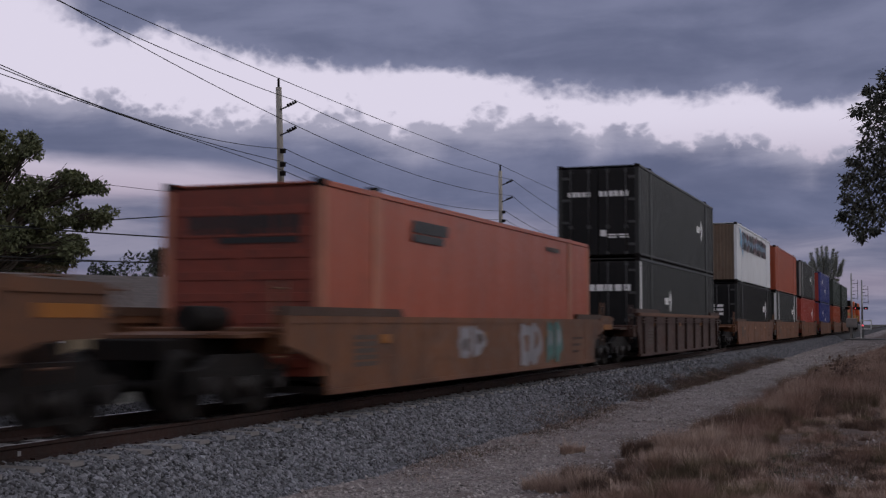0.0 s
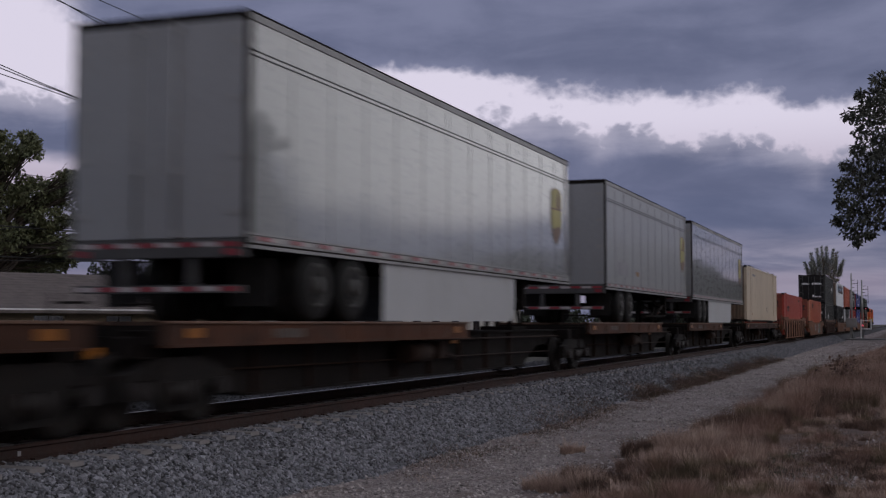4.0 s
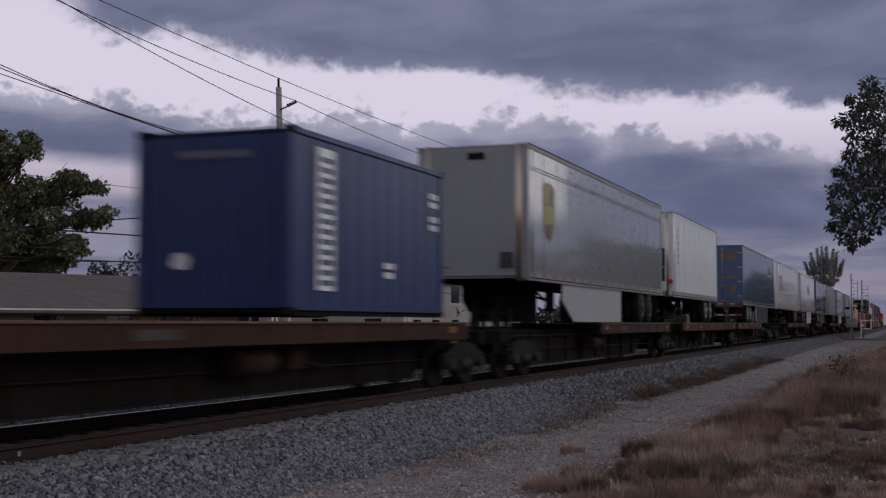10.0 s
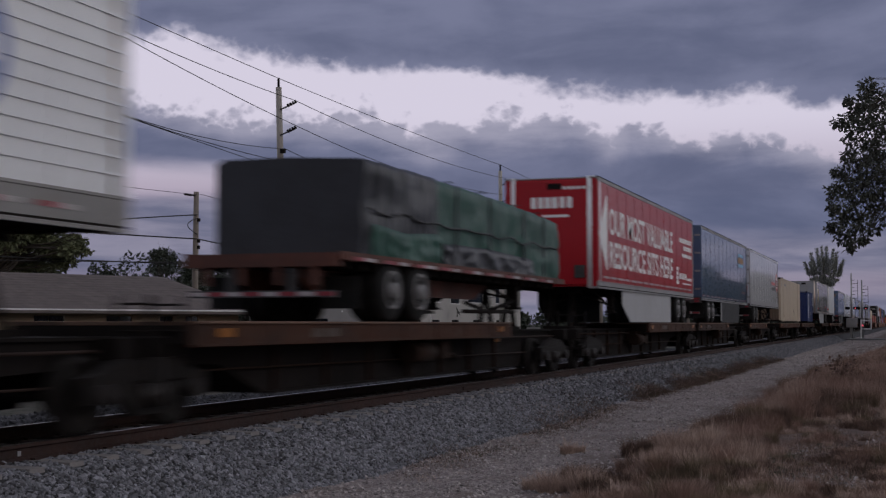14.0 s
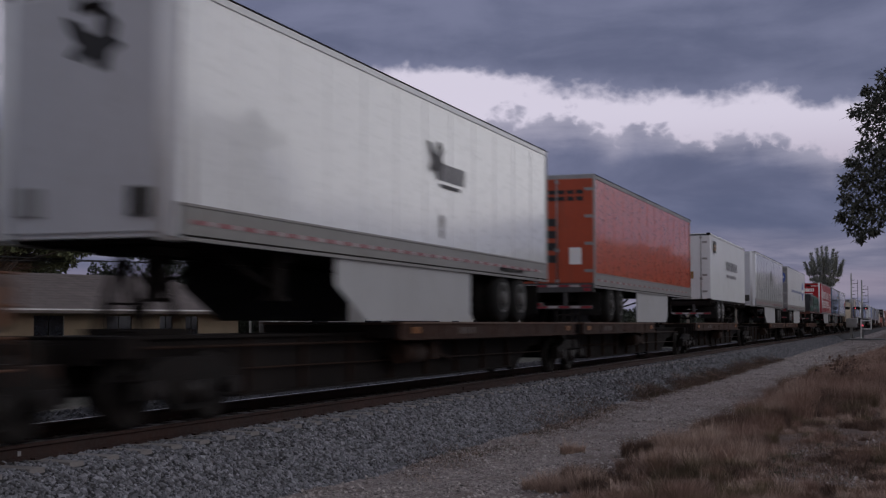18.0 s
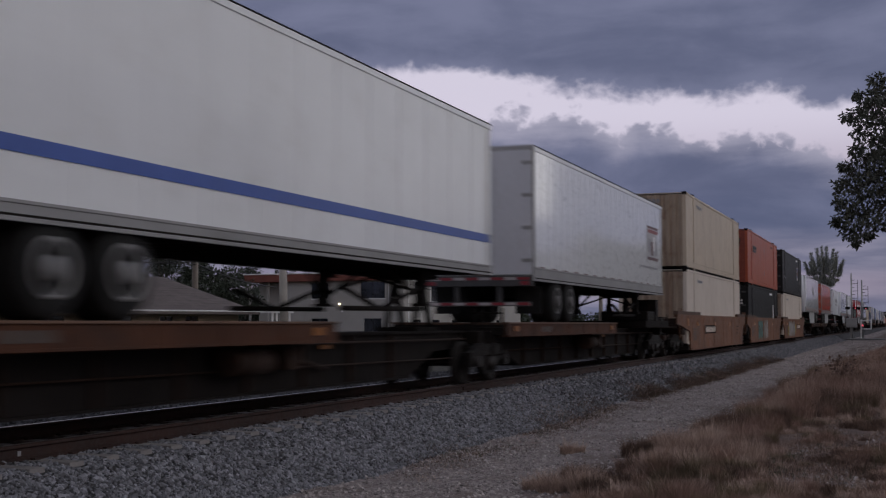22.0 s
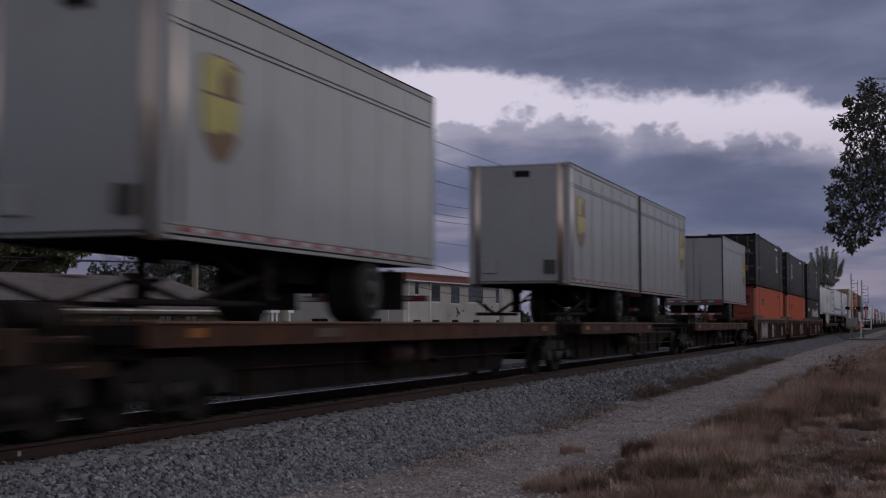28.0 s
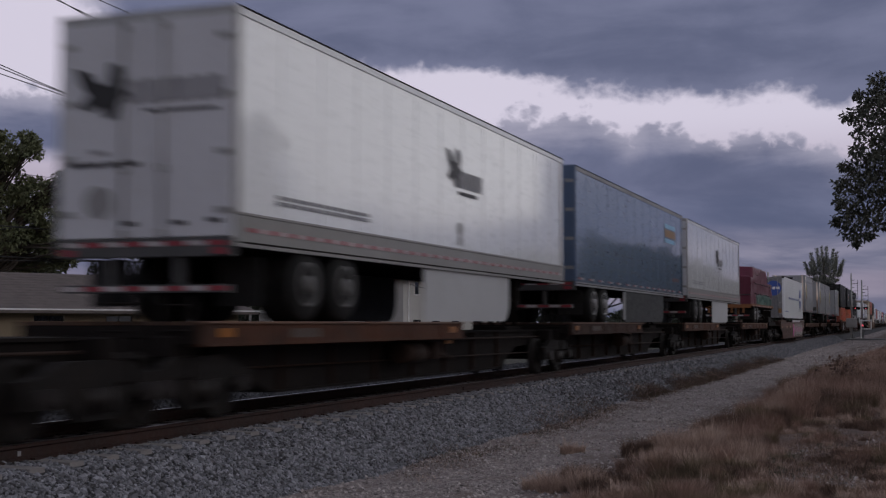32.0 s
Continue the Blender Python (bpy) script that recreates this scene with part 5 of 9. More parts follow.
def blue_logo(tr, L):
    part("logo_bar", bars(L - 3.65, L - 1.3, 4.46, 4.60, YN - 0.006), sky_blue_print, tr)
    part("logo_field", bars(L - 3.7, L - 1.25, 4.16, 4.41, YN - 0.006), faded_gold, tr)
    part("logo_bar", bars(L - 3.65, L - 1.4, 3.96, 4.10, YN - 0.006), sky_blue_print, tr)
    part("stencil", bars(L - 2.3, L - 0.9, 2.66, 2.78, YN - 0.006, 1, n=8), dark_print, tr)


def round_logo(tr, L):
    r = part("round_emblem", disc(L - 2.75, 3.7, 0.72, YN - 0.018, 30, 1.0), blue_print, tr)
    part("emblem_bar", bars(L - 3.4, L - 2.1, 3.57, 3.83, YN - 0.024, 1, n=3), white_paint, r)
    part("lettering", bars(3.3, L - 3.7, 3.45, 3.62, YN - 0.020, 1, n=30, seed=8), faded_blue, tr)
    part("data_plate", bars(L - 6.2, L - 5.7, 3.0, 3.35, YN - 0.020, 2), grey_print, tr)


def stripes_logo(tr, L):
    part("side_stripe", bars(L - 4.2, L - 1.7, 3.55, 3.72, YN - 0.006), red_print, tr)
    part("side_stripe", bars(L - 4.2, L - 1.5, 3.22, 3.40, YN - 0.006), black_paint, tr)
    r = part("round_emblem", disc(L - 0.95, 3.75, 0.58, YN - 0.006, 26), red_print, tr)
    part("emblem_field", disc(L - 0.95, 3.75, 0.40, YN - 0.012, 26), white_paint, r)
    part("emblem_bar", bars(L - 1.3, L - 0.6, 3.5, 3.95, YN - 0.017, 3), dark_print, r)


END_BLUE = (d_end(-1.0, -0.15, 4.45, 4.75, faded_gold, 1, 3), d_end(0.2, 1.05, 4.45, 4.75, faded_gold, 1, 3), d_end(-1.0, -0.1, 3.45, 3.55, faded_gold), d_end(0.3, 0.9, 3.1, 3.6, black_paint, 3, 2), d_end(-0.95, -0.6, 2.75, 3.1, faded_gold))
END_BIRD = (end_shape(lambda: end_outline(BIRD, 0.58, 4.13, 0.80, x=-0.056), black_paint, "end_emblem"), d_end(-1.12, 0.30, 3.97, 4.27, grey_print, 1, 6), d_end(-1.06, 0.35, 3.84, 3.88, bird_print),
            d_end(0.07, 1.15, 3.17, 3.24, bird_print, 1, 4), d_end(0.55, 0.85, 3.33, 3.39, grey_print), end_shape(lambda: end_outline(circle_pts(), 0.65, 2.72, 0.42), rail_grey, "end_mark"),
            d_end(0.1, 0.38, 2.41, 2.47, bird_print), d_end(-0.62, -0.35, 2.41, 2.47, bird_print), d_end(-1.12, -0.86, 2.43, 2.49, bird_print))


def end_panel(y0, y1, z0, z1):
    """A square white panel on the doors: a blue ring round an amber field."""
    def put(ob, L):
        e = part("logo_panel", end_bars(y0, y1, z0, z1, x=-0.02), white_letter, ob, "white panel with a blue and amber roundel")
        cy, cz, r = (y0 + y1) / 2, (z0 + z1) / 2 + 0.05, (y1 - y0) * 0.92
        part("logo_ring", end_outline(circle_pts(), cy, cz, r, x=-0.027), blue_print, e)
        part("logo_field", end_outline(circle_pts(), cy, cz - 0.04, r * 0.76, x=-0.034), white_letter, e)
        part("logo_centre", end_outline(circle_pts(), cy - 0.03, cz - 0.05, r * 0.42, x=-0.04), faded_gold, e)
    return put


def box_marks(c, m=None, x=2.45, z=1.71, w=1.75, n=6):
    """Slanted letter bars over a solid line, stencil near the front."""
    m = m or black_paint

    def put(ob, L):
        z0 = c + z
        part("lettering_line", bars(x, x + w, z0, z0 + 0.13, YN - 0.006), m, ob)
        for k in range(n):
            part("letter_bar", outline([(0.03, 0.2), (0.30, 0.2), (0.25, 0.0), (-0.02, 0.0)], YN - 0.004, x + k * w / n, z0 + 0.16, 1.0), m, ob)
        part("stencil", bars(L - 4.2, L - 3.0, c + 2.5, c + 2.6, YN - 0.006, 1, n=7), faint_print, ob)
    return put


def box_end_marks(c, m):
    def put(ob, L):
        part("end_line", end_bars(-0.92, 0.86, c + 2.00, c + 2.09, x=0.016), m, ob)
        part("end_lettering", end_bars(-0.92, 0.90, c + 2.13, c + 2.40, 1, 8, x=0.016), m, ob)
    return put


def dark_marks(c, logo=True, at=None):
    def put(ob, L):
        g = (L - 4.5) if at is None else at
        for x in (2.0, L - 2.0):
            part("stencil", bars(x - 0.12, x + 0.18, c + 0.95, c + 1.15, YN - 0.012), grey_print, ob)
        part("stencil", bars(L * 0.68, L * 0.68 + 1.4, c + 2.55, c + 2.66, YN - 0.006, 1, n=10), white_paint, ob)
        part("stencil", bars(0.9, 1.5, c + 1.0, c + 1.2, YN - 0.006, 2, n=2), grey_print, ob)
        if logo:
            e = part("logo_panel", bars(g, g + 1.0, c + 1.15, c + 2.15, YN - 0.006), white_letter, ob)
            part("logo_field", bars(g + 0.1, g + 0.9, c + 1.35, c + 2.05, YN - 0.011), blue_print, e)
            part("logo_stripe", disc(g + 0.48, c + 1.68, 0.3, YN - 0.012, 20), faded_gold, e)
    return put


def loop_mark(c, x, k=1.0, end=False):
    def put(ob, L):
        part("logo_bars", bars(x - 0.75 * k, x + 0.1 * k, c - 0.13 * k, c + 0.13 * k, YN - 0.006, 1, n=4, seed=3), white_paint, ob)
        part("logo_shape", outline([(0.12, 0), (0.42, 0.42), (0.72, 0), (0.42, -0.42), (0.30, -0.26), (0.48, 0), (0.42, 0.14), (0.30, 0)], YN - 0.006, x, c, k), white_paint, ob)
    return put


def white_letters(c):
    """A railway name in white, drawn as a row of plain blocks, some of them tall."""
    def put(ob, L):
        x = 5.47
        for word in ("tmtmmtm", "tmmt", "tmmmt"):
            for k in word:
                w, h = (0.37, 0.69) if k == "t" else (0.36, 0.50)
                part("letter_block", outline([(0.0, 0.05), (0.05, 0.0), (w - 0.05, 0.0), (w, 0.05), (w, h - 0.07), (w - 0.07, h), (0.06, h), (0.0, h - 0.06)], YN - 0.004, x, c + 1.3), white_letter, ob)
                x += w + 0.085
            x += 0.2
        part("logo_shape", outline([(-0.2, 0), (0.16, 0.0), (0.22, 0.16), (0.06, 0.30), (0.10, 0.46), (-0.04, 0.34), (-0.16, 0.30)], YN - 0.004, x - 0.62, c + 1.86), white_letter, ob)
        part("hazard_square", end_outline([(-0.3, 0), (0, 0.3), (0.3, 0), (0, -0.3)], -0.8, c + 1.45, 1.0, x=-0.006), white_letter, ob)
        part("stencil", bars(0.3, 2.1, c + 1.75, c + 1.98, YN - 0.006, 1, n=5, seed=5), white_letter, ob)
    return put


def number_strip(ob, L):
    part("number_strip", bars(0.82, 1.45, 1.65, 3.68, -1.22 - 0.006), white_paint, ob, "white strip of stencilled figures")
    part("figures", bars(0.92, 1.35, 1.72, 3.62, -1.22 - 0.012, 13, 0.45), navy_box, ob)
    for x, z in ((3.3, 1.9), (5.35, 3.2), (5.35, 2.8)):
        part("stencil", bars(x, x + 0.4, z, z + 0.3, -1.22 - 0.006, 2, n=2), white_paint, ob)


# ---------------------------------------------------------------- the place
def ground_z(x, y):
    z = GROUND
    if abs(x) < 200 and abs(y) < 60:
        z += 0.05 * noise.noise(Vector((x * 0.35, y * 0.35, 0))) + 0.02 * noise.noise(Vector((x * 1.6, y * 1.6, 3)))
        z += 0.10 * max(0, min(1, (4.2 - y) / 2.5))
    return z


def ground():
    """One sheet to the horizon, finer near the camera."""
    bm = B()
    def cuts(near, far, step, reach):
        v = [near + i * step for i in range(int((far - near) / step) + 1)]
        a, b = near, far
        k = step
        while b < reach:
            k *= 1.7
            a, b = a - k, b + k
            v = [a] + v + [b]
        return v
    xs, ys = cuts(4, 70, 0.6, 3000), cuts(-4, 8, 0.4, 3000)
    rows = []
    for x in xs:
        r = []
        for y in ys:
            z = ground_z(x, y)
            r.append(bm.verts.new((x, y, z)))
        rows.append(r)
    for a, b in zip(rows, rows[1:]):
        for i in range(len(ys) - 1):
            bm.faces.new((a[i], b[i], b[i + 1], a[i + 1])).smooth = True
    solid("ground", bm, ground_material(), "pale gravel track beside dry weedy soil", "ground", kind="structure")


def ground_material():
    m = bpy.data.materials.new("gravel_and_soil")
    m.use_nodes = True
    t = m.node_tree
    bs = t.nodes["Principled BSDF"]
    co = node(t, "ShaderNodeTexCoord").outputs["Object"]
    sep = node(t, "ShaderNodeSeparateXYZ")
    t.links.new(co, sep.inputs[0])
    wob = maths(t, "MULTIPLY", maths(t, "SUBTRACT", fbm(t, co, 0.5, 6, 0.6), 0.5), 2.6)
    y = maths(t, "ADD", sep.outputs[1], wob)
    grit = fbm(t, co, 22, 6, 0.7)
    vor = node(t, "ShaderNodeTexVoronoi")
    t.links.new(co, vor.inputs["Vector"])
    vor.inputs["Scale"].default_value = 26
    chip = maths(t, "ADD", maths(t, "MULTIPLY", vor.outputs["Color"], 0.55), maths(t, "MULTIPLY", grit, 0.5))
    gravel = mixc(t, smooth(t, chip, 0.25, 0.85), (0.108, 0.091, 0.088), (0.375, 0.325, 0.315))
    patch = fbm(t, co, 1.1, 7, 0.65)
    gravel = mixc(t, maths(t, "MULTIPLY", smooth(t, patch, 0.50, 0.66), 0.65), gravel, (0.135, 0.100, 0.085))
    soil = mixc(t, smooth(t, fbm(t, co, 5, 7, 0.7), 0.35, 0.65), (0.060, 0.041, 0.034), (0.150, 0.108, 0.092))
    c = mixc(t, smooth(t, y, 3.6, 4.8), soil, gravel)
    far = mixc(t, smooth(t, patch, 0.4, 0.6), (0.03, 0.032, 0.02), (0.06, 0.052, 0.04))
    c = mixc(t, smooth(t, y, 11, 15), c, far)
    c = mixc(t, smooth(t, y, 1.0, -14), c, far)
    t.links.new(c, bs.inputs["Base Color"])
    bs.inputs["Roughness"].default_value = 0.95
    b = node(t, "ShaderNodeBump")
    t.links.new(chip, b.inputs["Height"])
    b.inputs["Strength"].default_value, b.inputs["Distance"].default_value = 0.9, 0.03
    t.links.new(b.outputs[0], bs.inputs["Normal"])
    return m


def pebbles(name, n, place, size, material, label, seed, blocky=False):
    """Loose broken stones as one mesh."""
    rng = np.random.default_rng(seed)
    base = np.array([(1, 0, 0), (-1, 0, 0), (0, 1, 0), (0, -1, 0), (0, 0, 1), (0, 0, -1)], float)
    tri = np.array([(0, 2, 4), (2, 1, 4), (1, 3, 4), (3, 0, 4), (2, 0, 5), (1, 2, 5), (3, 1, 5), (0, 3, 5)])
    if blocky:
        g = 1.618
        base = np.array([(-1, g, 0), (1, g, 0), (-1, -g, 0), (1, -g, 0), (0, -1, g), (0, 1, g), (0, -1, -g), (0, 1, -g), (g, 0, -1), (g, 0, 1), (-g, 0, -1), (-g, 0, 1)]) / 1.9
        tri = np.array([(0, 11, 5), (0, 5, 1), (0, 1, 7), (0, 7, 10), (0, 10, 11), (1, 5, 9), (5, 11, 4), (11, 10, 2), (10, 7, 6), (7, 1, 8), (3, 9, 4), (3, 4, 2), (3, 2, 6), (3, 6, 8), (3, 8, 9), (4, 9, 5), (2, 4, 11), (6, 2, 10), (8, 6, 7), (9, 8, 1)])
    m = len(base)
    p = place(rng, n)
    n = len(p)
    s = size[0] + (size[1] - size[0]) * rng.random(n) ** 2
    v = base[None] * (0.65 + 0.7 * rng.random((n, m, 1)) * (0.45 if blocky else 1.0)) * s[:, None, None] * np.stack([0.7 + 0.6 * rng.random(n), 0.7 + 0.6 * rng.random(n), 0.55 + 0.4 * rng.random(n)], 1)[:, None, :]
    v += (rng.random((n, m, 3)) - 0.5) * s[:, None, None] * 0.5
    a, b = rng.random(n) * 6.28, (rng.random(n) - 0.5) * 1.6
    ca, sa, cb, sb = np.cos(a), np.sin(a), np.cos(b), np.sin(b)
    x, y, z = v[..., 0], v[..., 1], v[..., 2]
    y, z = y * cb[:, None] - z * sb[:, None], y * sb[:, None] + z * cb[:, None]
    x, y = x * ca[:, None] - y * sa[:, None], x * sa[:, None] + y * ca[:, None]
    v = np.stack([x, y, z], -1) + p[:, None, :]
    f = (tri[None] + (np.arange(n) * m)[:, None, None]).reshape(-1, 3)
    me = bpy.data.meshes.new(name)
    me.from_pydata(v.reshape(-1, 3).tolist(), [], f.tolist())
    me.materials.append(material)
    return tagged(new(name, me), label, "stones", kind="stuff")


BED = [(6.55, -0.86), (6.75, -0.76), (7.15, -0.52), (7.55, -0.24), (7.75, -0.19), (8.3, -0.19), (9.65, -0.19), (10.3, -0.19), (12.6, -0.21), (13.6, -0.5), (14.4, -0.86)]


def bed_height(y):
    return np.interp(y, [p[0] for p in BED], [p[1] for p in BED])


# bed below the loose stones: the dark of their gaps is its colour
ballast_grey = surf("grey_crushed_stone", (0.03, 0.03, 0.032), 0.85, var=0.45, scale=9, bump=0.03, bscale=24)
# between the rails: grime and the train's shade, both put into the colour
ballast_under_train = surf("oil_blackened_stone", (0.03, 0.028, 0.026), 0.9, var=0.4, scale=9, bump=0.03, bscale=24)
stone_under_train = surf("oil_blackened_stones", (0.035, 0.032, 0.03), 0.85, var=0.3, scale=8, island=0.7)
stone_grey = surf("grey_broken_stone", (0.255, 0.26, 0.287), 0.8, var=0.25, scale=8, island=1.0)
# stones beyond the rails: dimness behind the train put in as a darker grey
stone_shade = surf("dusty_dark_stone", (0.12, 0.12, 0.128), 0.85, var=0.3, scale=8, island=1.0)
stone_pale = surf("pale_limestone_chips", (0.49, 0.445, 0.43), 0.85, var=0.2, scale=8, island=0.85)
concrete = surf("weathered_concrete", (0.23, 0.215, 0.21), 0.85, var=0.25, scale=4, dirt=(0.12, 0.10, 0.09), dirt_amount=0.4, bump=0.004)
rail_rust = surf("rust_brown_rail", (0.027, 0.0105, 0.0075), 0.8, 0.0, var=0.4, scale=4, dirt=(0.02, 0.0105, 0.008), dirt_amount=0.5)
rail_top = surf("polished_rail_head", (0.42, 0.41, 0.40), 0.3, 1.0, var=0.15, scale=6)


def track():
    bm = B()
    xs = [-900, -300, -60] + [x for x in range(0, 80, 2)] + [100, 200, 500, 1700]
    rows = [[bm.verts.new((x, y, z + (0.02 * noise.noise(Vector((x, y * 2, 0))) if 0 < i < len(BED) - 1 and -1 < x < 80 else 0))) for i, (y, z) in enumerate(BED)] for x in xs]
    for a, b in zip(rows, rows[1:]):
        for i in range(len(BED) - 1):
            f = bm.faces.new((a[i], b[i], b[i + 1], a[i + 1]))
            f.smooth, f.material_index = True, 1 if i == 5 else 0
    solid("ballast_bed", bm, [ballast_grey, ballast_under_train], "grey crushed-stone ballast bank under the rails", "ballast", kind="structure")
    prof = [(-0.07, -0.172), (0.07, -0.172), (0.07, -0.155), (0.012, -0.13), (0.010, -0.05), (0.036, -0.035), (0.036, -0.006), (0.028, 0.0), (-0.028, 0.0), (-0.036, -0.006), (-0.036, -0.035), (-0.010, -0.05), (-0.012, -0.13), (-0.07, -0.155)]
    for y in (TRACK_Y - 0.7525, TRACK_Y + 0.7525):
        bm = B()
        rows = [[bm.verts.new((x, y + py, pz)) for py, pz in prof] for x in (-900, 0, 40, 1700)]
        for a, b in zip(rows, rows[1:]):
            for i in range(len(prof)):
                f = bm.faces.new((a[i], b[i], b[(i + 1) % len(prof)], a[(i + 1) % len(prof)]))
                f.material_index = 1 if i in (7, ) else 0
        ob = solid("rail", bm, [rail_rust, rail_top], "rust-brown steel rail with a polished head", "rail", "rails of the track", kind="structure")
        if y < TRACK_Y:
            part("tag", slab(10.525, 10.58, y - 0.022, y - 0.013, -0.118, -0.068, 0.004), grey_print, ob, "small pale tag on the rail web")
            for x in (24.0, 36.0, 48.0):
                part("joint_bar", slab(x, x + 0.7, y - 0.03, y - 0.011, -0.12, -0.06), rail_rust, ob)

    def tie_mesh():
        bm = B()
        prism(bm, [(-0.13, -0.36), (0.13, -0.36), (0.11, -0.165), (-0.11, -0.165)], -1.33, 1.33)
        return bm
    me = shared("tie", tie_mesh, concrete)
    ties = thing("ties", "concrete railway ties half sunk in ballast", "railway ties", kind="structure")
    for i in range(180):
        part("tie", me, None, ties, at=pose(4.0 + i * 0.61, TRACK_Y, 0.0))
    clip = B()
    for i in range(180):
        for y in (-0.7525, 0.7525):
            for s in (-0.09, 0.09):
                x = 4.0 + i * 0.61
                box(clip, x - 0.045, x + 0.045, TRACK_Y + y + s - 0.03, TRACK_Y + y + s + 0.03, -0.168, -0.145)
    tagged(part("rail_clip", clip, rail_rust, ties), kind="stuff")

    def near_bank(rng, n):
        x = 7.2 + 19.8 * rng.random(n)
        return on_bank(rng, n, x)

    def mid_bank(rng, n):
        x = 27 + 128 * rng.random(n) ** 1.5
        return on_bank(rng, n, x)

    def on_bank(rng, n, x):
        y = 6.45 + 1.75 * rng.random(n)
        keep = (y < 7.58) | (np.abs((x - 4.0) % 0.61 - 0.305) < 0.17)
        return np.stack([x, y, bed_height(y) + 0.012 * rng.random(n)], 1)[keep]

    def far_bank(rng, n):
        x = 9.5 + 62 * rng.random(n) ** 1.3
        y = 9.9 + 3.3 * rng.random(n)
        return np.stack([x, y, bed_height(y) + 0.012 * rng.random(n)], 1)

    def between(rng, n):
        x = 10 + 30 * rng.random(n) ** 1.3
        y = 8.35 + 1.3 * rng.random(n)
        return np.stack([x, y, bed_height(y) + 0.005 * rng.random(n)], 1)

    def lane(rng, n):
        x = 12 + 60 * rng.random(n) ** 1.6
        y = -0.2 + 7.0 * rng.random(n)
        keep = np.sin(x * 0.9) * np.cos(y * 1.7 + x * 0.3) + rng.random(n) * 1.9 - np.where(y < 2.6, 0.95, 0.0) > 0.55
        z = np.array([ground_z(a, b) for a, b in zip(x, y)]) + 0.004
        return np.stack([x, y, z], 1)[keep]
    pebbles("ballast_stones", 46000, near_bank, (0.020, 0.052), stone_grey, "grey broken ballast stones", 3, True)
    pebbles("ballast_stones", 46000, mid_bank, (0.022, 0.06), stone_grey, "grey broken ballast stones further along", 13)
    def far_lane(rng, n):
        x = 60 + 98 * rng.random(n)
        y = 0.6 + 6.0 * rng.random(n)
        keep = np.sin(x * 0.5) * np.cos(y * 1.7 + x * 0.2) + rng.random(n) * 1.9 > 0.6
        z = np.array([ground_z(a, b) for a, b in zip(x, y)]) + 0.004
        return np.stack([x, y, z], 1)[keep]
    pebbles("gravel_chips", 15000, far_lane, (0.02, 0.055), stone_pale, "pale limestone chips along the gravel track", 16)
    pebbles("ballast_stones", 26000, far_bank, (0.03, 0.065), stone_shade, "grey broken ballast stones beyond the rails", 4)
    pebbles("ballast_stones", 5000, between, (0.02, 0.045), stone_under_train, "grey ballast stones between the rails", 5)
    pebbles("gravel_chips", 56000, lane, (0.006, 0.034), stone_pale, "pale limestone chips on the gravel track", 6)


grass_tan = surf("dry_grass_blades", (0.6318, 0.4563, 0.3744), 0.9, var=0.35, scale=1.2, island=0.5, col2=(0.70, 0.55, 0.46))
grass_low = surf("matted_brown_grass", (0.3393, 0.22, 0.1755), 0.9, var=0.4, scale=1.0, island=0.65, col2=(0.40, 0.285, 0.235))
grass_green = surf("green_weed_leaves", (0.06, 0.085, 0.036), 0.9, var=0.3, scale=2, island=0.6)
weed_dark = surf("dark_brown_olive_weeds", (0.193, 0.1264, 0.09711), 0.9, var=0.35, scale=2, island=0.7)
weed_red = surf("red_brown_dry_grass", (0.3978, 0.248, 0.1942), 0.9, var=0.3, scale=1.4, island=0.65, col2=(0.46, 0.315, 0.255))
weed_olive = surf("olive_brown_weeds", (0.2164, 0.1638, 0.1053), 0.9, var=0.3, scale=2, island=0.6)
weed_brown = surf("dead_brown_weeds", (0.117, 0.07839, 0.06318), 0.9, var=0.35, scale=2, island=0.7)


def blades(name, spots, material, label, seed, lean=0.35):
    """Tufts of thin bent blades as one mesh. spots: (x, y, z, height, spread, count)."""
    rng = np.random.default_rng(seed)
    sp = np.array([(x, y, max(z - 0.02, ground_z(x, y) - 0.015), h, d, c) for x, y, z, h, d, c in spots], float)
    r = np.repeat(sp, sp[:, 5].astype(int), axis=0)
    n = len(r)
    a, b = rng.random(n) * 6.283, rng.random(n) * 6.283
    off = rng.normal(size=(n, 2)) * r[:, 4:5]
    # blades in the middle of a tuft stand taller, those outside lean away
    far = np.minimum(1.5, np.hypot(off[:, 0], off[:, 1]) / r[:, 4])
    hh = r[:, 3] * (1.15 - 0.42 * far) * (0.55 + 0.55 * rng.random(n))
    out = np.arctan2(off[:, 1], off[:, 0]) + rng.normal(size=n) * 0.9
    ln = lean * hh * (0.2 + 0.9 * rng.random(n)) * (0.4 + far)
    w = 0.0009 + 0.0020 * rng.random(n)
    p = np.stack([r[:, 0] + off[:, 0], r[:, 1] + off[:, 1], r[:, 2]], 1)
    o = np.stack([-np.sin(a) * w, np.cos(a) * w, np.zeros(n)], 1)
    d = np.stack([np.cos(out) * ln, np.sin(out) * ln, hh], 1)
    mid = p + d * np.array((0.35, 0.35, 0.55))
    v = np.stack([p - o, p + o, mid + o * 0.8, mid - o * 0.8, p + d], 1).reshape(-1, 3)
    k = np.arange(n) * 5
    quad = np.stack([k, k + 1, k + 2, k + 3], 1).tolist()
    tip = np.stack([k + 3, k + 2, k + 4], 1).tolist()
    me = bpy.data.meshes.new(name)
    me.from_pydata(v.tolist(), [], quad + tip)
    me.materials.append(material)
    return tagged(new(name, me), label, "grass", kind="stuff")


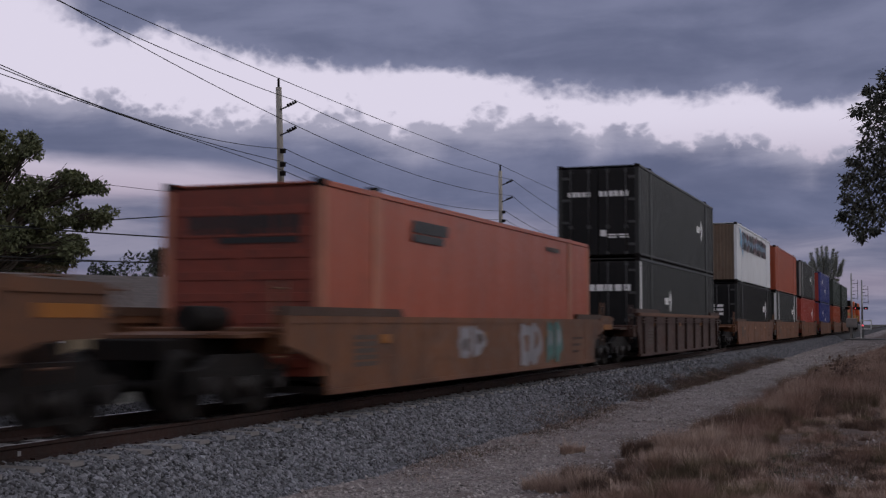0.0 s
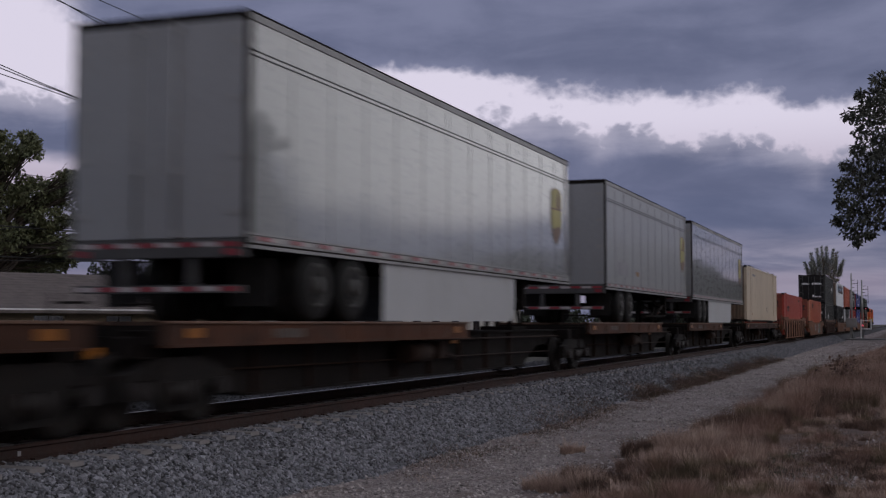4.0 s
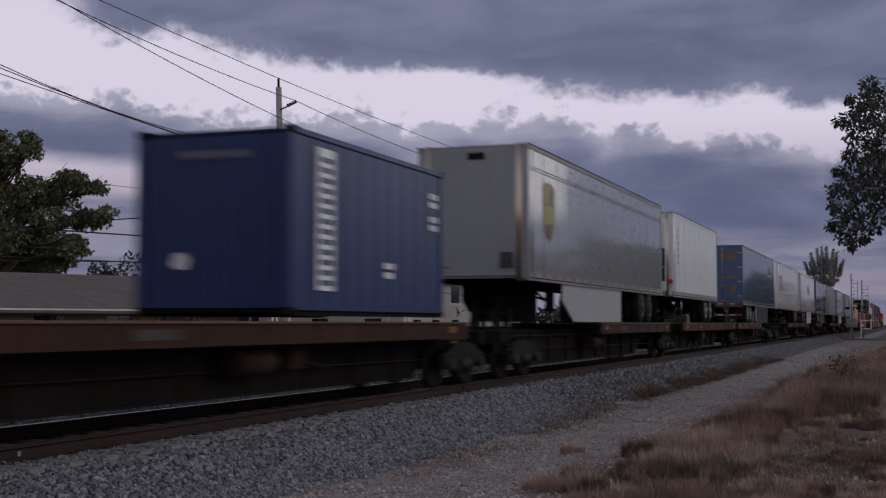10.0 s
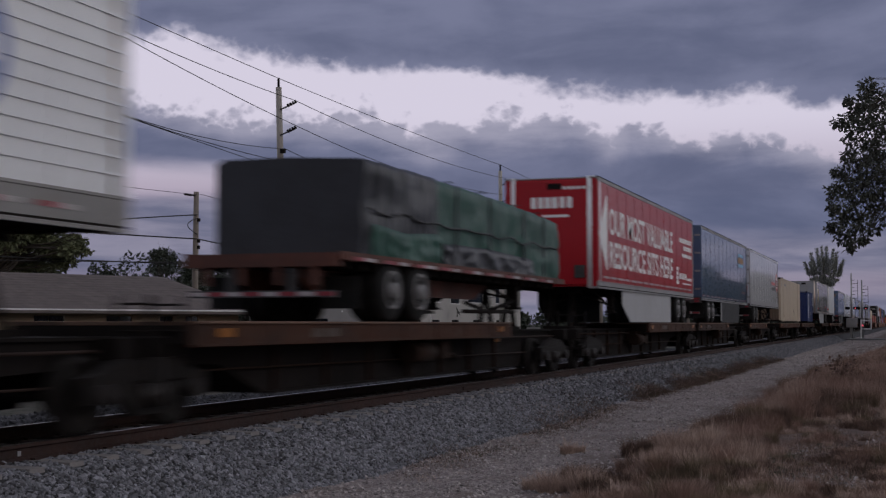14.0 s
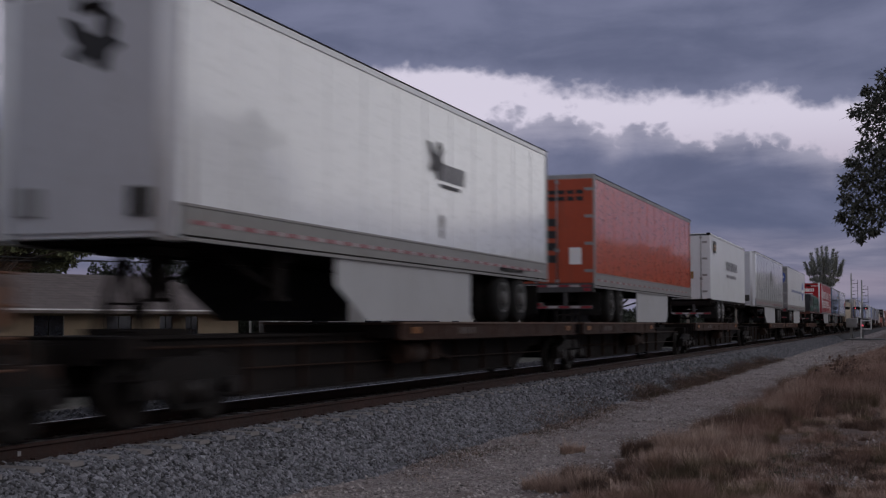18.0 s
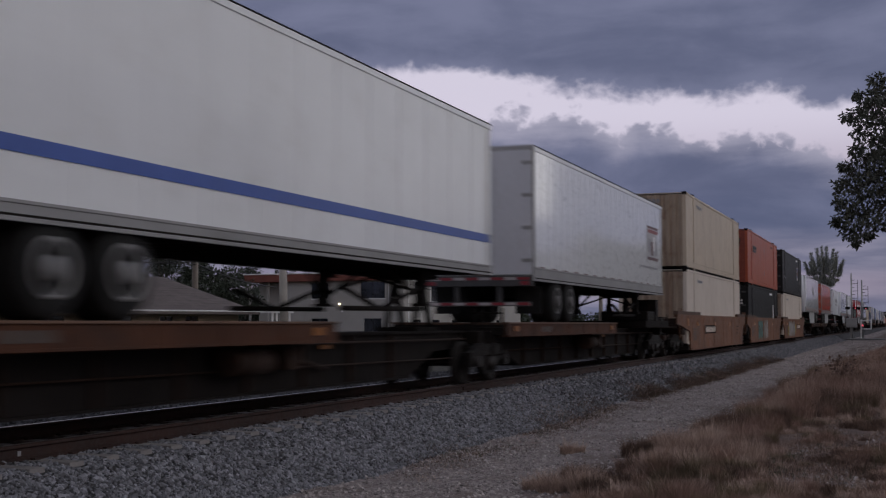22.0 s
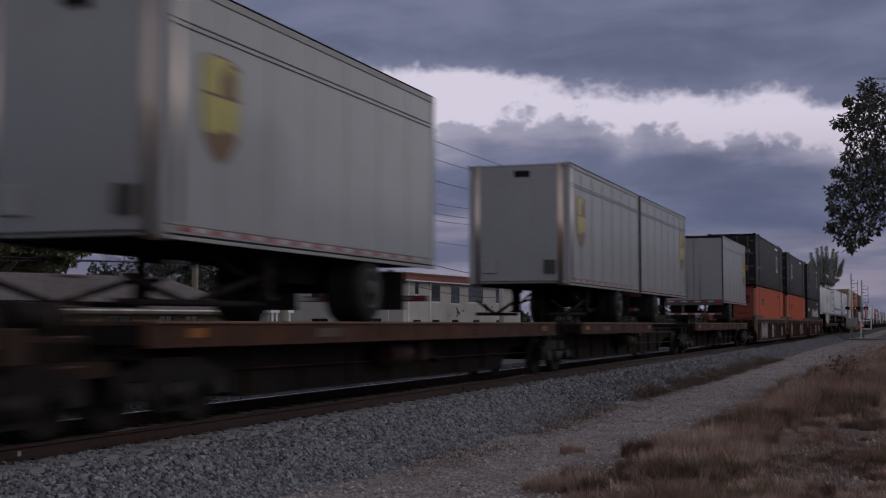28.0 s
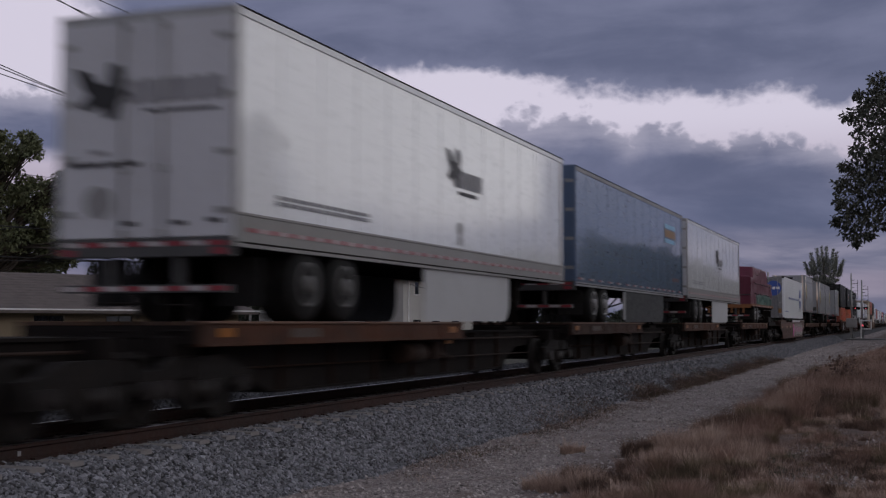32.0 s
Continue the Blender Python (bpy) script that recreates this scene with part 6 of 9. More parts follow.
def tussocks(name, spots, material, label, seed, fine=1.0):
    """Dense rounded clumps of hair-thin bent stems as one mesh. spots: (x, y, radius, height, count)."""
    rng = np.random.default_rng(seed)
    sp = np.array([(x, y, ground_z(x, y) - 0.02, r, h, c) for x, y, r, h, c in spots], float)
    q = np.repeat(sp, sp[:, 5].astype(int), axis=0)
    n = len(q)
    a = rng.random(n) * 6.283
    root = np.sqrt(rng.random(n)) * q[:, 3] * 0.72
    # stems near the rim lean out and stay low, those inside stand up
    rim = root / q[:, 3]
    tall = q[:, 4] * (1.0 - 0.55 * rim ** 2) * (0.35 + 0.85 * rng.random(n) ** 1.5)
    out = a + rng.normal(size=n) * 0.8
    lean = tall * (0.10 + 0.75 * rim * rng.random(n)) + 0.05 * rng.random(n)
    p = np.stack([q[:, 0] + np.cos(a) * root, q[:, 1] + np.sin(a) * root, q[:, 2]], 1)
    d = np.stack([np.cos(out) * lean, np.sin(out) * lean, tall], 1)
    w = (0.0008 + 0.0016 * rng.random(n)) * fine * np.maximum(1.0, q[:, 0] / 24)
    t = rng.random(n) * 6.283
    o = np.stack([np.cos(t) * w, np.sin(t) * w, np.zeros(n)], 1)
    mid = p + d * np.array((0.30, 0.30, 0.6))
    v = np.stack([p - o, p + o, mid + o * 0.85, mid - o * 0.85, p + d], 1).reshape(-1, 3)
    k = np.arange(n) * 5
    me = bpy.data.meshes.new(name)
    me.from_pydata(v.tolist(), [], np.stack([k, k + 1, k + 2, k + 3], 1).tolist() + np.stack([k + 3, k + 2, k + 4], 1).tolist())
    me.materials.append(material)
    return tagged(new(name, me), label, "grass", kind="stuff")


EDGE_X, EDGE_Y = (11, 13.9, 15.3, 17.5, 19.8, 21.0, 24.9, 26.5, 30.8, 36, 48, 70, 98, 130), (3.3, 3.5, 3.65, 3.6, 3.5, 3.5, 3.75, 3.4, 2.75, 2.9, 3.1, 2.3, 1.4, 0.6)


def weeds():
    rng = random.Random(11)
    tan, green, brown, low, dark = [], [], [], [], []
    t_tan, t_red, t_dark, t_olive, stems = [], [], [], [], []

    def edge(x):
        return float(np.interp(x, EDGE_X, EDGE_Y)) + 0.35 * noise.noise(Vector((x * 0.8, 7.0, 0)))

    # thin low mat on the soil, open where stones show
    for i in range(13000):
        x = 12 + 80 * rng.random() ** 1.8
        lo = 0.0125 * x - 0.6
        y = lo + (edge(x) - lo) * rng.random()
        q = noise.noise(Vector((x * 0.5, y * 0.9, 2.0))) + 0.5 * noise.noise(Vector((x * 1.7, y * 2.2, 5.0)))
        if q < (-0.10 if y < 2.2 else -0.32) and x < 27:
            continue
        u = rng.random()
        (low if u < 0.74 else brown if u < 0.90 else dark if u < 0.97 else green).append((x, y, GROUND, 0.04 + 0.12 * rng.random() ** 1.5 * (1 + max(0, q)), 0.13 + 0.06 * rng.random(), 18 + 16 * min(1, 24 / x)))
    # rounded clumps of every size; their kind changes in broad patches
    for i in range(1250):
        x = 13 + 62 * rng.random() ** 1.7
        lo = 0.0125 * x - 0.6
        y = lo + (edge(x) - 0.1 - lo) * rng.random()
        q = noise.noise(Vector((x * 0.33, y * 0.7, 12.0))) + 0.35 * noise.noise(Vector((x * 1.1, y * 1.4, 15.0)))
        bare = x < 24 and y < 2.0
        if bare and q < 0.0 or q < -0.36:
            continue
        r = (0.10 + 0.24 * rng.random() ** 1.6) * (1.0 if x < 26 else 1.35)
        h = (0.10 + 0.30 * rng.random() * (0.5 + max(0.0, q))) * (0.7 if bare else 1.0) * (1.0 if x < 26 else 1.25)
        kind = noise.noise(Vector((x * 0.6, y * 0.9, 31.0))) + 0.35 * rng.gauss(0, 1)
        n = int(5200 * r * min(1.0, 22 / x) + 120)
        (t_dark if kind < -0.20 else t_red if kind < 0.20 else t_tan if kind < 0.42 else t_olive).append((x, y, r, h, n))
        if kind > 0.0 and rng.random() < 0.35:
            stems.append((x, y, r * 0.9, h + 0.12 + 0.12 * rng.random(), 14))
    # clumps that stand out: x, y, radius, height, kind
    for x, y, r, h, m in ((15.0, 4.05, 0.22, 0.32, t_tan), (15.0, 3.62, 0.28, 0.34, t_tan), (20.3, 3.85, 0.18, 0.20, t_dark), (20.6, 3.7, 0.26, 0.26, t_red), (15.4, 3.55, 0.24, 0.30, t_dark), (15.9, 3.95, 0.24, 0.28, t_dark), (19.6, 4.80, 0.10, 0.14, t_tan),
                          (19.4, 4.95, 0.14, 0.20, t_tan), (19.0, 3.80, 0.30, 0.30, t_dark), (19.1, 3.48, 0.28, 0.32, t_dark), (18.4, 3.15, 0.32, 0.50, t_tan), (18.6, 2.75, 0.34, 0.46, t_tan), (17.4, 3.0, 0.30, 0.30, t_red),
                          (16.6, 3.1, 0.30, 0.26, t_red), (16.2, 2.6, 0.32, 0.28, t_dark), (20.6, 2.95, 0.36, 0.42, t_tan), (21.4, 2.6, 0.40, 0.40, t_red), (22.8, 3.2, 0.42, 0.36, t_dark), (24.0, 3.0, 0.48, 0.40, t_dark),
                          (25.2, 2.7, 0.50, 0.40, t_olive), (23.4, 2.4, 0.42, 0.42, t_red), (26.4, 2.9, 0.45, 0.48, t_red), (27.8, 2.6, 0.50, 0.55, t_red), (29.0, 2.2, 0.50, 0.55, t_red), (30.2, 2.4, 0.50, 0.6, t_tan),
                          (31.5, 2.5, 0.55, 0.6, t_red), (33.0, 2.2, 0.55, 0.62, t_red), (34.5, 2.5, 0.6, 0.62, t_tan), (30.5, 1.6, 0.55, 0.5, t_dark), (28.0, 1.6, 0.5, 0.4, t_dark), (36.0, 2.8, 0.6, 0.5, t_dark), (39.0, 2.9, 0.7, 0.5, t_dark)):
        m.append((x, y, r, h, int(6400 * r * min(1.0, 24 / x))))
        for k in range(2):
            m.append((x + rng.gauss(0, r * 0.8), y + rng.gauss(0, r * 0.6), r * 0.6, h * (0.55 + 0.3 * rng.random()), int(3800 * r * min(1.0, 24 / x))))
        if m is not t_dark:
            stems.append((x, y, r, h + 0.14, 26))
    # thick red-brown growth further off
    for i in range(1500):
        x = 30 + 85 * rng.random() ** 1.3
        lo = 0.0125 * x - 0.6
        y = lo + (edge(x) - 0.15 - lo) * rng.random()
        u = rng.random() + 0.5 * noise.noise(Vector((x * 0.2, y * 0.8, 3.0)))
        (t_red if u < 0.62 else t_tan if u < 0.80 else t_dark).append((x, y, 0.42, (0.30 + 0.30 * rng.random()) * (1.0 if x < 60 else 0.8), int(14000 / x)))
    # green patches
    for x, y, sx, sy, n in ((38.9, 0.75, 3.6, 0.30, 90), (18.4, 1.62, 0.35, 0.16, 16), (16.6, 1.50, 0.35, 0.16, 14), (20.3, 1.2, 0.4, 0.16, 10), (48.0, 1.2, 3.0, 0.3, 30)):
        for k in range(n):
            green.append((x + rng.gauss(0, sx), y + rng.gauss(0, sy), GROUND, 0.07 + 0.10 * rng.random() + (0.12 if x > 30 else 0), 0.12, 30))
    # a dark dead bush with broad leaves on bare twigs
    bush = [(40.5 + rng.gauss(0, 0.5), 1.75 + rng.gauss(0, 0.28), GROUND + 0.25 + 0.75 * rng.random(), 0.09, 9) for k in range(46)]
    me = leaf_cloud(bush, 0.10, 17, 0.0, 1.0, 1.7)
    me.materials.append(weed_dark)
    b = thing("bush", "dark half-dead bush in dry grass", "bush")
    part("leaves", me, None, b)
    bm = B()
    for k in range(26):
        x, y = 40.5 + rng.gauss(0, 0.3), 1.75 + rng.gauss(0, 0.2)
        tube(bm, (x, y, GROUND - 0.05), (x + rng.gauss(0, 0.45), y + rng.gauss(0, 0.4), GROUND + 0.5 + 0.7 * rng.random()), 0.012, 0.005, 5)
    tagged(part("bare_twig_growth", bm, weed_dark, b), kind="stuff")
    tussocks("dry_grass", t_tan, grass_tan, "tan dry grass in rounded clumps on waste ground", 61)
    tussocks("dry_grass", t_red, weed_red, "red-brown dry grass in rounded clumps", 62)
    tussocks("dark_weeds", t_dark, weed_dark, "dark brown bushy weeds among dry grass", 63, 1.2)
    tussocks("dark_weeds", t_olive, weed_olive, "olive-brown bushy weeds among dry grass", 64, 1.2)
    tussocks("grass_stems", stems, grass_tan, "pale single grass stems standing out of the clumps", 65, 1.9)
    # scrub along the foot of the bank, thickest some way off
    for i in range(4600):
        x = 14 + 60 * rng.random()
        q = noise.noise(Vector((x * 0.30, 9.0, 0))) + 0.35 * noise.noise(Vector((x * 1.3, 4.0, 0))) + (0.58 if 32 < x < 68 else 0.42 if 22 < x < 33 else 0.05)
        if q < 0.0:
            continue
        y = 6.60 + (0.19 if x > 32 else 0.30) * rng.gauss(0, 1) + 0.12 * q - (0.25 if x < 24 else 0.0)
        u = rng.random()
        (dark if u < 0.40 else brown if u < 0.86 else tan if u < 0.93 else green).append((x, y, float(bed_height(max(6.56, y))) + 0.02 if y > 6.6 else GROUND, (0.07 + 0.22 * rng.random() * min(1, q * 2)) * (1 if x > 34 else 0.62 if x > 24 else 0.45), 0.12, 26 if x > 32 else 18))
    # low mats that creep over the gravel
    for cx, cy, r, m in ((18.6, 5.9, 0.6, 0), (20.5, 6.1, 0.8, 1), (23.5, 6.1, 0.9, 0), (29.0, 6.2, 1.0, 0), (25.0, 5.8, 0.7, 1), (16.2, 6.1, 0.7, 1), (17.6, 6.3, 0.6, 1), (19.3, 6.2, 0.7, 1), (22.2, 6.3, 0.8, 1), (26.5, 6.1, 0.8, 1), (31.5, 6.1, 1.2, 1), (36.0, 6.0, 1.4, 0)):
        for k in range(40):
            (brown if m == 0 or k % 2 else tan).append((cx + rng.gauss(0, r), cy + rng.gauss(0, 0.22), GROUND, 0.03 + 0.05 * rng.random(), 0.10, 14))
    blades("dry_grass", tan, grass_tan, "tan dry grass in patches on waste ground", 21, 0.75)
    blades("dry_grass", low, grass_low, "matted brown grass on dry soil", 24, 1.3)
    blades("green_weeds", green, grass_green, "low green weeds among dry grass", 22, 0.9)
    blades("dark_weeds", dark, weed_dark, "dark olive weeds in clumps among dry grass", 25, 0.9)
    blades("dead_weeds", brown, weed_brown, "dead brown weeds along the gravel", 23, 0.7)


# ---------------------------------------------------------------- trees
bark = surf("dark_grey_brown_bark", (0.055, 0.045, 0.036), 0.9, var=0.35, scale=4, bump=0.02, bscale=14)
leaf_mid = surf("mid_green_leaves", (0.150, 0.168, 0.082), 0.6, var=0.3, scale=2, island=0.55)
leaf_near = surf("grey_green_hanging_leaves", (0.084, 0.0924, 0.072), 0.65, var=0.3, scale=2, island=0.6)
leaf_dark = surf("dark_green_leaves", (0.034, 0.046, 0.028), 0.6, var=0.3, scale=2, island=0.6)
# needles of the far pine: haze of the distance put in as a paler colour
needle = surf("grey_green_needles", (0.33, 0.3525, 0.3075), 0.7, var=0.3, scale=2, island=0.5)


def leaf_cloud(clumps, size, seed, droop=0.3, per=1.0, long=2.0, flat=0.82):
    """Leaves spread over the skins of clumps (x, y, z, r, count): bent two-part blades at all angles."""
    rng = np.random.default_rng(seed)
    vs, fs, k = [], [], 0
    for cx, cy, cz, r, n in clumps:
        n = int(n * per)
        d = rng.normal(size=(n, 3))
        d /= np.linalg.norm(d, axis=1)[:, None]
        rad = r * (0.45 + 0.6 * rng.random(n) ** 0.6)
        p = np.array((cx, cy, cz)) + d * rad[:, None] * np.array((1, 1, flat))
        p[:, 2] -= (0.82 - flat) * 0.7 * rad * (rad / r)
        u = rng.normal(size=(n, 3)) + d * 0.7
        u[:, 2] -= droop
        u /= np.linalg.norm(u, axis=1)[:, None]
        w = np.cross(u, rng.normal(size=(n, 3)))
        w /= np.linalg.norm(w, axis=1)[:, None]
        ln = size * (0.6 + 0.8 * rng.random(n))[:, None]
        a, b = p, p + u * ln
        m = (a + b) / 2
        s = w * ln / long / 2
        m2 = m + np.cross(u, w) * ln * 0.12
        quad = np.stack([a, m2 + s, b, m2 - s], 1).reshape(-1, 3)
        vs.append(quad)
        ids = np.arange(n) * 4 + k
        fs.append(np.stack([np.stack([ids, ids + 1, ids + 2], 1), np.stack([ids, ids + 2, ids + 3], 1)], 1).reshape(-1, 3))
        k += 4 * n
    me = bpy.data.meshes.new("crown")
    me.from_pydata(np.concatenate(vs).tolist(), [], np.concatenate(fs).tolist())
    return me


def limb(bm, pts, r0, r1, n=8):
    for i in range(len(pts) - 1):
        a = r0 + (r1 - r0) * i / (len(pts) - 1)
        b = r0 + (r1 - r0) * (i + 1) / (len(pts) - 1)
        tube(bm, pts[i], pts[i + 1], a, b, n)


def bushy_tree(label, base, height, clumps, size, material, seed, r0=0.22, per=1.0, droop=0.3, long=2.0, flat=0.82, fork=0.25):
    """clumps: (dx, dy, z, r, leaves) about the trunk's foot."""
    tree = thing("tree", label, "tree", "trees")
    tree.location = base
    bm = B()
    limb(bm, [(0, 0, -0.3), (0.1, 0.05, height * 0.25), (0.0, 0.1, height * (fork + 0.2))], r0, r0 * 0.7, 10)
    part("trunk", bm, bark, tree)
    rnd = random.Random(seed)
    for dx, dy, z, r, n in clumps:
        bm = B()
        st = Vector((0.0, 0.1, height * (fork + 0.2 * rnd.random())))
        en = Vector((dx, dy, z))
        mid = st.lerp(en, 0.5) + Vector((0, 0, 0.15 * (en - st).length))
        limb(bm, [st, mid, en], r0 * 0.4, r0 * 0.06, 6)
        for k in range(3):
            tip = en + Vector((rnd.gauss(0, 0.6), rnd.gauss(0, 0.6), rnd.gauss(0, 0.5))) * r
            tube(bm, mid.lerp(en, 0.6), tip, r0 * 0.10, r0 * 0.03, 5)
        part("limb", bm, bark, tree)
    me = leaf_cloud([(dx, dy, z, r, n) for dx, dy, z, r, n in clumps], size, seed, droop, per, long, flat)
    me.materials.append(material)
    crown = part("crown", me, None, tree)
    return tree, crown


def round_clumps(rx, ry, z0, z1, n, r, leaves, seed):
    rnd = random.Random(seed)
    out = []
    for i in range(n):
        a, q = rnd.random() * 6.283, rnd.random() ** 0.5
        z = z0 + (z1 - z0) * rnd.random()
        f = math.sin(math.pi * min(1, max(0.12, (z - z0) / (z1 - z0) * 0.85 + 0.1)))
        out.append((rx * q * f * math.cos(a), ry * q * f * math.sin(a), z, r * (0.6 + 0.7 * rnd.random()), leaves))
    return out


def trees():
    # big tree behind the house: a lobed crown, one long limb reaching along the track
    # lobes of the crown: across the view, height, radius
    lobes = [(0.95, 9.25, 1.16), (2.24, 9.38, 1.03), (3.02, 9.71, 0.57), (1.47, 7.70, 1.55), (3.02, 7.70, 1.29), (4.31, 7.96, 0.90), (5.21, 8.22, 0.57), (5.65, 7.83, 0.39), (3.79, 6.67, 1.16), (5.08, 6.80, 0.65), (6.04, 6.62, 0.44), (1.99, 5.90, 1.55), (3.79, 5.38, 1.03), (4.82, 5.64, 0.65), (5.29, 5.20, 0.39), (2.50, 4.74, 1.03), (4.31, 4.74, 0.65), (-0.59, 8.99, 2.06), (-1.11, 6.41, 2.32), (-2.92, 7.70, 2.32), (1.47, 9.89, 0.65), (0.18, 9.97, 1.03)]
    rnd = random.Random(5)
    cl = []
    for q, z, r in lobes:
        dep = rnd.uniform(-1.2, 1.2)
        big = r > 1.2
        cl.append((q * 0.339 + dep * 0.94, -q * 0.941 + dep * 0.34, z, r * (0.86 if big else 0.7), (330 + 800 * r * r) * (0.95 if big else 0.5)))
        # flat sprays that reach out of each lobe
        for k in range(3 if r < 0.7 else 5):
            a = rnd.random() * 6.283
            e = r * rnd.uniform(0.35, 0.95)
            dq, dz = q + e * math.cos(a) * 1.1, z + e * math.sin(a) * 0.8
            d2 = dep + rnd.uniform(-0.5, 0.5)
            cl.append((dq * 0.339 + d2 * 0.94, -dq * 0.941 + d2 * 0.34, dz, rnd.uniform(0.28, 0.55), 170))
    bushy_tree("large leafy green tree behind a low house", (44.75, 38.1, GROUND), 8.5, cl, 0.175, leaf_mid, 31, 0.26, 1.0, 0.35, 1.9, 0.48)
    # smaller trees and scrub between the house and the far building
    for x, y, h, r, sd in ((64.0, 39.0, 5.6, 2.6, 41), (58.0, 44.0, 5.4, 2.6, 44), (62.5, 42.0, 5.6, 2.4, 45), (77.0, 52.5, 6.6, 3.0, 61), (85.0, 53.5, 7.2, 3.2, 62), (93.0, 57.5, 7.4, 3.2, 63), (101.0, 57.5, 7.2, 3.0, 64), (111.0, 56.0, 7.0, 3.0, 65), (100.5, 59.5, 7.2, 2.8, 66), (106.0, 57.5, 6.6, 2.8, 67), (88.0, 50.0, 5.6, 2.6, 68), (126.0, 45.5, 5.6, 3.0, 69), (134.0, 47.0, 5.6, 3.0, 70), (143.0, 47.5, 5.6, 3.0, 71)):
        bushy_tree("dark green scrubby tree behind rooftops", (x, y, GROUND), h, round_clumps(r, r, 1.2, h, 12, 1.0, 260, sd), 0.26, leaf_dark, sd, 0.15)
    # tall feathery pine by the crossing
    pine = thing("tree", "tall feathery pine with upswept branches", "tree", "trees")
    pine.location = (190.0, 10.8, GROUND)
    bm = B()
    limb(bm, [(0, 0, -0.2), (0.1, 0.1, 5.0), (0, 0.1, 11.2)], 0.28, 0.05, 8)
    part("trunk", bm, bark, pine)
    rnd = random.Random(7)
    pts = []
    for i in range(15):
        d = -2.7 + 5.4 * (i + 0.5) / 15 + rnd.gauss(0, 0.12)
        dep = rnd.gauss(0, 0.5)
        top = 12.7 - 0.30 * d * d - 1.9 * (i % 2) * (0.5 + 0.5 * rnd.random())
        st, en = Vector((0, 0.1, 6.0 + 0.8 * rnd.random())), Vector((dep, d, top))
        mid = Vector((dep * 0.6, d * 0.72, st.z + (top - st.z) * 0.45))
        bm = B()
        limb(bm, [st, mid, en], 0.06, 0.015, 5)
        part("branch", bm, bark, pine)
        for k in range(9):
            f = k / 8
            q = mid.lerp(en, f) if k > 1 else st.lerp(mid, 0.6 + 0.3 * k)
            pts.append((q.x, q.y, q.z, 0.30 - 0.22 * f, 105 - 60 * f))
    me = leaf_cloud(pts, 0.38, 8, -1.8, 0.9, 11.0)
    me.materials.append(needle)
    part("needles", me, None, pine)
    # broad tree beyond the near one, added out of view to darken glossy trailer sides
    bushy_tree("added unseen leafy tree that darkens trailer reflections", (34.5, -11.0, GROUND), 8.4, round_clumps(4.2, 4.2, 2.2, 9.6, 26, 1.4, 300, 77), 0.34, leaf_dark, 77, 0.24)
    # near tree: only the drooping edge of its crown hangs into view
    # sprays: across, height, radius
    sprays = [(0.48, 6.04, 0.18), (0.38, 5.73, 0.28), (0.67, 5.62, 0.22), (0.85, 5.68, 0.12), (0.57, 5.35, 0.32), (0.91, 5.40, 0.17), (1.08, 5.19, 0.12), (0.74, 5.08, 0.23), (0.46, 4.90, 0.32), (0.86, 4.83, 0.14), (0.63, 4.53, 0.32), (0.91, 4.49, 0.15), (0.40, 4.24, 0.39), (0.86, 4.16, 0.26), (1.12, 4.17, 0.14), (0.99, 3.86, 0.28), (0.66, 3.77, 0.36), (1.22, 3.79, 0.14), (1.05, 3.49, 0.31), (0.72, 3.42, 0.31), (0.41, 3.79, 0.26), (1.28, 3.44, 0.12), (1.23, 3.15, 0.19), (0.95, 3.07, 0.28), (0.64, 3.06, 0.19), (1.35, 3.04, 0.10), (1.12, 2.85, 0.17), (0.83, 2.73, 0.17), (0.97, 2.60, 0.09), (0.68, 2.74, 0.12), (0.47, 2.97, 0.10), (0.07, 5.54, 0.65), (-0.02, 4.48, 0.71), (-0.11, 3.42, 0.65), (-0.90, 5.02, 1.16), (-0.97, 3.40, 1.03)]
    rnd = random.Random(19)
    hang = [(28.0 + rnd.uniform(-0.6, 0.6), y + 0.02, z + 0.27, r * 1.12, 60 + 2600 * r * r) for y, z, r in sprays]
    base = Vector((28.4, -2.6, GROUND))
    hang = [(x - base.x, y - base.y, z - base.z, r * 0.86, n * 0.72) for x, y, z, r, n in hang]
    return bushy_tree("broad dark leafy tree with drooping branch ends", base, 7.0, hang, 0.100, leaf_near, 51, 0.07, 1.0, 1.0, 2.1, fork=0.8)


# ---------------------------------------------------------------- buildings
shingle = surf("grey_brown_shingle", (0.1281, 0.1074, 0.1013), 0.9, var=0.2, scale=5, dirt=(0.07, 0.06, 0.055), dirt_amount=0.5, bump=0.01, bscale=18)
stucco_tan = surf("tan_stucco", (0.25, 0.20, 0.14), 0.85, var=0.12, scale=2, dirt=(0.3, 0.24, 0.16), dirt_amount=0.4, bump=0.004)
stucco_white = surf("off_white_stucco", (0.37, 0.36, 0.345), 0.85, var=0.1, scale=1.5, dirt=(0.36, 0.34, 0.30), dirt_amount=0.45, streak=0.2, bump=0.004)
fascia_white = surf("white_fascia", (0.75, 0.75, 0.75), 0.5, var=0.1)
roof_red = surf("red_brown_parapet", (0.17, 0.055, 0.04), 0.7, var=0.2, scale=3)
glass_dark = surf("dark_window_glass", (0.02, 0.022, 0.028), 0.08, var=0.1, spec=0.8)
pole_wood = surf("weathered_pole_timber", (0.20, 0.175, 0.15), 0.9, var=0.3, scale=3, streak=0.3, dirt=(0.08, 0.07, 0.06))
pole_grey = surf("pale_concrete_pole", (0.34, 0.32, 0.29), 0.85, var=0.2, scale=2)
wire_black = surf("black_cable", (0.015, 0.015, 0.016), 0.6, var=0.1)
lamp_red = lamp_mat("red_signal_lens", (1.0, 0.10, 0.14), 2.2)
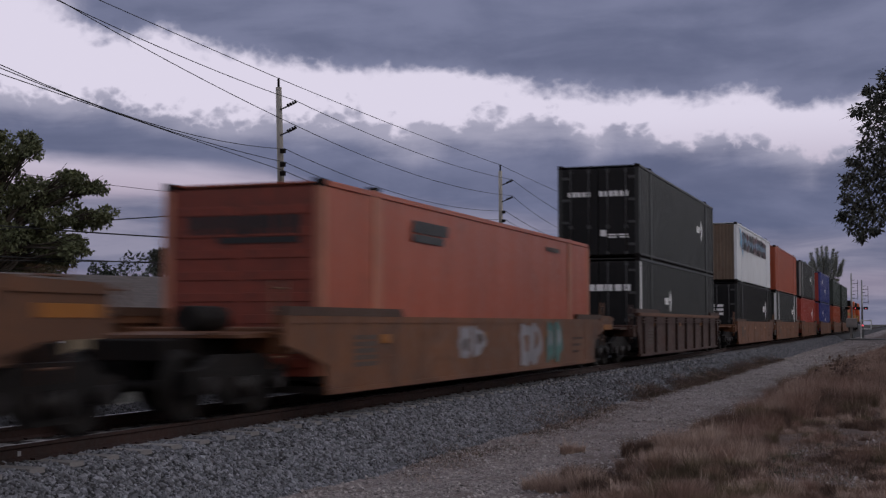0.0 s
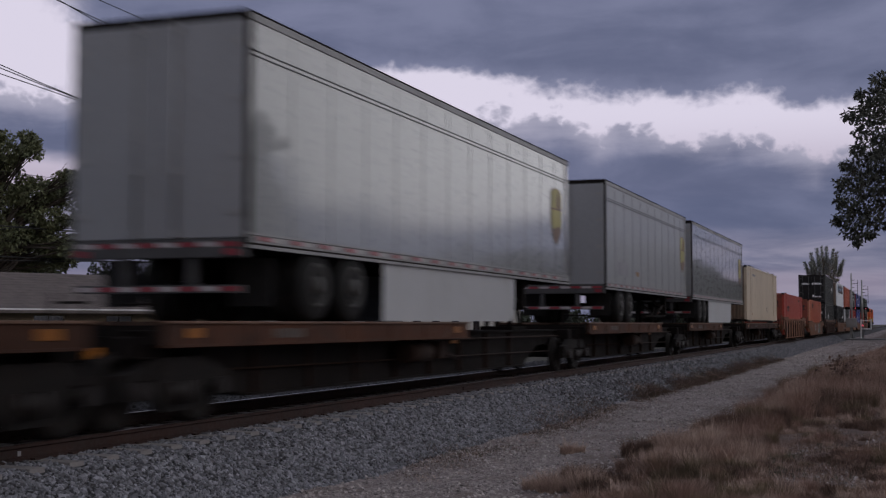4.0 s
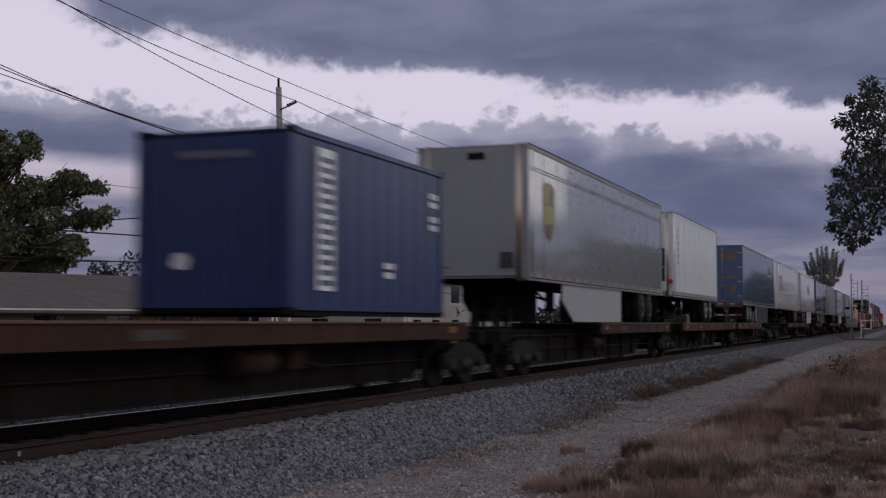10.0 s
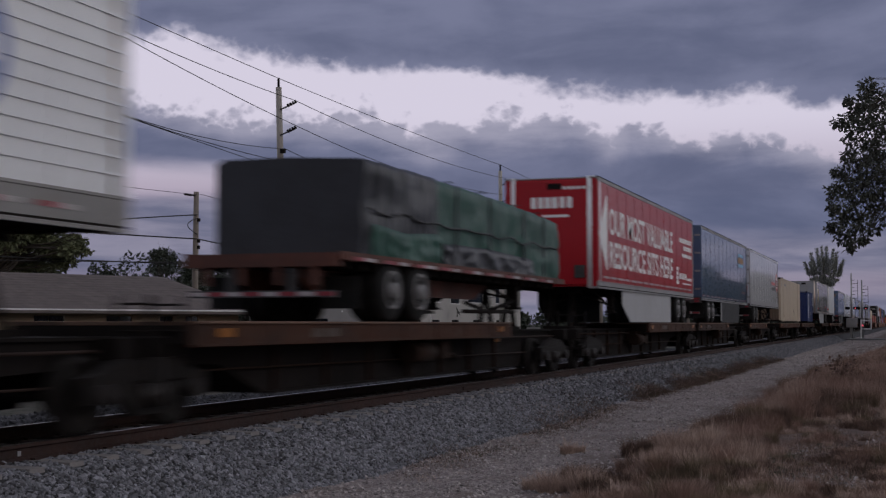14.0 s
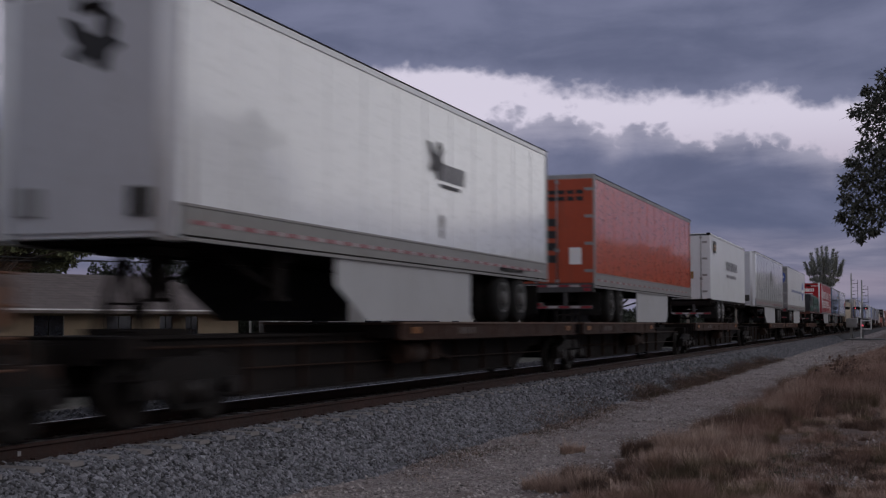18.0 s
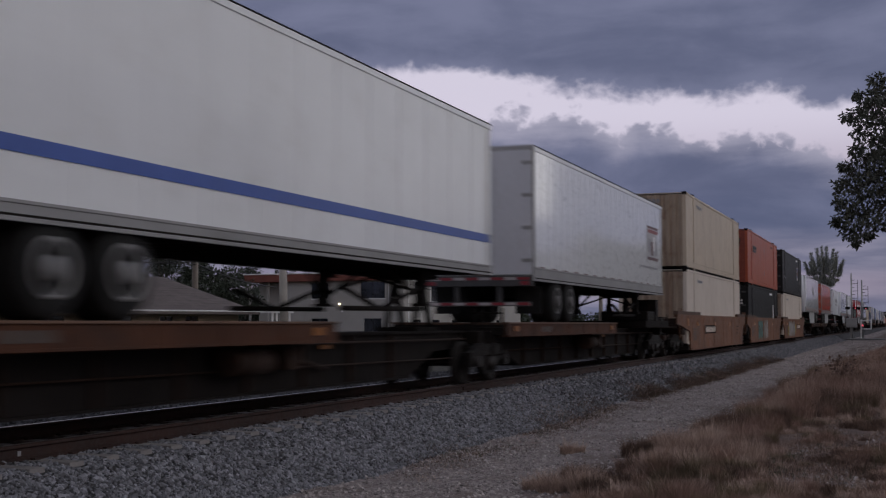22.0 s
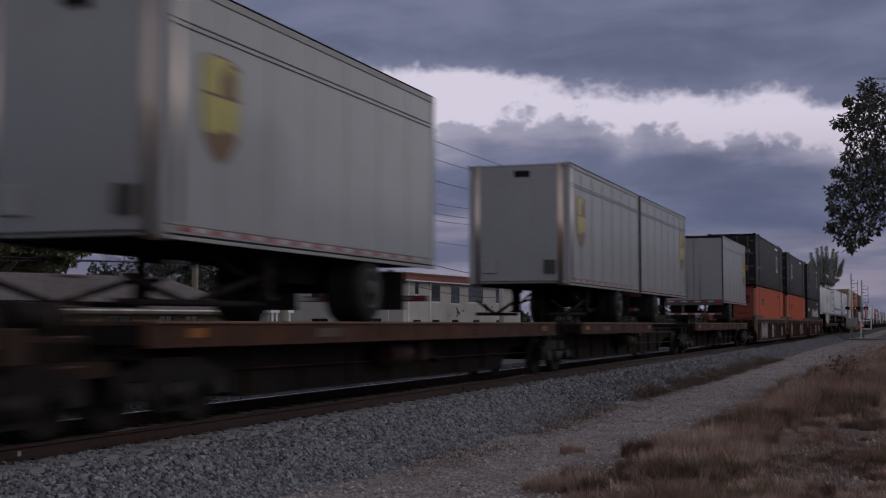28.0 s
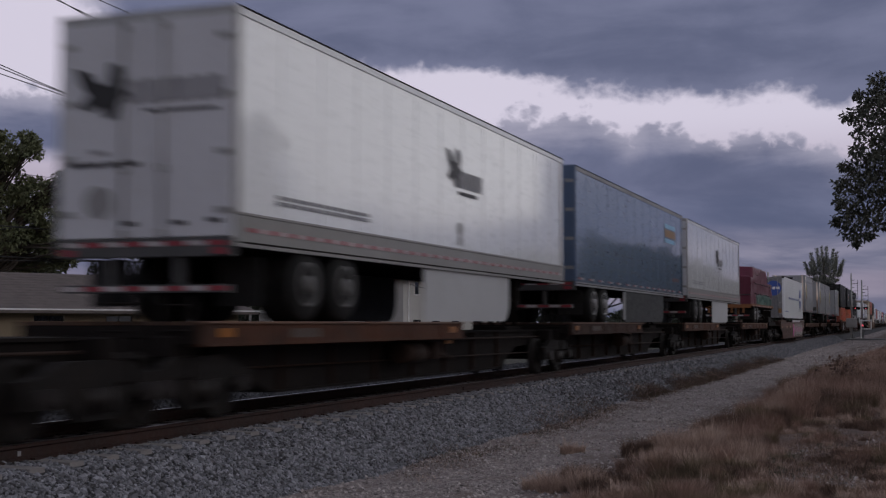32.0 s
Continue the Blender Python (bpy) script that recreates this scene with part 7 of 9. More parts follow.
lens_dark = surf("unlit_red_lens", (0.05, 0.006, 0.008), 0.2, var=0.1)
lamp_warm = lamp_mat("lit_lamp", (1.0, 0.85, 0.6), 5.0)


def place_on(parent, x0, y0, ang):
    parent.matrix_basis = pose(x0, y0, GROUND, 0, 0, ang)


def window(parent, x, z, w, h, y, bars_n=1, at=None):
    """A window in a wall that faces -y (local): frame, sill, panes."""
    bm = B()
    t = 0.06
    box(bm, x - w / 2 - t, x + w / 2 + t, y - 0.05, y + 0.03, z + h, z + h + t)
    box(bm, x - w / 2 - t, x - w / 2, y - 0.05, y + 0.03, z, z + h)
    box(bm, x + w / 2, x + w / 2 + t, y - 0.05, y + 0.03, z, z + h)
    win = part("window_frame", bm, fascia_white, parent, at=at)
    part("sill", slab(x - w / 2 - t, x + w / 2 + t, y - 0.10, y + 0.03, z - 0.07, z, 0.01), fascia_white, win)
    n = bars_n + 1
    for i in range(n):
        a = x - w / 2 + i * w / n
        part("pane", slab(a + 0.02, a + w / n - 0.02, y - 0.015, y + 0.01, z, z + h), glass_dark, win)


def wall_with_holes(L, z0, z1, y, thick, holes):
    """A wall along x from 0 to L with real openings: holes are (x, z, w, h)."""
    bm = B()
    made = {}

    def at(x, yy, z):
        key = (round(x, 4), round(yy, 4), round(z, 4))
        if key not in made:
            made[key] = bm.verts.new(key)
        return made[key]
    xs = sorted({0.0, L, *[x - w / 2 for x, z, w, h in holes], *[x + w / 2 for x, z, w, h in holes]})
    zs = sorted({z0, z1, *[z for x, z, w, h in holes], *[z + h for x, z, w, h in holes]})

    def filled(i, k):
        if not (0 <= i < len(xs) - 1 and 0 <= k < len(zs) - 1):
            return False
        cx, cz = (xs[i] + xs[i + 1]) / 2, (zs[k] + zs[k + 1]) / 2
        return not any(abs(cx - x) < w / 2 and z < cz < z + h for x, z, w, h in holes)
    b = y + thick
    for i in range(len(xs) - 1):
        for k in range(len(zs) - 1):
            if not filled(i, k):
                continue
            xa, xb, za, zb = xs[i], xs[i + 1], zs[k], zs[k + 1]
            bm.faces.new((at(xa, y, za), at(xb, y, za), at(xb, y, zb), at(xa, y, zb)))
            bm.faces.new((at(xa, b, zb), at(xb, b, zb), at(xb, b, za), at(xa, b, za)))
            for di, dk, (p, q) in ((-1, 0, ((xa, za), (xa, zb))), (1, 0, ((xb, zb), (xb, za))), (0, -1, ((xb, za), (xa, za))), (0, 1, ((xa, zb), (xb, zb)))):
                if not filled(i + di, k + dk):
                    bm.faces.new((at(p[0], y, p[1]), at(q[0], y, q[1]), at(q[0], b, q[1]), at(p[0], b, p[1])))
    return bm


def house():
    h = thing("house", "low tan stucco house with a grey hipped shingle roof", "house", "houses")
    # local x runs along the eave, y away from the track
    ang = math.degrees(math.atan2(24.84 - 31.5, 45.68 - 29.4))
    place_on(h, 29.4, 31.5, ang)
    L, Dp, ze, zr = 18.3, 10.0, 2.47, 3.95
    holes = [(x, 1.36, w, 0.9) for x, w in ((3.0, 1.2), (6.0, 1.0), (9.2, 1.2), (12.1, 1.1), (14.2, 0.6), (15.4, 0.6))]
    part("wall", wall_with_holes(L - 0.6, 0, ze, 0.6, 0.2, holes), stucco_tan, h)
    part("wall", slab(0, L - 0.6, Dp - 0.8, Dp - 0.6, 0, ze), stucco_tan, h)
    part("wall", slab(L - 0.8, L - 0.6, 0.8, Dp - 0.8, 0, ze), stucco_tan, h)
    part("wall", slab(0, 0.2, 0.8, Dp - 0.8, 0, ze), stucco_tan, h)
    for x, z, w, hh in holes:
        window(h, x, z, w, hh, 0.66)
    bm = B()
    r = 1.1
    v = [bm.verts.new(p) for p in ((-12, 0, ze), (L, 0, ze), (L, Dp, ze), (-12, Dp, ze), (-7, Dp / 2, zr), (L - r, Dp / 2, zr))]
    for f in ((0, 1, 5, 4), (1, 2, 5), (2, 3, 4, 5), (3, 0, 4), (3, 2, 1, 0)):
        bm.faces.new([v[i] for i in f])
    roof = part("roof", bm, shingle, h)
    for k in range(1, 14):
        q = k / 14
        part("shingle_course", slab(-12 + 5 * q, L - r * q, Dp / 2 * q - 0.03, Dp / 2 * q + 0.03, ze + (zr - ze) * q, ze + (zr - ze) * q + 0.003), shingle, roof)
    part("fascia", slab(-12, L, -0.05, 0.0, ze - 0.015, ze + 0.035), fascia_white, h, "white fascia board")
    part("fascia", slab(L, L + 0.05, 0, Dp, ze - 0.03, ze + 0.035), fascia_white, h)
    part("soffit", slab(-12, L, -0.045, 0.6, ze - 0.12, ze - 0.02), shingle, h)
    part("wall", slab(-11.4, 0, 0.6, 0.8, 0, ze), stucco_tan, h)
    bm = B()
    tube(bm, (4.0, 4.0, zr - 0.4), (4.0, 4.0, zr + 0.25), 0.06, n=8)
    part("vent_pipe", bm, alu, roof)


def corner_block():
    """Two-storey stucco block: a long face along the track, a short one towards the camera, a porch at its far end."""
    b = thing("apartment_building", "two-storey off-white stucco block with a dark red roof band", "building", "far buildings")
    place_on(b, 96.8, 38.3, -5)
    L, W, Dp, H = 26.0, 10.9, 15.0, 5.5
    wins = [(2.56, 4.4, 0.8, 1.0), (6.25, 3.85, 1.75, 1.5), (10.3, 3.75, 1.85, 1.5), (14.85, 3.9, 3.4, 1.35), (20.5, 3.9, 1.8, 1.4)]
    wins += [(x, 1.0, 1.5, 1.3) for x in (2.6, 6.3, 10.3, 15.0, 20.5)]
    part("wall", wall_with_holes(L, 0, H, 0, 0.25, wins), stucco_white, b)
    for k, (x, z, w, h) in enumerate(wins):
        window(b, x, z, w, h, 0.08, 0 if w < 1 else 1)
        if k in (1, 2):
            part("curtain", slab(x - w * 0.42, x + w * 0.1, 0.11, 0.13, z, z + h), stucco_tan, b, "drawn tan curtain")
    # the short face, seen almost square on
    turned = pose(0, W, 0, 0, 0, -90)
    side = [(W - 2.8, 4.05, 2.25, 1.35), (W - 7.8, 4.05, 1.6, 1.3), (W - 7.8, 1.1, 1.6, 1.3), (W - 2.8, 1.1, 1.6, 1.3)]
    part("wall", wall_with_holes(W - 0.26, 0, H, 0, 0.25, side), stucco_white, b, at=turned)
    for x, z, w, h in side:
        window(b, x, z, w, h, 0.08, 1, at=turned)
    part("wall", slab(0.26, L, W - 0.25, W, 0, H), stucco_white, b)
    part("wall", slab(L - 0.25, L, 0.26, W - 0.26, 0, H), stucco_white, b)
    part("roof_band", slab(-0.5, L + 0.5, -0.5, Dp, H, H + 0.62, 0.02), roof_red, b, "dark red roof band")
    part("roof_cap", slab(-0.56, L + 0.56, -0.56, Dp + 0.06, H + 0.62, H + 0.70), fascia_white, b, "white metal roof edge")
    part("roof_lip", slab(-0.52, L + 0.52, -0.52, -0.46, H - 0.05, H + 0.03), fascia_white, b)
    for y in (W + 2.0, Dp - 0.3):
        part("porch_post", slab(0.0, 0.16, y - 0.08, y + 0.08, 0, H), stucco_white, b)
    part("porch_wall", slab(1.6, 1.8, W, Dp - 0.2, 0, H), stucco_white, b)
    for x, y in ((5.05, -0.05), (0.9, -0.05)):
        bm = B()
        tube(bm, (x, y, 0.2), (x, y, H), 0.05, n=8)
        part("downpipe", bm, fascia_white, b)
    bm = B()
    tube(bm, (-0.05, 1.31, 0.2), (-0.05, 1.31, H), 0.04, n=8)
    part("downpipe", bm, fascia_white, b)
    for y in (5.6, 5.9):
        bm = B()
        tube(bm, (-0.10, y, 3.0 + (y - 5.6) * 2), (-0.02, y, 3.0 + (y - 5.6) * 2), 0.07, n=10)
        part("wall_lamp", bm, lamp_warm if y > 5.7 else fascia_white, b)


def dish(x, y, z):
    d = thing("satellite_dish", "small grey satellite dish on a wall bracket", "satellite dish")
    d.matrix_basis = pose(x, y, z, 0, 0, 0)
    bm = B()
    lathe(bm, [(0.02, 0.10), (0.2, 0.085), (0.34, 0.04), (0.42, 0.0), (0.42, -0.02), (0.02, 0.07)], 18)
    part("reflector", bm, rod_dull, d, at=pose(0, 0, 0.5, -25, 0, 20))
    bm = B()
    tube(bm, (0, 0.1, 0), (0, 0.1, 0.5), 0.03, n=6)
    tube(bm, (0, 0.05, 0.3), (0.05, -0.45, 0.55), 0.015, n=6)
    box(bm, 0.0, 0.1, -0.5, -0.4, 0.5, 0.6)
    part("mast", bm, dark_steel, d)


def buildings():
    house()
    corner_block()
    for u, z in ((8.9, 2.55), (1.3, 1.35), (15.4, 2.95)):
        dish(96.8 + u * 0.996 - 0.09, 38.3 - u * 0.087 - 0.9, GROUND + z)
    for a, b in (((97.5, 37.6, 6.4), (118.0, 34.0, 5.4)), ((96.5, 37.6, 4.35), (114.0, 35.0, 3.6))):
        cable("service_cable", sag(a, b, 0.35), 0.03, "black service cable along a stucco wall")
    # a light-coloured lean-to and a van in the side street
    van = thing("van", "white parked van in a side street", "van")
    van.matrix_basis = pose(96, 37.5, GROUND, 0, 0, -12)
    bm = B()
    prism(bm, [(0, 0.45), (4.9, 0.45), (4.95, 1.0), (4.1, 1.25), (3.4, 2.0), (0.1, 2.05)], -0.95, 0.95)
    part("body", bevel(bm, 0.06), fascia_white, van)
    for y in (-0.96, 0.95):
        part("side_window", slab(2.6, 3.5, y, y + 0.01, 1.25, 1.8), glass_dark, van)
    for x in (0.9, 4.0):
        for y in (-0.85, 0.85):
            bm = B()
            tube(bm, (x, y - 0.1, 0.34), (x, y + 0.1, 0.34), 0.34, n=16)
            part("wheel", bm, rubber, van)
    part("headlamp", slab(4.9, 4.97, -0.85, -0.6, 0.8, 0.95), lamp_warm, van)
    # white awning frame by the house corner
    aw = thing("shed", "small white slatted shed beside the house", "shed")
    aw.matrix_basis = pose(55.2, 28.6, GROUND, 0, 0, -20)
    for k in range(5):
        part("post", slab(k * 0.28, k * 0.28 + 0.10, 0, 0.06, 0.0, 2.5), fascia_white, aw)
    part("roof", slab(-0.15, 1.35, -0.1, 1.2, 2.5, 2.62, 0.01), fascia_white, aw)
    part("lamp", slab(0.35, 0.75, -0.06, -0.02, 1.62, 1.72), lamp_warm, aw)


# ---------------------------------------------------------------- poles and wires
def sag(a, b, drop, n=18):
    a, b = Vector(a), Vector(b)
    return [a.lerp(b, i / n) - Vector((0, 0, drop * 4 * (i / n) * (1 - i / n))) for i in range(n + 1)]


def cable(name, pts, r, label):
    cu = bpy.data.curves.new(name, "CURVE")
    cu.dimensions, cu.bevel_depth, cu.bevel_resolution = "3D", r, 1
    sp = cu.splines.new("POLY")
    sp.points.add(len(pts) - 1)
    for q, p in zip(sp.points, pts):
        q.co = (*p, 1)
    cu.materials.append(wire_black)
    return tagged(new(name, cu), label, "cable", "overhead wires")


POLE_Y = 26.0
POLES = [(-22.0, 0), (17.0, 0), (51.5, 0), (84.1, 0), (114.3, 1), (138.6, 1), (163.7, 1), (188.0, 1), (213.0, 1), (238.0, 1), (265.0, 1)]


def lean_of(x):
    return -0.85 if 50 < x < 60 else -0.35


def poles_and_wires():
    for x, kind in POLES:
        top = (13.2 if x < 20 else 11.65) if kind == 0 else 11.5
        p = thing("utility_pole", "tall pale utility pole with stand-off insulators" if kind == 0 else "timber utility pole with a crossarm", "utility pole", "utility poles")
        p.location = (x, POLE_Y, GROUND)
        bm = B()
        lean = lean_of(x) if kind == 0 else 0.0
        limb(bm, [(0, 0, -0.3), (lean * 0.5, 0, (top - GROUND) * 0.5), (lean, 0, top - GROUND)], 0.20, 0.13, 10)
        part("shaft", bm, pole_grey if kind == 0 else pole_wood, p)
        if kind == 0:
            bm = B()
            tube(bm, (lean, 0, top - GROUND), (lean - 0.02, 0, top - GROUND + 0.42), 0.06, 0.05, 8)
            part("top_insulator", bm, dark_steel, p)
            for k, z in enumerate((0.85, 2.0)):
                bm = B()
                zz = top - GROUND - z
                tube(bm, (lean, -0.1, zz - 0.15), (lean, -0.85, zz + 0.12), 0.035, n=6)
                for j in range(4):
                    tube(bm, (lean, -0.45 - 0.12 * j, zz + 0.0 + 0.05 * j), (lean, -0.50 - 0.12 * j, zz + 0.02 + 0.05 * j), 0.085, n=8)
                part("standoff_insulator", bm, dark_steel, p)
            for z in (2.85, 3.45, 3.85):
                bm = B()
                zz = top - GROUND - z
                box(bm, lean - 0.06, lean + 0.06, -0.35, -0.12, zz - 0.1, zz + 0.1)
                part("spool_bracket", bm, dark_steel, p)
        else:
            part("crossarm", slab(-0.07, 0.07, -1.25, 1.25, 9.4, 9.55, 0.01), pole_wood, p)
            for y in (-1.15, -0.5, 0.5, 1.15):
                bm = B()
                tube(bm, (0, y, 9.55), (0, y, 9.78), 0.05, 0.03, 8)
                part("insulator", bm, dark_steel, p)
    hung = (12.05, 11.0, 9.9, 8.88, 8.29, 7.89)
    side = (0.0, -0.85, -0.85, -0.35, -0.35, -0.35)
    # the span towards the camera rises to a taller pole
    first = (12.9, 13.1, 14.0, 12.1, 10.85, 9.4)
    drops = ((0.05, 0.6, 0.47, 1.65, 0.8, 0.0), (0.1, 0.45, 0.6, 0.75, 0.75, 0.75))
    for n, ((xa, ka), (xb, kb)) in enumerate(zip(POLES, POLES[1:])):
        for k in range(6):
            if ka and k > 2:
                continue
            za = first[k] if xa < 20 else hung[k] if ka == 0 else (11.55, 9.0, 9.0)[k]
            zb = first[k] if xb < 20 else hung[k] if kb == 0 else (11.55, 9.0, 9.0, 8.2, 8.0, 7.6)[k]
            ya = POLE_Y + (side[k] if ka == 0 else (0.0, -1.15, 1.15)[k])
            yb = POLE_Y + (side[k] if kb == 0 else (0.0, -1.15, 1.15, 0.0, 0.0, 0.0)[k])
            cable("overhead_wire", sag((xa + lean_of(xa), ya, za), (xb + lean_of(xb), yb, zb), drops[0 if n == 1 else 1][k] * (xb - xa) / 33.6), 0.015, "thin black overhead wire")
    # service pole by the house
    p = thing("utility_pole", "slim dark timber service pole with loose cables", "utility pole", "utility poles")
    p.location = (53.3, 31.7, GROUND)
    bm = B()
    limb(bm, [(0, 0, -0.3), (0.02, 0, 8.25)], 0.17, 0.12, 10)
    part("shaft", bm, pole_wood, p)
    part("street_light_arm", slab(-0.9, -0.05, -0.03, 0.03, 8.02, 8.07, 0.01), dark_steel, p)
    part("street_light_head", slab(-1.0, -0.45, -0.08, 0.08, 8.0, 8.09, 0.02), dark_steel, p)
    for k, z in enumerate((5.6, 5.9, 6.9)):
        bm = B()
        box(bm, -0.06, 0.06, -0.22, -0.1, z - 0.08, z + 0.08)
        part("bracket", bm, dark_steel, p)
    x, y = 53.3, 31.6
    for a, b, d, r in (((26, 40.5, 8.3), (x, y, 7.3), 0.25, 0.012), ((26, 41.5, 5.9), (x, y, 5.2), 0.25, 0.035), ((x, y, 5.2), (84, 27, 4.2), 0.4, 0.03),
                       ((x, y, 7.35), (84, 26, 6.2), 0.3, 0.012), ((41, 37, 4.6), (x, y, 6.35), -0.1, 0.03), ((26, 42, 4.4), (x, y, 4.0), 0.2, 0.03), ((x, y, 4.0), (70, 36, 3.4), 0.2, 0.03), ((26, 41, 3.6), (x, y, 4.1), 0.15, 0.02)):
        cable("service_cable", sag(a, b, d), r, "black service cable strung to a timber pole")
    pts = [Vector((x, y, 6.2)) + Vector((-0.9 * math.sin(k / 9 * math.pi), 0, -0.8 * k / 9)) for k in range(10)]
    cable("service_cable", pts, 0.02, "loose loop of black cable on a timber pole")


# ---------------------------------------------------------------- level crossing
def crossing():
    for x, y, top in ((170.0, 6.45, 7.5), (171.5, 5.25, 6.7)):
        m = thing("signal_mast", "slender grey railway signal mast with step pegs", "signal mast", "crossing signals")
        m.location = (x, y, GROUND)
        H = top - GROUND
        bm = B()
        limb(bm, [(0, 0, 0), (0, 0, H)], 0.14, 0.09, 8)
        part("pole", bm, alu, m)
        bm = B()
        tube(bm, (0, -0.75, H * 0.60), (0, -0.75, H * 0.90), 0.03, n=6)
        part("conduit", bm, dark_steel, m)
        for k in range(6):
            z = H * (0.62 + 0.055 * k)
            bm = B()
            tube(bm, (0, 0.05, z), (0, -0.42 if k % 2 else -0.72, z + 0.05), 0.035, n=6)
            part("peg", bm, dark_steel, m)
        for yy in (-0.45, 0.5):
            hd = B()
            box(hd, -0.3, 0.1, yy - 0.28, yy + 0.28, 3.75, 4.1)
            head = part("signal_head", bevel(hd, 0.06), dark_steel, m)
            bm = B()
            tube(bm, (-0.34, yy, 3.92), (-0.29, yy, 3.92), 0.05 if yy < 0 else 0.02, n=12)
            part("lens", bm, lamp_red if yy < 0 else lens_dark, head)
        part("base", slab(-0.25, 0.25, -0.25, 0.25, -0.1, 0.2, 0.03), concrete, m)
    c = thing("relay_cabinet", "grey metal relay cabinet on a post by the crossing", "cabinet")
    c.location = (169.0, 6.55, GROUND)
    part("body", slab(-0.5, 0.5, -0.75, 0.55, 1.5, 2.65, 0.05), alu, c)
    part("post", slab(-0.12, 0.12, -0.12, 0.12, 0.0, 1.5, 0.02), alu, c)
    part("door", slab(-0.53, -0.5, -0.6, 0.4, 1.6, 2.55, 0.01), alu, c)
    g = thing("crossing_gate", "white crossing gate frame with a red lamp", "crossing gate")
    g.location = (169.5, 4.9, GROUND)
    for y in (-0.75, 0.45):
        part("post", slab(-0.07, 0.07, y - 0.07, y + 0.07, 0 if y > 0 else 1.25, 2.5, 0.01), fascia_white, g)
    for z in (1.25, 2.3):
        part("bar", slab(-0.05, 0.05, -0.75, 0.45, z, z + 0.13, 0.01), fascia_white, g)
    bm = B()
    tube(bm, (-0.16, 0.25, 1.75), (-0.08, 0.25, 1.75), 0.08, n=14)
    part("lamp", bm, lamp_red, g)
    tower = thing("radio_mast", "thin grey lattice mast in the distance", "mast")
    tower.location = (420.0, -2.6, GROUND)
    bm = B()
    for k in range(3):
        tube(bm, (0.6 * math.cos(k * 2.09), 0.6 * math.sin(k * 2.09), 0), (0.1 * math.cos(k * 2.09), 0.1 * math.sin(k * 2.09), 9.0), 0.1, 0.05, 6)
    part("lattice", bm, dark_steel, tower)
    bm = B()
    box(bm, 160, 172, -400, 400, GROUND - 0.02, GROUND + 0.12)
    solid("road", bm, surf("grey_asphalt", (0.09, 0.088, 0.088), 0.9, var=0.25, scale=2, bump=0.006), "worn grey asphalt road over the tracks", "road", kind="structure")


def far_woods():
    rnd = random.Random(77)
    cl = []
    for i in range(170):
        x = 330 + 700 * rnd.random()
        y = rnd.choice((-1, 1)) * (22 + 180 * rnd.random()) + 9
        cl.append((x, y, GROUND + 2.2 + 2.5 * rnd.random(), 3.2 + 2.0 * rnd.random(), 260))
    # unseen clumps right of the view, added to darken reflections in far trailers
    for i in range(110):
        x = 120 + 260 * rnd.random()
        cl.append((x, -6 - 26 * rnd.random(), GROUND + 2.0 + 5.5 * rnd.random(), 2.6 + 1.4 * rnd.random(), 240))
    for i in range(60):
        cl.append((70 + 150 * rnd.random(), 60 + 60 * rnd.random(), GROUND + 1.6 + 1.2 * rnd.random(), 2.4, 240))
    me = leaf_cloud(cl, 1.3, 9, 0.2, 1.0, 1.6)
    me.materials.append(leaf_dark)
    tagged(new("far_woods", me), "dark line of distant trees and scrub, some added out of view", "trees", kind="stuff")
    for x, y, z, r in ((330.0, -0.2, 0.2, 0.35), (360.0, -1.9, 2.2, 0.22), (390.0, -2.4, 1.2, 0.25), (350.0, 1.2, 2.0, 0.2)):
        bm = B()
        tube(bm, (x, y, z), (x + 0.2, y, z), r, n=10)
        solid("far_lamp", bm, lamp_warm, "small lit lamp far down the road", "lamp", "far lamps")


def sky_sheet():
    bm = B()
    R = 2500
    rows = []
    for i in range(25):
        e = -0.03 + 0.75 * i / 24
        rows.append([bm.verts.new((R * math.cos(e) * math.cos(a), R * math.cos(e) * math.sin(a), R * math.sin(e))) for a in [-0.25 + 1.25 * k / 40 for k in range(41)]])
    for a, b in zip(rows, rows[1:]):
        for k in range(40):
            bm.faces.new((a[k], b[k], b[k + 1], a[k + 1])).smooth = True
    ob = solid("sky_backdrop", bm, sky_material(), "long grey-violet cloud banks over a pale dusk sky", "sky", kind="structure")
    ob.location = (0, 0, EYE.z)
    return ob


# ---------------------------------------------------------------- the train, from its head
WHITE_SKIRT = surf("dusty_white_skirt", (0.40, 0.41, 0.425), 0.5, var=0.06, dirt=(0.28, 0.26, 0.24), dirt_amount=0.35, streak=0.2)


def skirt_slats(tr, L):
    """Level ribs on a dark skirt, with a pale folded edge at its rear."""
    for k in range(6):
        part("skirt_rib", slab(6.1, 11.6, -1.275, -1.266, 1.36 + k * 0.12, 1.40 + k * 0.12), DARK_SKIRT, tr)
    part("skirt_edge", slab(5.75, 6.05, -1.29, -1.262, 1.3, 2.1, 0.01), alu, tr, "pale folded skirt edge")



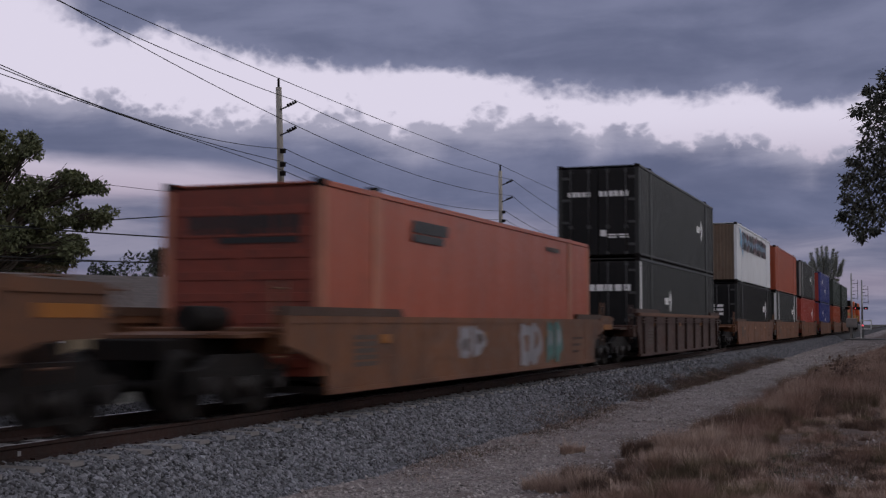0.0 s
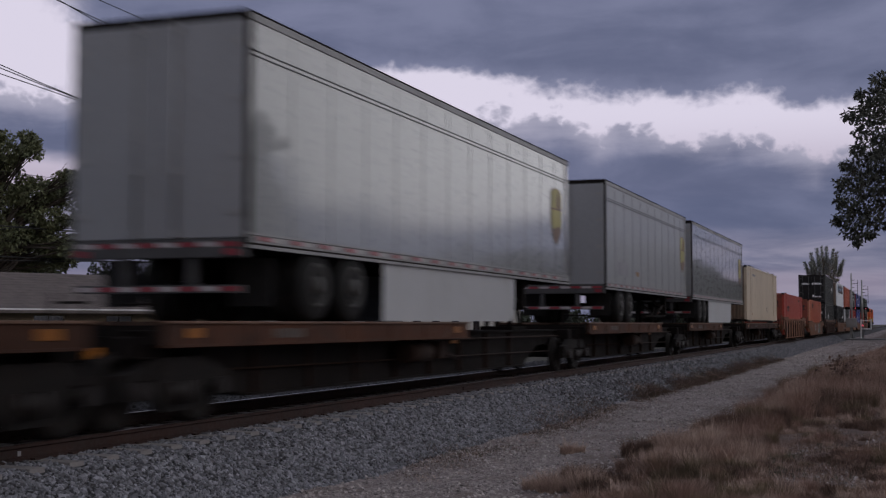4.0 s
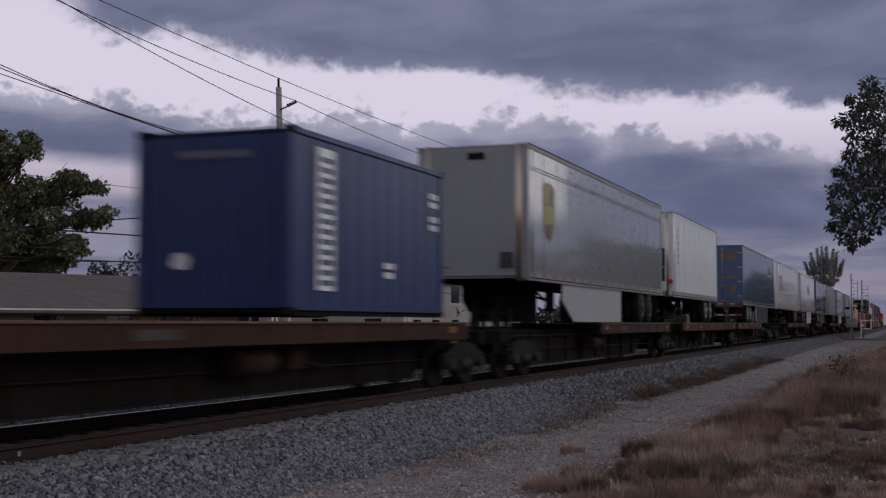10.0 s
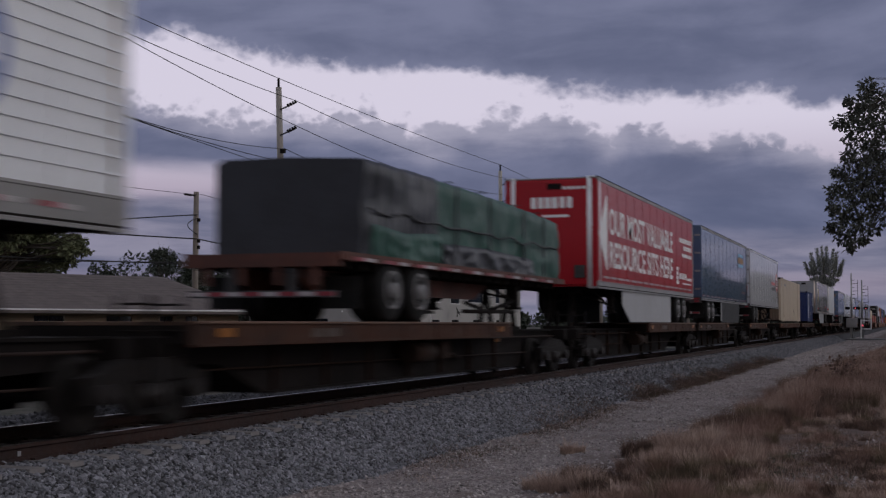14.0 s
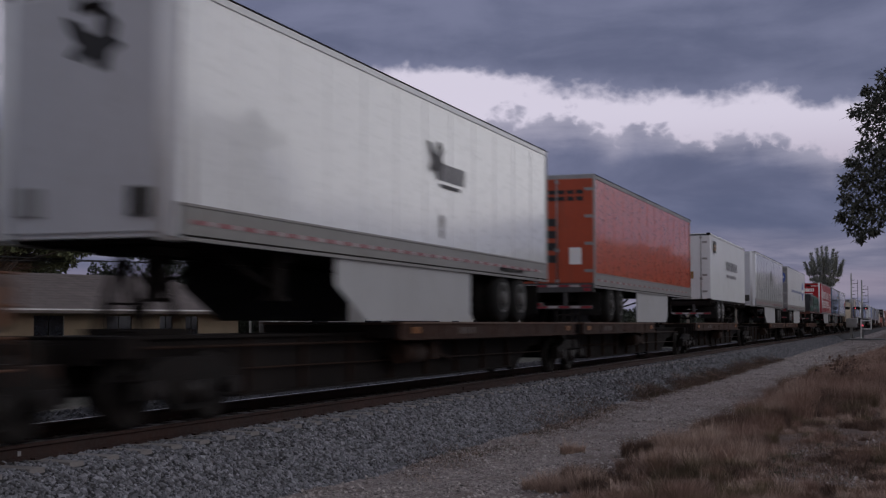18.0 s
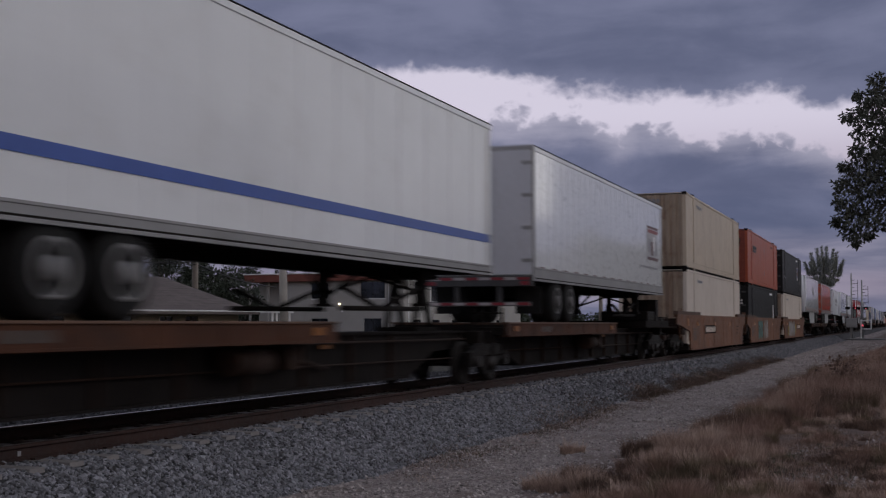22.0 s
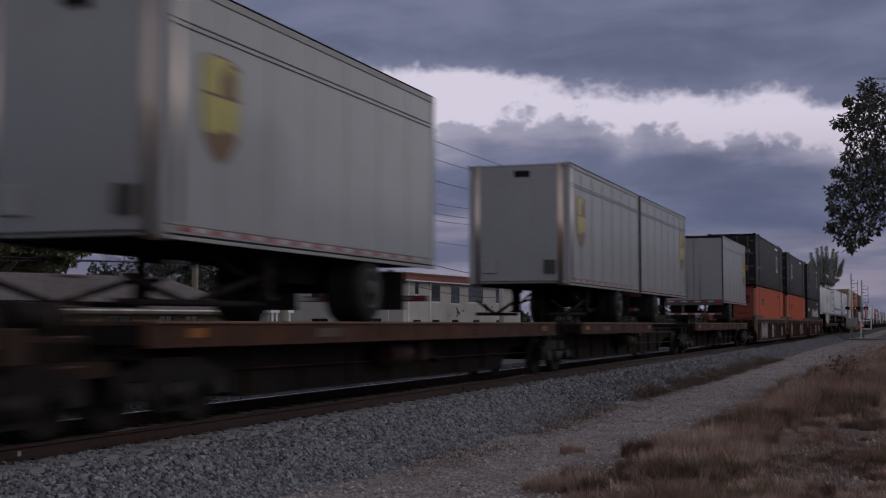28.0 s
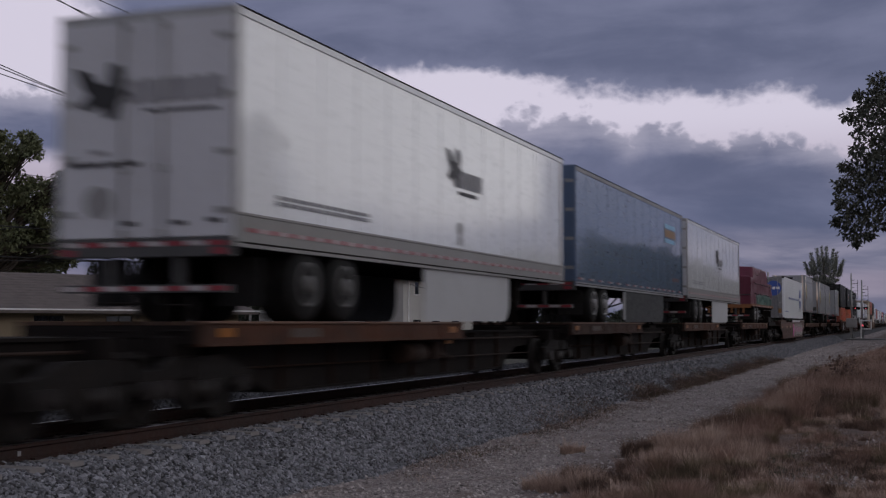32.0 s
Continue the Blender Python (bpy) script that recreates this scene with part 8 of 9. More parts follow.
# unit: kind, load rear, load front (metres along the train at the clip's start), platform rear, platform front, nose to the rear
UNITS = [
    ("well", 172.0, 188.1), ("well", 151.0, 167.1), ("well", 127.6, 143.8), ("well", 104.0, 120.2), ("well", 83.4, 99.6), ("well", 63.7, 79.9),
    ("well", 39.3, 55.45), ("well", 16.4, 32.55), ("well", -7.45, 8.7),
    ("flat", -28.8, -12.6), ("flat", -46.8, -30.6), ("flat", -61.9, -48.2), ("flat", -82.2, -66.0), ("flat", -100.3, -87.3), ("flat", -119.2, -103.4),
    ("flat", -137.6, -121.3), ("flat", -155.9, -139.9), ("flat", -175.1, -158.9), ("flat", -195.6, -184.5), ("flat", -214.1, -198.0), ("flat", -232.5, -218.6),
    ("flat", -250.8, -234.6), ("flat", -268.3, -252.6), ("flat", -285.4, -269.7), ("flat", -303.8, -287.6), ("flat", -320.4, -307.5), ("flat", -342.0, -325.8),
    ("flat", -362.0, -345.6), ("flat", -378.7, -366.4), ("flat", -400.6, -384.5), ("flat", -421.2, -405.4),
    ("well", -442.0, -425.8), ("well", -462.0, -445.8), ("well", -481.9, -465.7),
    ("flat", -502.9, -487.0), ("flat", -521.9, -506.0), ("flat", -541.9, -529.3),
    ("well", -563.8, -547.7), ("well", -583.1, -566.9), ("well", -602.8, -586.6),
    ("flat", -624.0, -607.5), ("flat", -644.2, -626.6), ("flat", -663.0, -646.0),
    ("well", -682.0, -665.8),
    ("flat", -701.8, -689.9), ("flat", -722.7, -706.6), ("flat", -740.1, -723.8), ("flat", -757.3, -741.3), ("flat", -776.0, -760.2),
]
# trucks between two loads, keyed by the front of the load behind: one shared by both cars, or one under each car's end
SHARED_TRUCK = {-30.6: -30.1, -48.2: -48.05, -66.0: -64.4, -103.4: -102.0, -121.3: -120.3, -139.9: -138.8, -184.5: -177.7, -198.0: -196.0, -234.6: -234.4, -252.6: -252.3, -269.7: -269.2, -287.6: -286.7,
                -566.9: -565.05, -586.6: -584.45, -325.8: -325.0, -345.6: -344.0, -366.4: -364.2, -384.5: -383.9, -405.4: -402.4, -506.0: -505.4, -529.3: -523.7, -626.6: -625.5, -646.0: -644.8, -706.6: -706.4, -723.8: -724.0, -741.3: -741.0}
TRUCK_PAIR = {-158.9: (-159.6, -155.3), -218.6: (-217.8, -213.7), -307.5: (-307.5, -303.5), -425.8: (-424.2, -420.5), -487.0: (-487.1, -483.0), -547.7: (-545.2, -541.6), -665.8: (-664.8, -661.9), -689.9: (-689.6, -685.2)}
WHOLE = {-28.8, -232.5, -250.8, -624.0, -663.0}
NOSE_BACK = {-100.3, -155.9, -195.6, -214.1, -303.8, -362.0, -421.2, -541.9}
SMOOTH_TAN = {16.4, 63.7, 83.4, 104.0, 127.6, 151.0, 172.0, -442.0, -462.0, -481.9, -682.0}


def running_stock():
    trucks = {u[1]: [] for u in UNITS}
    ends = {}
    for i, u in enumerate(UNITS):
        r = u[1]
        if i == 0:
            trucks[r].append(u[2] + 1.9)
            ends[r] = [0, u[2] + 3.3]
        if i + 1 < len(UNITS):
            v = UNITS[i + 1]
            gap, mid = r - v[2], (r + v[2]) / 2
            if v[2] in SHARED_TRUCK or gap < 5.0 and u[0] == v[0] == "well":
                mid = SHARED_TRUCK.get(v[2], mid - 0.3)
                trucks[v[1]].append(mid)
                ends.setdefault(r, [0, 0])[0] = mid + 0.4
                ends.setdefault(v[1], [0, 0])[1] = mid - 0.2
            else:
                off = min(1.9, max(0.4, gap / 2 - 1.35))
                back, front = TRUCK_PAIR.get(v[2], (v[2] + off, r - off))
                mid = (back + front) / 2
                trucks[r].append(front)
                trucks[v[1]].append(back)
                ends.setdefault(r, [0, 0])[0] = mid + 0.55
                ends.setdefault(v[1], [0, 0])[1] = mid - 0.55
        else:
            trucks[r].append(r - 1.0)
            ends.setdefault(r, [0, 0])[0] = r - 1.5
    tags = {
        16.4: [(5.6, 0.55, 1.6, 0.6, 1, [sill_brown, spray_lilac, well_brown]), (9.6, 0.3, 1.6, 0.9, 2, [spray_lilac, spray_white, well_tan]), (11.6, 0.3, 1.5, 0.95, 3, [spray_teal, spray_teal, spray_lilac])],
        -442.0: [(3.3, 0.3, 5.2, 1.05, 5, [spray_white, spray_white, spray_lilac]), (2.7, 0.35, 0.8, 0.7, 6, [spray_yellow, spray_yellow, well_tan]), (8.6, 0.5, 0.7, 0.7, 7, [spray_yellow, spray_yellow, spray_lilac])],
        -462.0: [(4.0, 0.35, 2.2, 1.0, 8, [spray_teal, spray_teal, sill_brown]), (7.0, 0.3, 2.0, 1.1, 9, [spray_white, spray_lilac, spray_white])],
        -563.8: [(6.6, 0.32, 1.5, 0.75, 10, [spray_lilac, spray_lilac, well_brown]), (10.7, 0.45, 0.8, 0.6, 11, [spray_lilac, well_brown, well_brown]), (11.8, 0.45, 0.7, 0.6, 21, [spray_lilac, spray_lilac, well_brown])],
        -583.1: [(1.0, 0.35, 1.4, 0.8, 14, [spray_lilac, well_brown, spray_lilac]), (9.0, 0.35, 2.4, 0.8, 15, [spray_lilac, well_brown, well_brown])],
        -602.8: [(1.2, 0.35, 3.2, 0.9, 12, [spray_white, spray_lilac, spray_lilac]), (6.8, 0.35, 1.4, 0.8, 13, [spray_lilac, spray_lilac, well_brown]), (13.0, 0.4, 0.8, 0.6, 16, [spray_lilac, spray_white, well_brown])],
        -682.0: [(6.7, 0.24, 7.9, 0.98, 17, [spray_white, spray_white, spray_pink]), (5.85, 0.25, 0.95, 0.9, 18, [spray_pink, spray_white, spray_pink])],
    }
    for u in UNITS:
        kind, r, f = u
        if kind == "well":
            ribbed = r not in SMOOTH_TAN
            tan = r in (16.4, -7.45, -442.0, -462.0, -481.9)
            lab = ("rust-brown ribbed-sided well car" if ribbed else "faded tan smooth-sided well car") + (" with sprayed graffiti" if r in tags else " with streaked paint")
            wellcar(lab, r, f, 1.5 if ribbed or r < -400 and r > -500 else 1.28, ribbed, well_tan if tan or r > 60 else well_brown, trucks[r], tags.get(r, ()), wing=r in (16.4, -7.45))
        else:
            rev = r in NOSE_BACK
            c0, c1 = ends[r][0], ends[r][1]
            if r in WHOLE:
                p0, p1, hitch = max(c0, r - 0.4), min(c1, f + 0.4), None
            elif rev:
                p0, p1, hitch = f - 9.0, c1 - 0.15, r + 1.2
            else:
                p0, p1, hitch = c0 + 0.15, r + 8.6, f - 1.2
            if r == -644.2:
                p0, p1, hitch = -643.0, -633.4, None
            flatcar(c0, c1, p0, p1, trucks[r], hitch, r in (-502.9, -701.8))
    locomotive(192.5)
    locomotive(214.0)


def stacks():
    # head of the train
    container("dark green container, streaked, on a lower box", 172.0, 188.1, 3.25, paint=green_box)
    container("black container low in a well car", 172.0, 188.1, 0.34, paint=black_box)
    container("dark green container stacked on an orange box", 151.0, 167.1, 3.25, paint=green_box)
    container("orange container low in a well car", 151.0, 167.1, 0.34, paint=orange_box)
    container("blue container with white marks stacked on another", 127.6, 143.8, 3.25, paint=blue_box, end=red_box, deco=[loop_mark(5.2, 4.0), loop_mark(4.4, 8.0)])
    container("blue container with white marks low in a well car", 127.6, 143.8, 0.34, paint=blue_box, end=red_box, deco=[loop_mark(2.2, 4.0), loop_mark(1.6, 8.0)])
    container("slate grey container stacked on a red box", 104.0, 120.2, 3.25, paint=slate_box, post_mat=alu, deco=[loop_mark(4.9, 11.0, 1.2)])
    container("red container low in a well car", 104.0, 120.2, 0.34, paint=red_box, deco=[loop_mark(2.0, 12.0, 1.3)])
    container("orange container stacked on a grey box", 83.4, 99.6, 3.25, paint=orange_box)
    container("charcoal container with pale corner posts", 83.4, 99.6, 0.34, paint=slate_box, post_mat=white_matt, deco=[loop_mark(2.0, 12.5, 1.3)])

    def scrawl(ob, L):
        part("graffiti", tag_shape(2.0, 4.9, 11.5, 0.95, 21, YN - 0.006, [black_paint, dark_print, sky_blue_print]), None, ob, "dark sprayed scrawl")
        part("blue_mark", outline(WING, YN - 0.006, 1.9, 5.3, 1.6), sky_blue_print, ob)
    container("dirty white container with sprayed scrawl, rust streaked", 63.7, 79.9, 3.25, paint=white_matt, end=beige_end, deco=[scrawl, d_end(0.2, 1.0, 5.1, 5.7, sky_blue_print, x=0.028)])
    container("black container below a white one", 63.7, 79.9, 0.34, paint=black_box, post_mat=slate_box, deco=[loop_mark(2.0, 12.5, 1.3), d_end(-0.6, 0.6, 1.6, 2.2, white_paint, 3, 3, x=0.0)], ribs_end=False)
    ends = [d_end(-0.95, 0.0, 5.15, 5.32, white_paint, 1, 6, x=0.0), d_end(0.25, 1.0, 5.15, 5.30, white_paint, 1, 5, x=0.0), d_end(-0.95, -0.2, 3.85, 4.0, white_paint, 2, 2, x=0.0), d_end(-0.25, 0.0, 3.9, 4.1, white_paint, x=0.0)]
    container("charcoal container with white logo shapes on another", 39.3, 55.45, 3.25, paint=slate_box, end=black_box, ribs_end=False, deco=[loop_mark(4.9, 12.3, 1.0), *ends])
    container("charcoal container with a white corner post in a well car", 39.3, 55.45, 0.34, paint=slate_box, end=black_box, ribs_end=False, deco=[loop_mark(1.95, 5.0, 0.9), d_bars(0.02, 0.28, 0.5, 3.1, white_paint, y=YN - 0.003), d_end(-1.0, 0.4, 2.2, 2.4, white_paint, 1, 5, x=0.0)])
    for r, f, m in ((16.4, 32.55, orange_box), (-7.45, 8.7, red_box)):
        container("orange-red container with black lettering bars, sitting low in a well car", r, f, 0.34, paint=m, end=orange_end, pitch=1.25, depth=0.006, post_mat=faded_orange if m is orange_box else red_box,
                  deco=[box_marks(0.34, black_paint, 3.5 if m is orange_box else 2.45, 2.21 if m is orange_box else 1.71), box_end_marks(0.34, black_paint)])
    # single cream boxes on spine cars
    for r, f in ((-28.8, -12.6), (-250.8, -234.6)):
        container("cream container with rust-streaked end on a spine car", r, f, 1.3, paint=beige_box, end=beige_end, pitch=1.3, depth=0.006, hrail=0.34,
                  deco=[d_bars(2.6, 3.9, 3.72, 3.84, grey_print, 1, 9), d_bars(9.9, 10.05, 1.78, 2.15, faint_print), d_bars(0.5, 0.9, 3.7, 3.85, grey_print, 2, 2), d_bars(2.1, 2.5, 1.62, 1.74, faded_gold)])
    container("navy blue short container with a white figure strip", -225.45, -219.4, 1.3, h=2.59, w=2.44, paint=navy_box, pitch=0.56, depth=0.008,
              deco=[number_strip, d_end(-0.6, 0.55, 3.47, 3.58, navy_print, 1, 12, x=0.02), end_shape(lambda: end_outline([(-0.2, -0.06), (-0.13, 0.14), (0.08, 0.17), (0.21, 0.03), (0.14, -0.15), (-0.08, -0.16)], 0.5, 2.05, 0.75, x=0.02), white_letter, "end_patch")], posts=False)
    # mid-train double stacks
    tri = [("black container stacked on a cream box", "cream container with rust-streaked end in a well car", black_box, cream_pale, -442.0), ("orange container with black bars stacked on a black box", "black container low in a tan well car", orange_box, black_box, -462.0),
           ("cream container, soot streaked, stacked on another", "pale cream container low in a tan well car", beige_box, cream_pale, -481.9)]
    for hi, lo, mh, ml, r in tri:
        f = r + 16.2
        dh = [dark_marks(3.25), d_end(-0.9, -0.5, 4.1, 4.4, faded_gold, x=0.0), d_end(-1.0, -0.1, 5.2, 5.32, white_letter, 2, 5, x=0.0)] if mh is black_box else [box_marks(3.25, black_paint, 2.4, 1.78), d_bars(8.05, 8.35, 5.22, 5.48, grey_print), d_bars(8.05, 8.35, 3.95, 4.2, grey_print), box_end_marks(3.25, black_paint), d_end(-0.6, -0.2, 3.95, 4.35, grey_print, x=0.008)] if mh is orange_box else [d_bars(2.6, 3.9, 5.72, 5.84, grey_print, 1, 9), d_end(-0.3, 0.8, 5.75, 5.9, grey_print, 1, 7, x=0.028)]
        dl = [d_bars(2.6, 3.9, 2.78, 2.9, grey_print, 1, 9)] if ml is cream_pale else [dark_marks(0.34, False), d_end(-1.0, 0.2, 2.2, 2.5, white_letter, 2, 6, x=0.0), d_bars(12.9, 13.4, 1.0, 2.3, white_paint)]
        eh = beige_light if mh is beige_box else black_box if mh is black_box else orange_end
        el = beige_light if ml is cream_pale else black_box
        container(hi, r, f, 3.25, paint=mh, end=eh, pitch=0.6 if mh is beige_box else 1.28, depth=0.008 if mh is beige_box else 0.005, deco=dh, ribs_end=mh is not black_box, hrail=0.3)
        container(lo, r, f, 0.34, paint=ml, end=el, pitch=0.6, depth=0.008, deco=dl, ribs_end=ml is cream_pale, hrail=0.2)
    amber = [d_end(-0.9, -0.5, 4.1, 4.4, faded_gold, x=0.0), d_end(-1.0, -0.1, 5.1, 5.3, grey_print, 2, 5, x=0.0), d_end(0.3, 1.0, 4.6, 4.7, grey_print, 2, 2, x=0.0)]
    for r, low, nm in ((-563.8, black_box, "black container with white bar lettering in a ribbed well car"), (-583.1, orange_deep, "orange container in a ribbed well car below a black one"), (-602.8, orange_deep, "orange container in a ribbed well car below a black one")):
        container("black container with a small white panel, on a lower box", r, r + 16.15, 3.25, paint=black_box, pitch=1.3, depth=0.004, ribs_end=False, deco=[dark_marks(3.25, True, 3.5 if r == -583.1 else 11.6), *([end_panel(-0.42, 0.40, 4.6, 5.68), d_end(-0.1, 0.4, 3.9, 4.1, white_letter, x=0.0)] if r == -583.1 else amber)], hrail=0.3)
        dl = [white_letters(0.5), dark_marks(0.34, False), d_end(-0.9, 0.6, 1.8, 2.5, spray_lilac, 4, 5, x=0.0), d_end(-0.6, 0.9, 2.75, 2.9, spray_lilac, 1, 4, x=0.0)] if low is black_box else [box_marks(0.34, black_paint, 2.45, 1.9), d_bars(1.85, 2.55, 0.5, 3.1, orange_dull), box_end_marks(0.34, black_paint)]
        container(nm, r, r + 16.15, 0.34, paint=low, end=black_box if low is black_box else orange_end, post_mat=None if low is black_box else faded_orange, pitch=1.3 if low is black_box else 0.55, depth=0.004 if low is black_box else 0.01, ribs_end=low is not black_box, deco=dl)


def road_trailers():
    g = [top_lines]
    trailer("grey parcel trailer with a brown and gold emblem at its nose", -46.8, -30.6, False, grey_gloss, grey_dull, skirt=(4.5, 11.7, WHITE_SKIRT), post=dark_steel, deco=[*g, d_shield(1.16, 3.70, 0.92, True)], tape=0.9)
    trailer("light grey parcel trailer with a gold emblem, tail dark", -61.9, -48.2, False, grey_dull, grey_dull, post=dark_steel, deco=[*g, d_shield(0.9, 3.70, 0.92, True), d_bars(1.6, 3.2, 2.55, 2.95, grey_print), d_bars(4.2, 4.7, 2.62, 2.75, faded_gold)], tape=0.8)
    trailer("grey parcel trailer with a brown and gold emblem at its nose", -82.2, -66.0, False, grey_gloss, grey_dull, skirt=(4.5, 11.7, WHITE_SKIRT), post=dark_steel, deco=[*g, d_shield(1.16, 3.70, 0.92, True)], tape=0.9)
    trailer("light grey parcel trailer, nose towards the rear of the train", -100.3, -87.3, True, grey_dull, grey_dull, deco=[*g, d_shield(1.25, 3.74, 0.95)], tape=0.8)
    for r, f in ((-119.2, -103.4), (-175.1, -158.9), (-285.4, -269.7), (-740.1, -723.8)):
        trailer("glossy blue trailer with faded amber door marks", r, f, False, blue_gloss, blue_dull, skirt=(6.0, 12.4, DARK_SKIRT), post=blue_dull, deco=[blue_logo, skirt_slats, *END_BLUE], band=0.10, tape=0.9, tape_at=2.29)
    for r, f, e in ((-137.6, -121.3, 1), (-722.7, -706.6, 1), (-757.3, -741.3, 1)):
        trailer("white trailer with a grey lower band and dark bird-like emblem", r, f, False, white_gloss, white_end_dim, band=0.43, skirt=(6.6, 11.6, WHITE_SKIRT), deco=[d_wing(7.5, 4.0, 1.2, True), *END_BIRD], tape=0.55)
    # white corner: bright reflection of polished steel put in as white paint
    trailer("bright white trailer with a picture panel, nose to the rear", -155.9, -139.9, True, white_gloss, white_matt, band=0.3, corner=white_matt, deco=[poster(1.12, 2.92, 3.38, 4.31, 1.04, 4.67, 2.99), dashes, d_bars(0.12, 0.24, 3.0, 4.6, grey_print, 7, 1), d_end(-0.6, 0.41, 3.74, 4.22, grey_print, x=-0.031), d_end(-0.6, 0.41, 4.24, 4.40, dull_red, x=-0.031), d_end(-0.45, 0.25, 3.82, 4.1, dark_print, 1, 2, x=-0.038), d_end(-0.6, 0.6, 3.45, 3.52, grey_print, x=-0.031), d_bars(13.2, 14.8, 2.6, 2.75, red_print, 1, 7)], tape=0, seams=0.6)
    trailer("plain white refrigerated trailer, cooling unit on its nose", -195.6, -184.5, True, white_matt, white_matt, deco=[d_bars(0.9, 1.1, 3.3, 4.7, grey_print, 6), d_bars(7.4, 8.6, 3.0, 3.6, white_matt)], tape=0, reefer=1)
    trailer("grey parcel trailer with brown-gold emblem, nose to the rear", -214.1, -198.0, True, grey_gloss, grey_dull, skirt=(6.4, 13.1, WHITE_SKIRT), deco=[*g, d_shield(1.7, 3.74, 0.95)], tape=0.9)
    trailer("white trailer with red and black stripes and a roundel", -268.3, -252.6, False, white_gloss, white_end_dim, band=0.3, post=alu, deco=[stripes_logo, d_end(-1.15, -0.5, 2.95, 3.15, red_print), d_end(-1.15, -0.5, 2.65, 2.85, black_paint)], tape=0)
    trailer("red trailer with a large white slogan, nose to the rear", -303.8, -287.6, True, red_gloss, red_gloss, skirt=(4.9, 13.0, WHITE_SKIRT), corner=white_matt, deco=[slogan, d_end(-0.6, 0.6, 4.3, 4.6, white_paint, 1, 6, x=-0.031), d_end(-0.5, 0.5, 4.05, 4.12, white_paint, x=-0.031), d_end(-1.1, -0.3, 4.8, 4.88, white_paint, 1, 6, x=-0.031)], tape=0)
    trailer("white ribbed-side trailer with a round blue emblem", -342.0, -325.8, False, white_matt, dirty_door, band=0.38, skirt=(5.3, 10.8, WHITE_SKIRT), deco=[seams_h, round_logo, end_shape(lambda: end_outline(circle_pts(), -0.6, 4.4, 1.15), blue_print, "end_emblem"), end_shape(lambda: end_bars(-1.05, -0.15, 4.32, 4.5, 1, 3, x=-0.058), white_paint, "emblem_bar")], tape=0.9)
    for r, f in ((-362.0, -345.6), (-421.2, -405.4), (-541.9, -529.3)):
        short = r == -541.9
        trailer("white trailer with a dark bird-like emblem, nose to the rear", r, f, True, white_matt if short else white_gloss, white_end_dim, top=4.8 if short else 5.15, corner=white_matt, band=0.2 if short else 0.43, skirt=(3.7, 8.6, WHITE_SKIRT) if short else (5.4, 11.5, WHITE_SKIRT),
                deco=[d_wing(8.82 if not short else 6.24, 4.02 if not short else 3.70, 1.15), end_shape(lambda short=short: end_outline(BIRD, 0.05 if short else -0.16, 4.0 if short else 4.46, 0.76, x=-0.031), black_paint, "end_emblem")], tape=0.6 if not short else 1.6)
    orange = trailer("glossy orange trailer with black lettering bars on its doors", -400.6, -384.5, False, orange_gloss, orange_dull, band=0.4, skirt=(5.7, 11.1, WHITE_SKIRT), deco=[d_end(-1.0, 1.0, 4.45, 4.8, black_paint, 2, 8), d_end(-0.25, 0.15, 2.8, 4.1, black_paint, 4, 1), d_end(0.75, 1.0, 2.9, 4.0, black_paint, 4, 1), d_end(-0.95, -0.5, 2.75, 3.2, white_paint)], tape=0.8)
    trailer("white trailer with a picture panel near its nose", -502.9, -487.0, False, white_gloss, white_end_dim, band=0.3, deco=[poster(13.22, 15.09, 3.22, 4.31, 11.94, 15.1, 2.94), dashes, d_end(-0.2, 0.7, 3.9, 4.5, dark_print, 2, 2)], tape=0, seams=0.6)
    trailer("white trailer with a long blue stripe", -521.9, -506.0, False, white_matt, white_matt, deco=[stripe(2.77, 2.93, blue_print), d_end(-1.0, -0.1, 4.62, 4.78, grey_print, 1, 10), d_end(-0.9, -0.4, 2.9, 3.15, grey_print, 2)], tape=0)
    # short doubles
    trailer("short grey parcel trailer with a gold emblem", -616.4, -607.7, False, grey_dull, grey_dull, axles=1, deco=[*g, d_shield(0.9, 3.8, 0.95, True)], tape=0.7, post=dark_steel)
    trailer("short grey parcel trailer with a gold emblem", -635.4, -626.7, False, grey_dull, grey_dull, axles=1, deco=[*g, d_shield(0.9, 3.8, 0.95, True)], tape=0.7, post=dark_steel)
    for r, f in ((-644.3, -635.75), (-662.5, -653.9)):
        trailer("short grey parcel trailer with a gold emblem, nose to the rear", r, f, True, grey_dull, grey_dull, axles=1, deco=[*g, d_shield(1.2, 3.74, 0.92)], tape=0.7)
    # refrigerated sea box on a chassis
    box_ob = container("white refrigerated container with grey lettering bars, on a chassis", -378.7, -366.4, 2.15, h=2.9, w=2.44, paint=white_matt, end=white_matt, pitch=2.0, depth=0.004, ribs_end=False, posts=False,
                       deco=[d_bars(5.2, 9.2, 3.65, 4.05, grey_print, 1, 8, y=-1.226), d_bars(5.2, 8.8, 3.3, 3.45, grey_print, 1, 6, y=-1.226), d_bars(0.9, 1.9, 4.25, 4.75, black_paint, y=-1.226), d_bars(1.0, 1.8, 4.35, 4.65, faded_gold, 2, y=-1.232), d_end(-0.5, -0.2, 3.1, 3.4, faded_gold, x=0.0), d_end(0.3, 0.55, 3.05, 3.25, faded_gold, x=0.0), d_end(0.6, 0.8, 3.7, 3.85, faded_gold, x=0.0), d_end(0.5, 1.0, 4.4, 4.5, faded_gold, x=0.0)])
    ch = rolls(thing("container_chassis", "dark steel container chassis carrying a white box", "trailer", "trailers on the train"), -378.7)
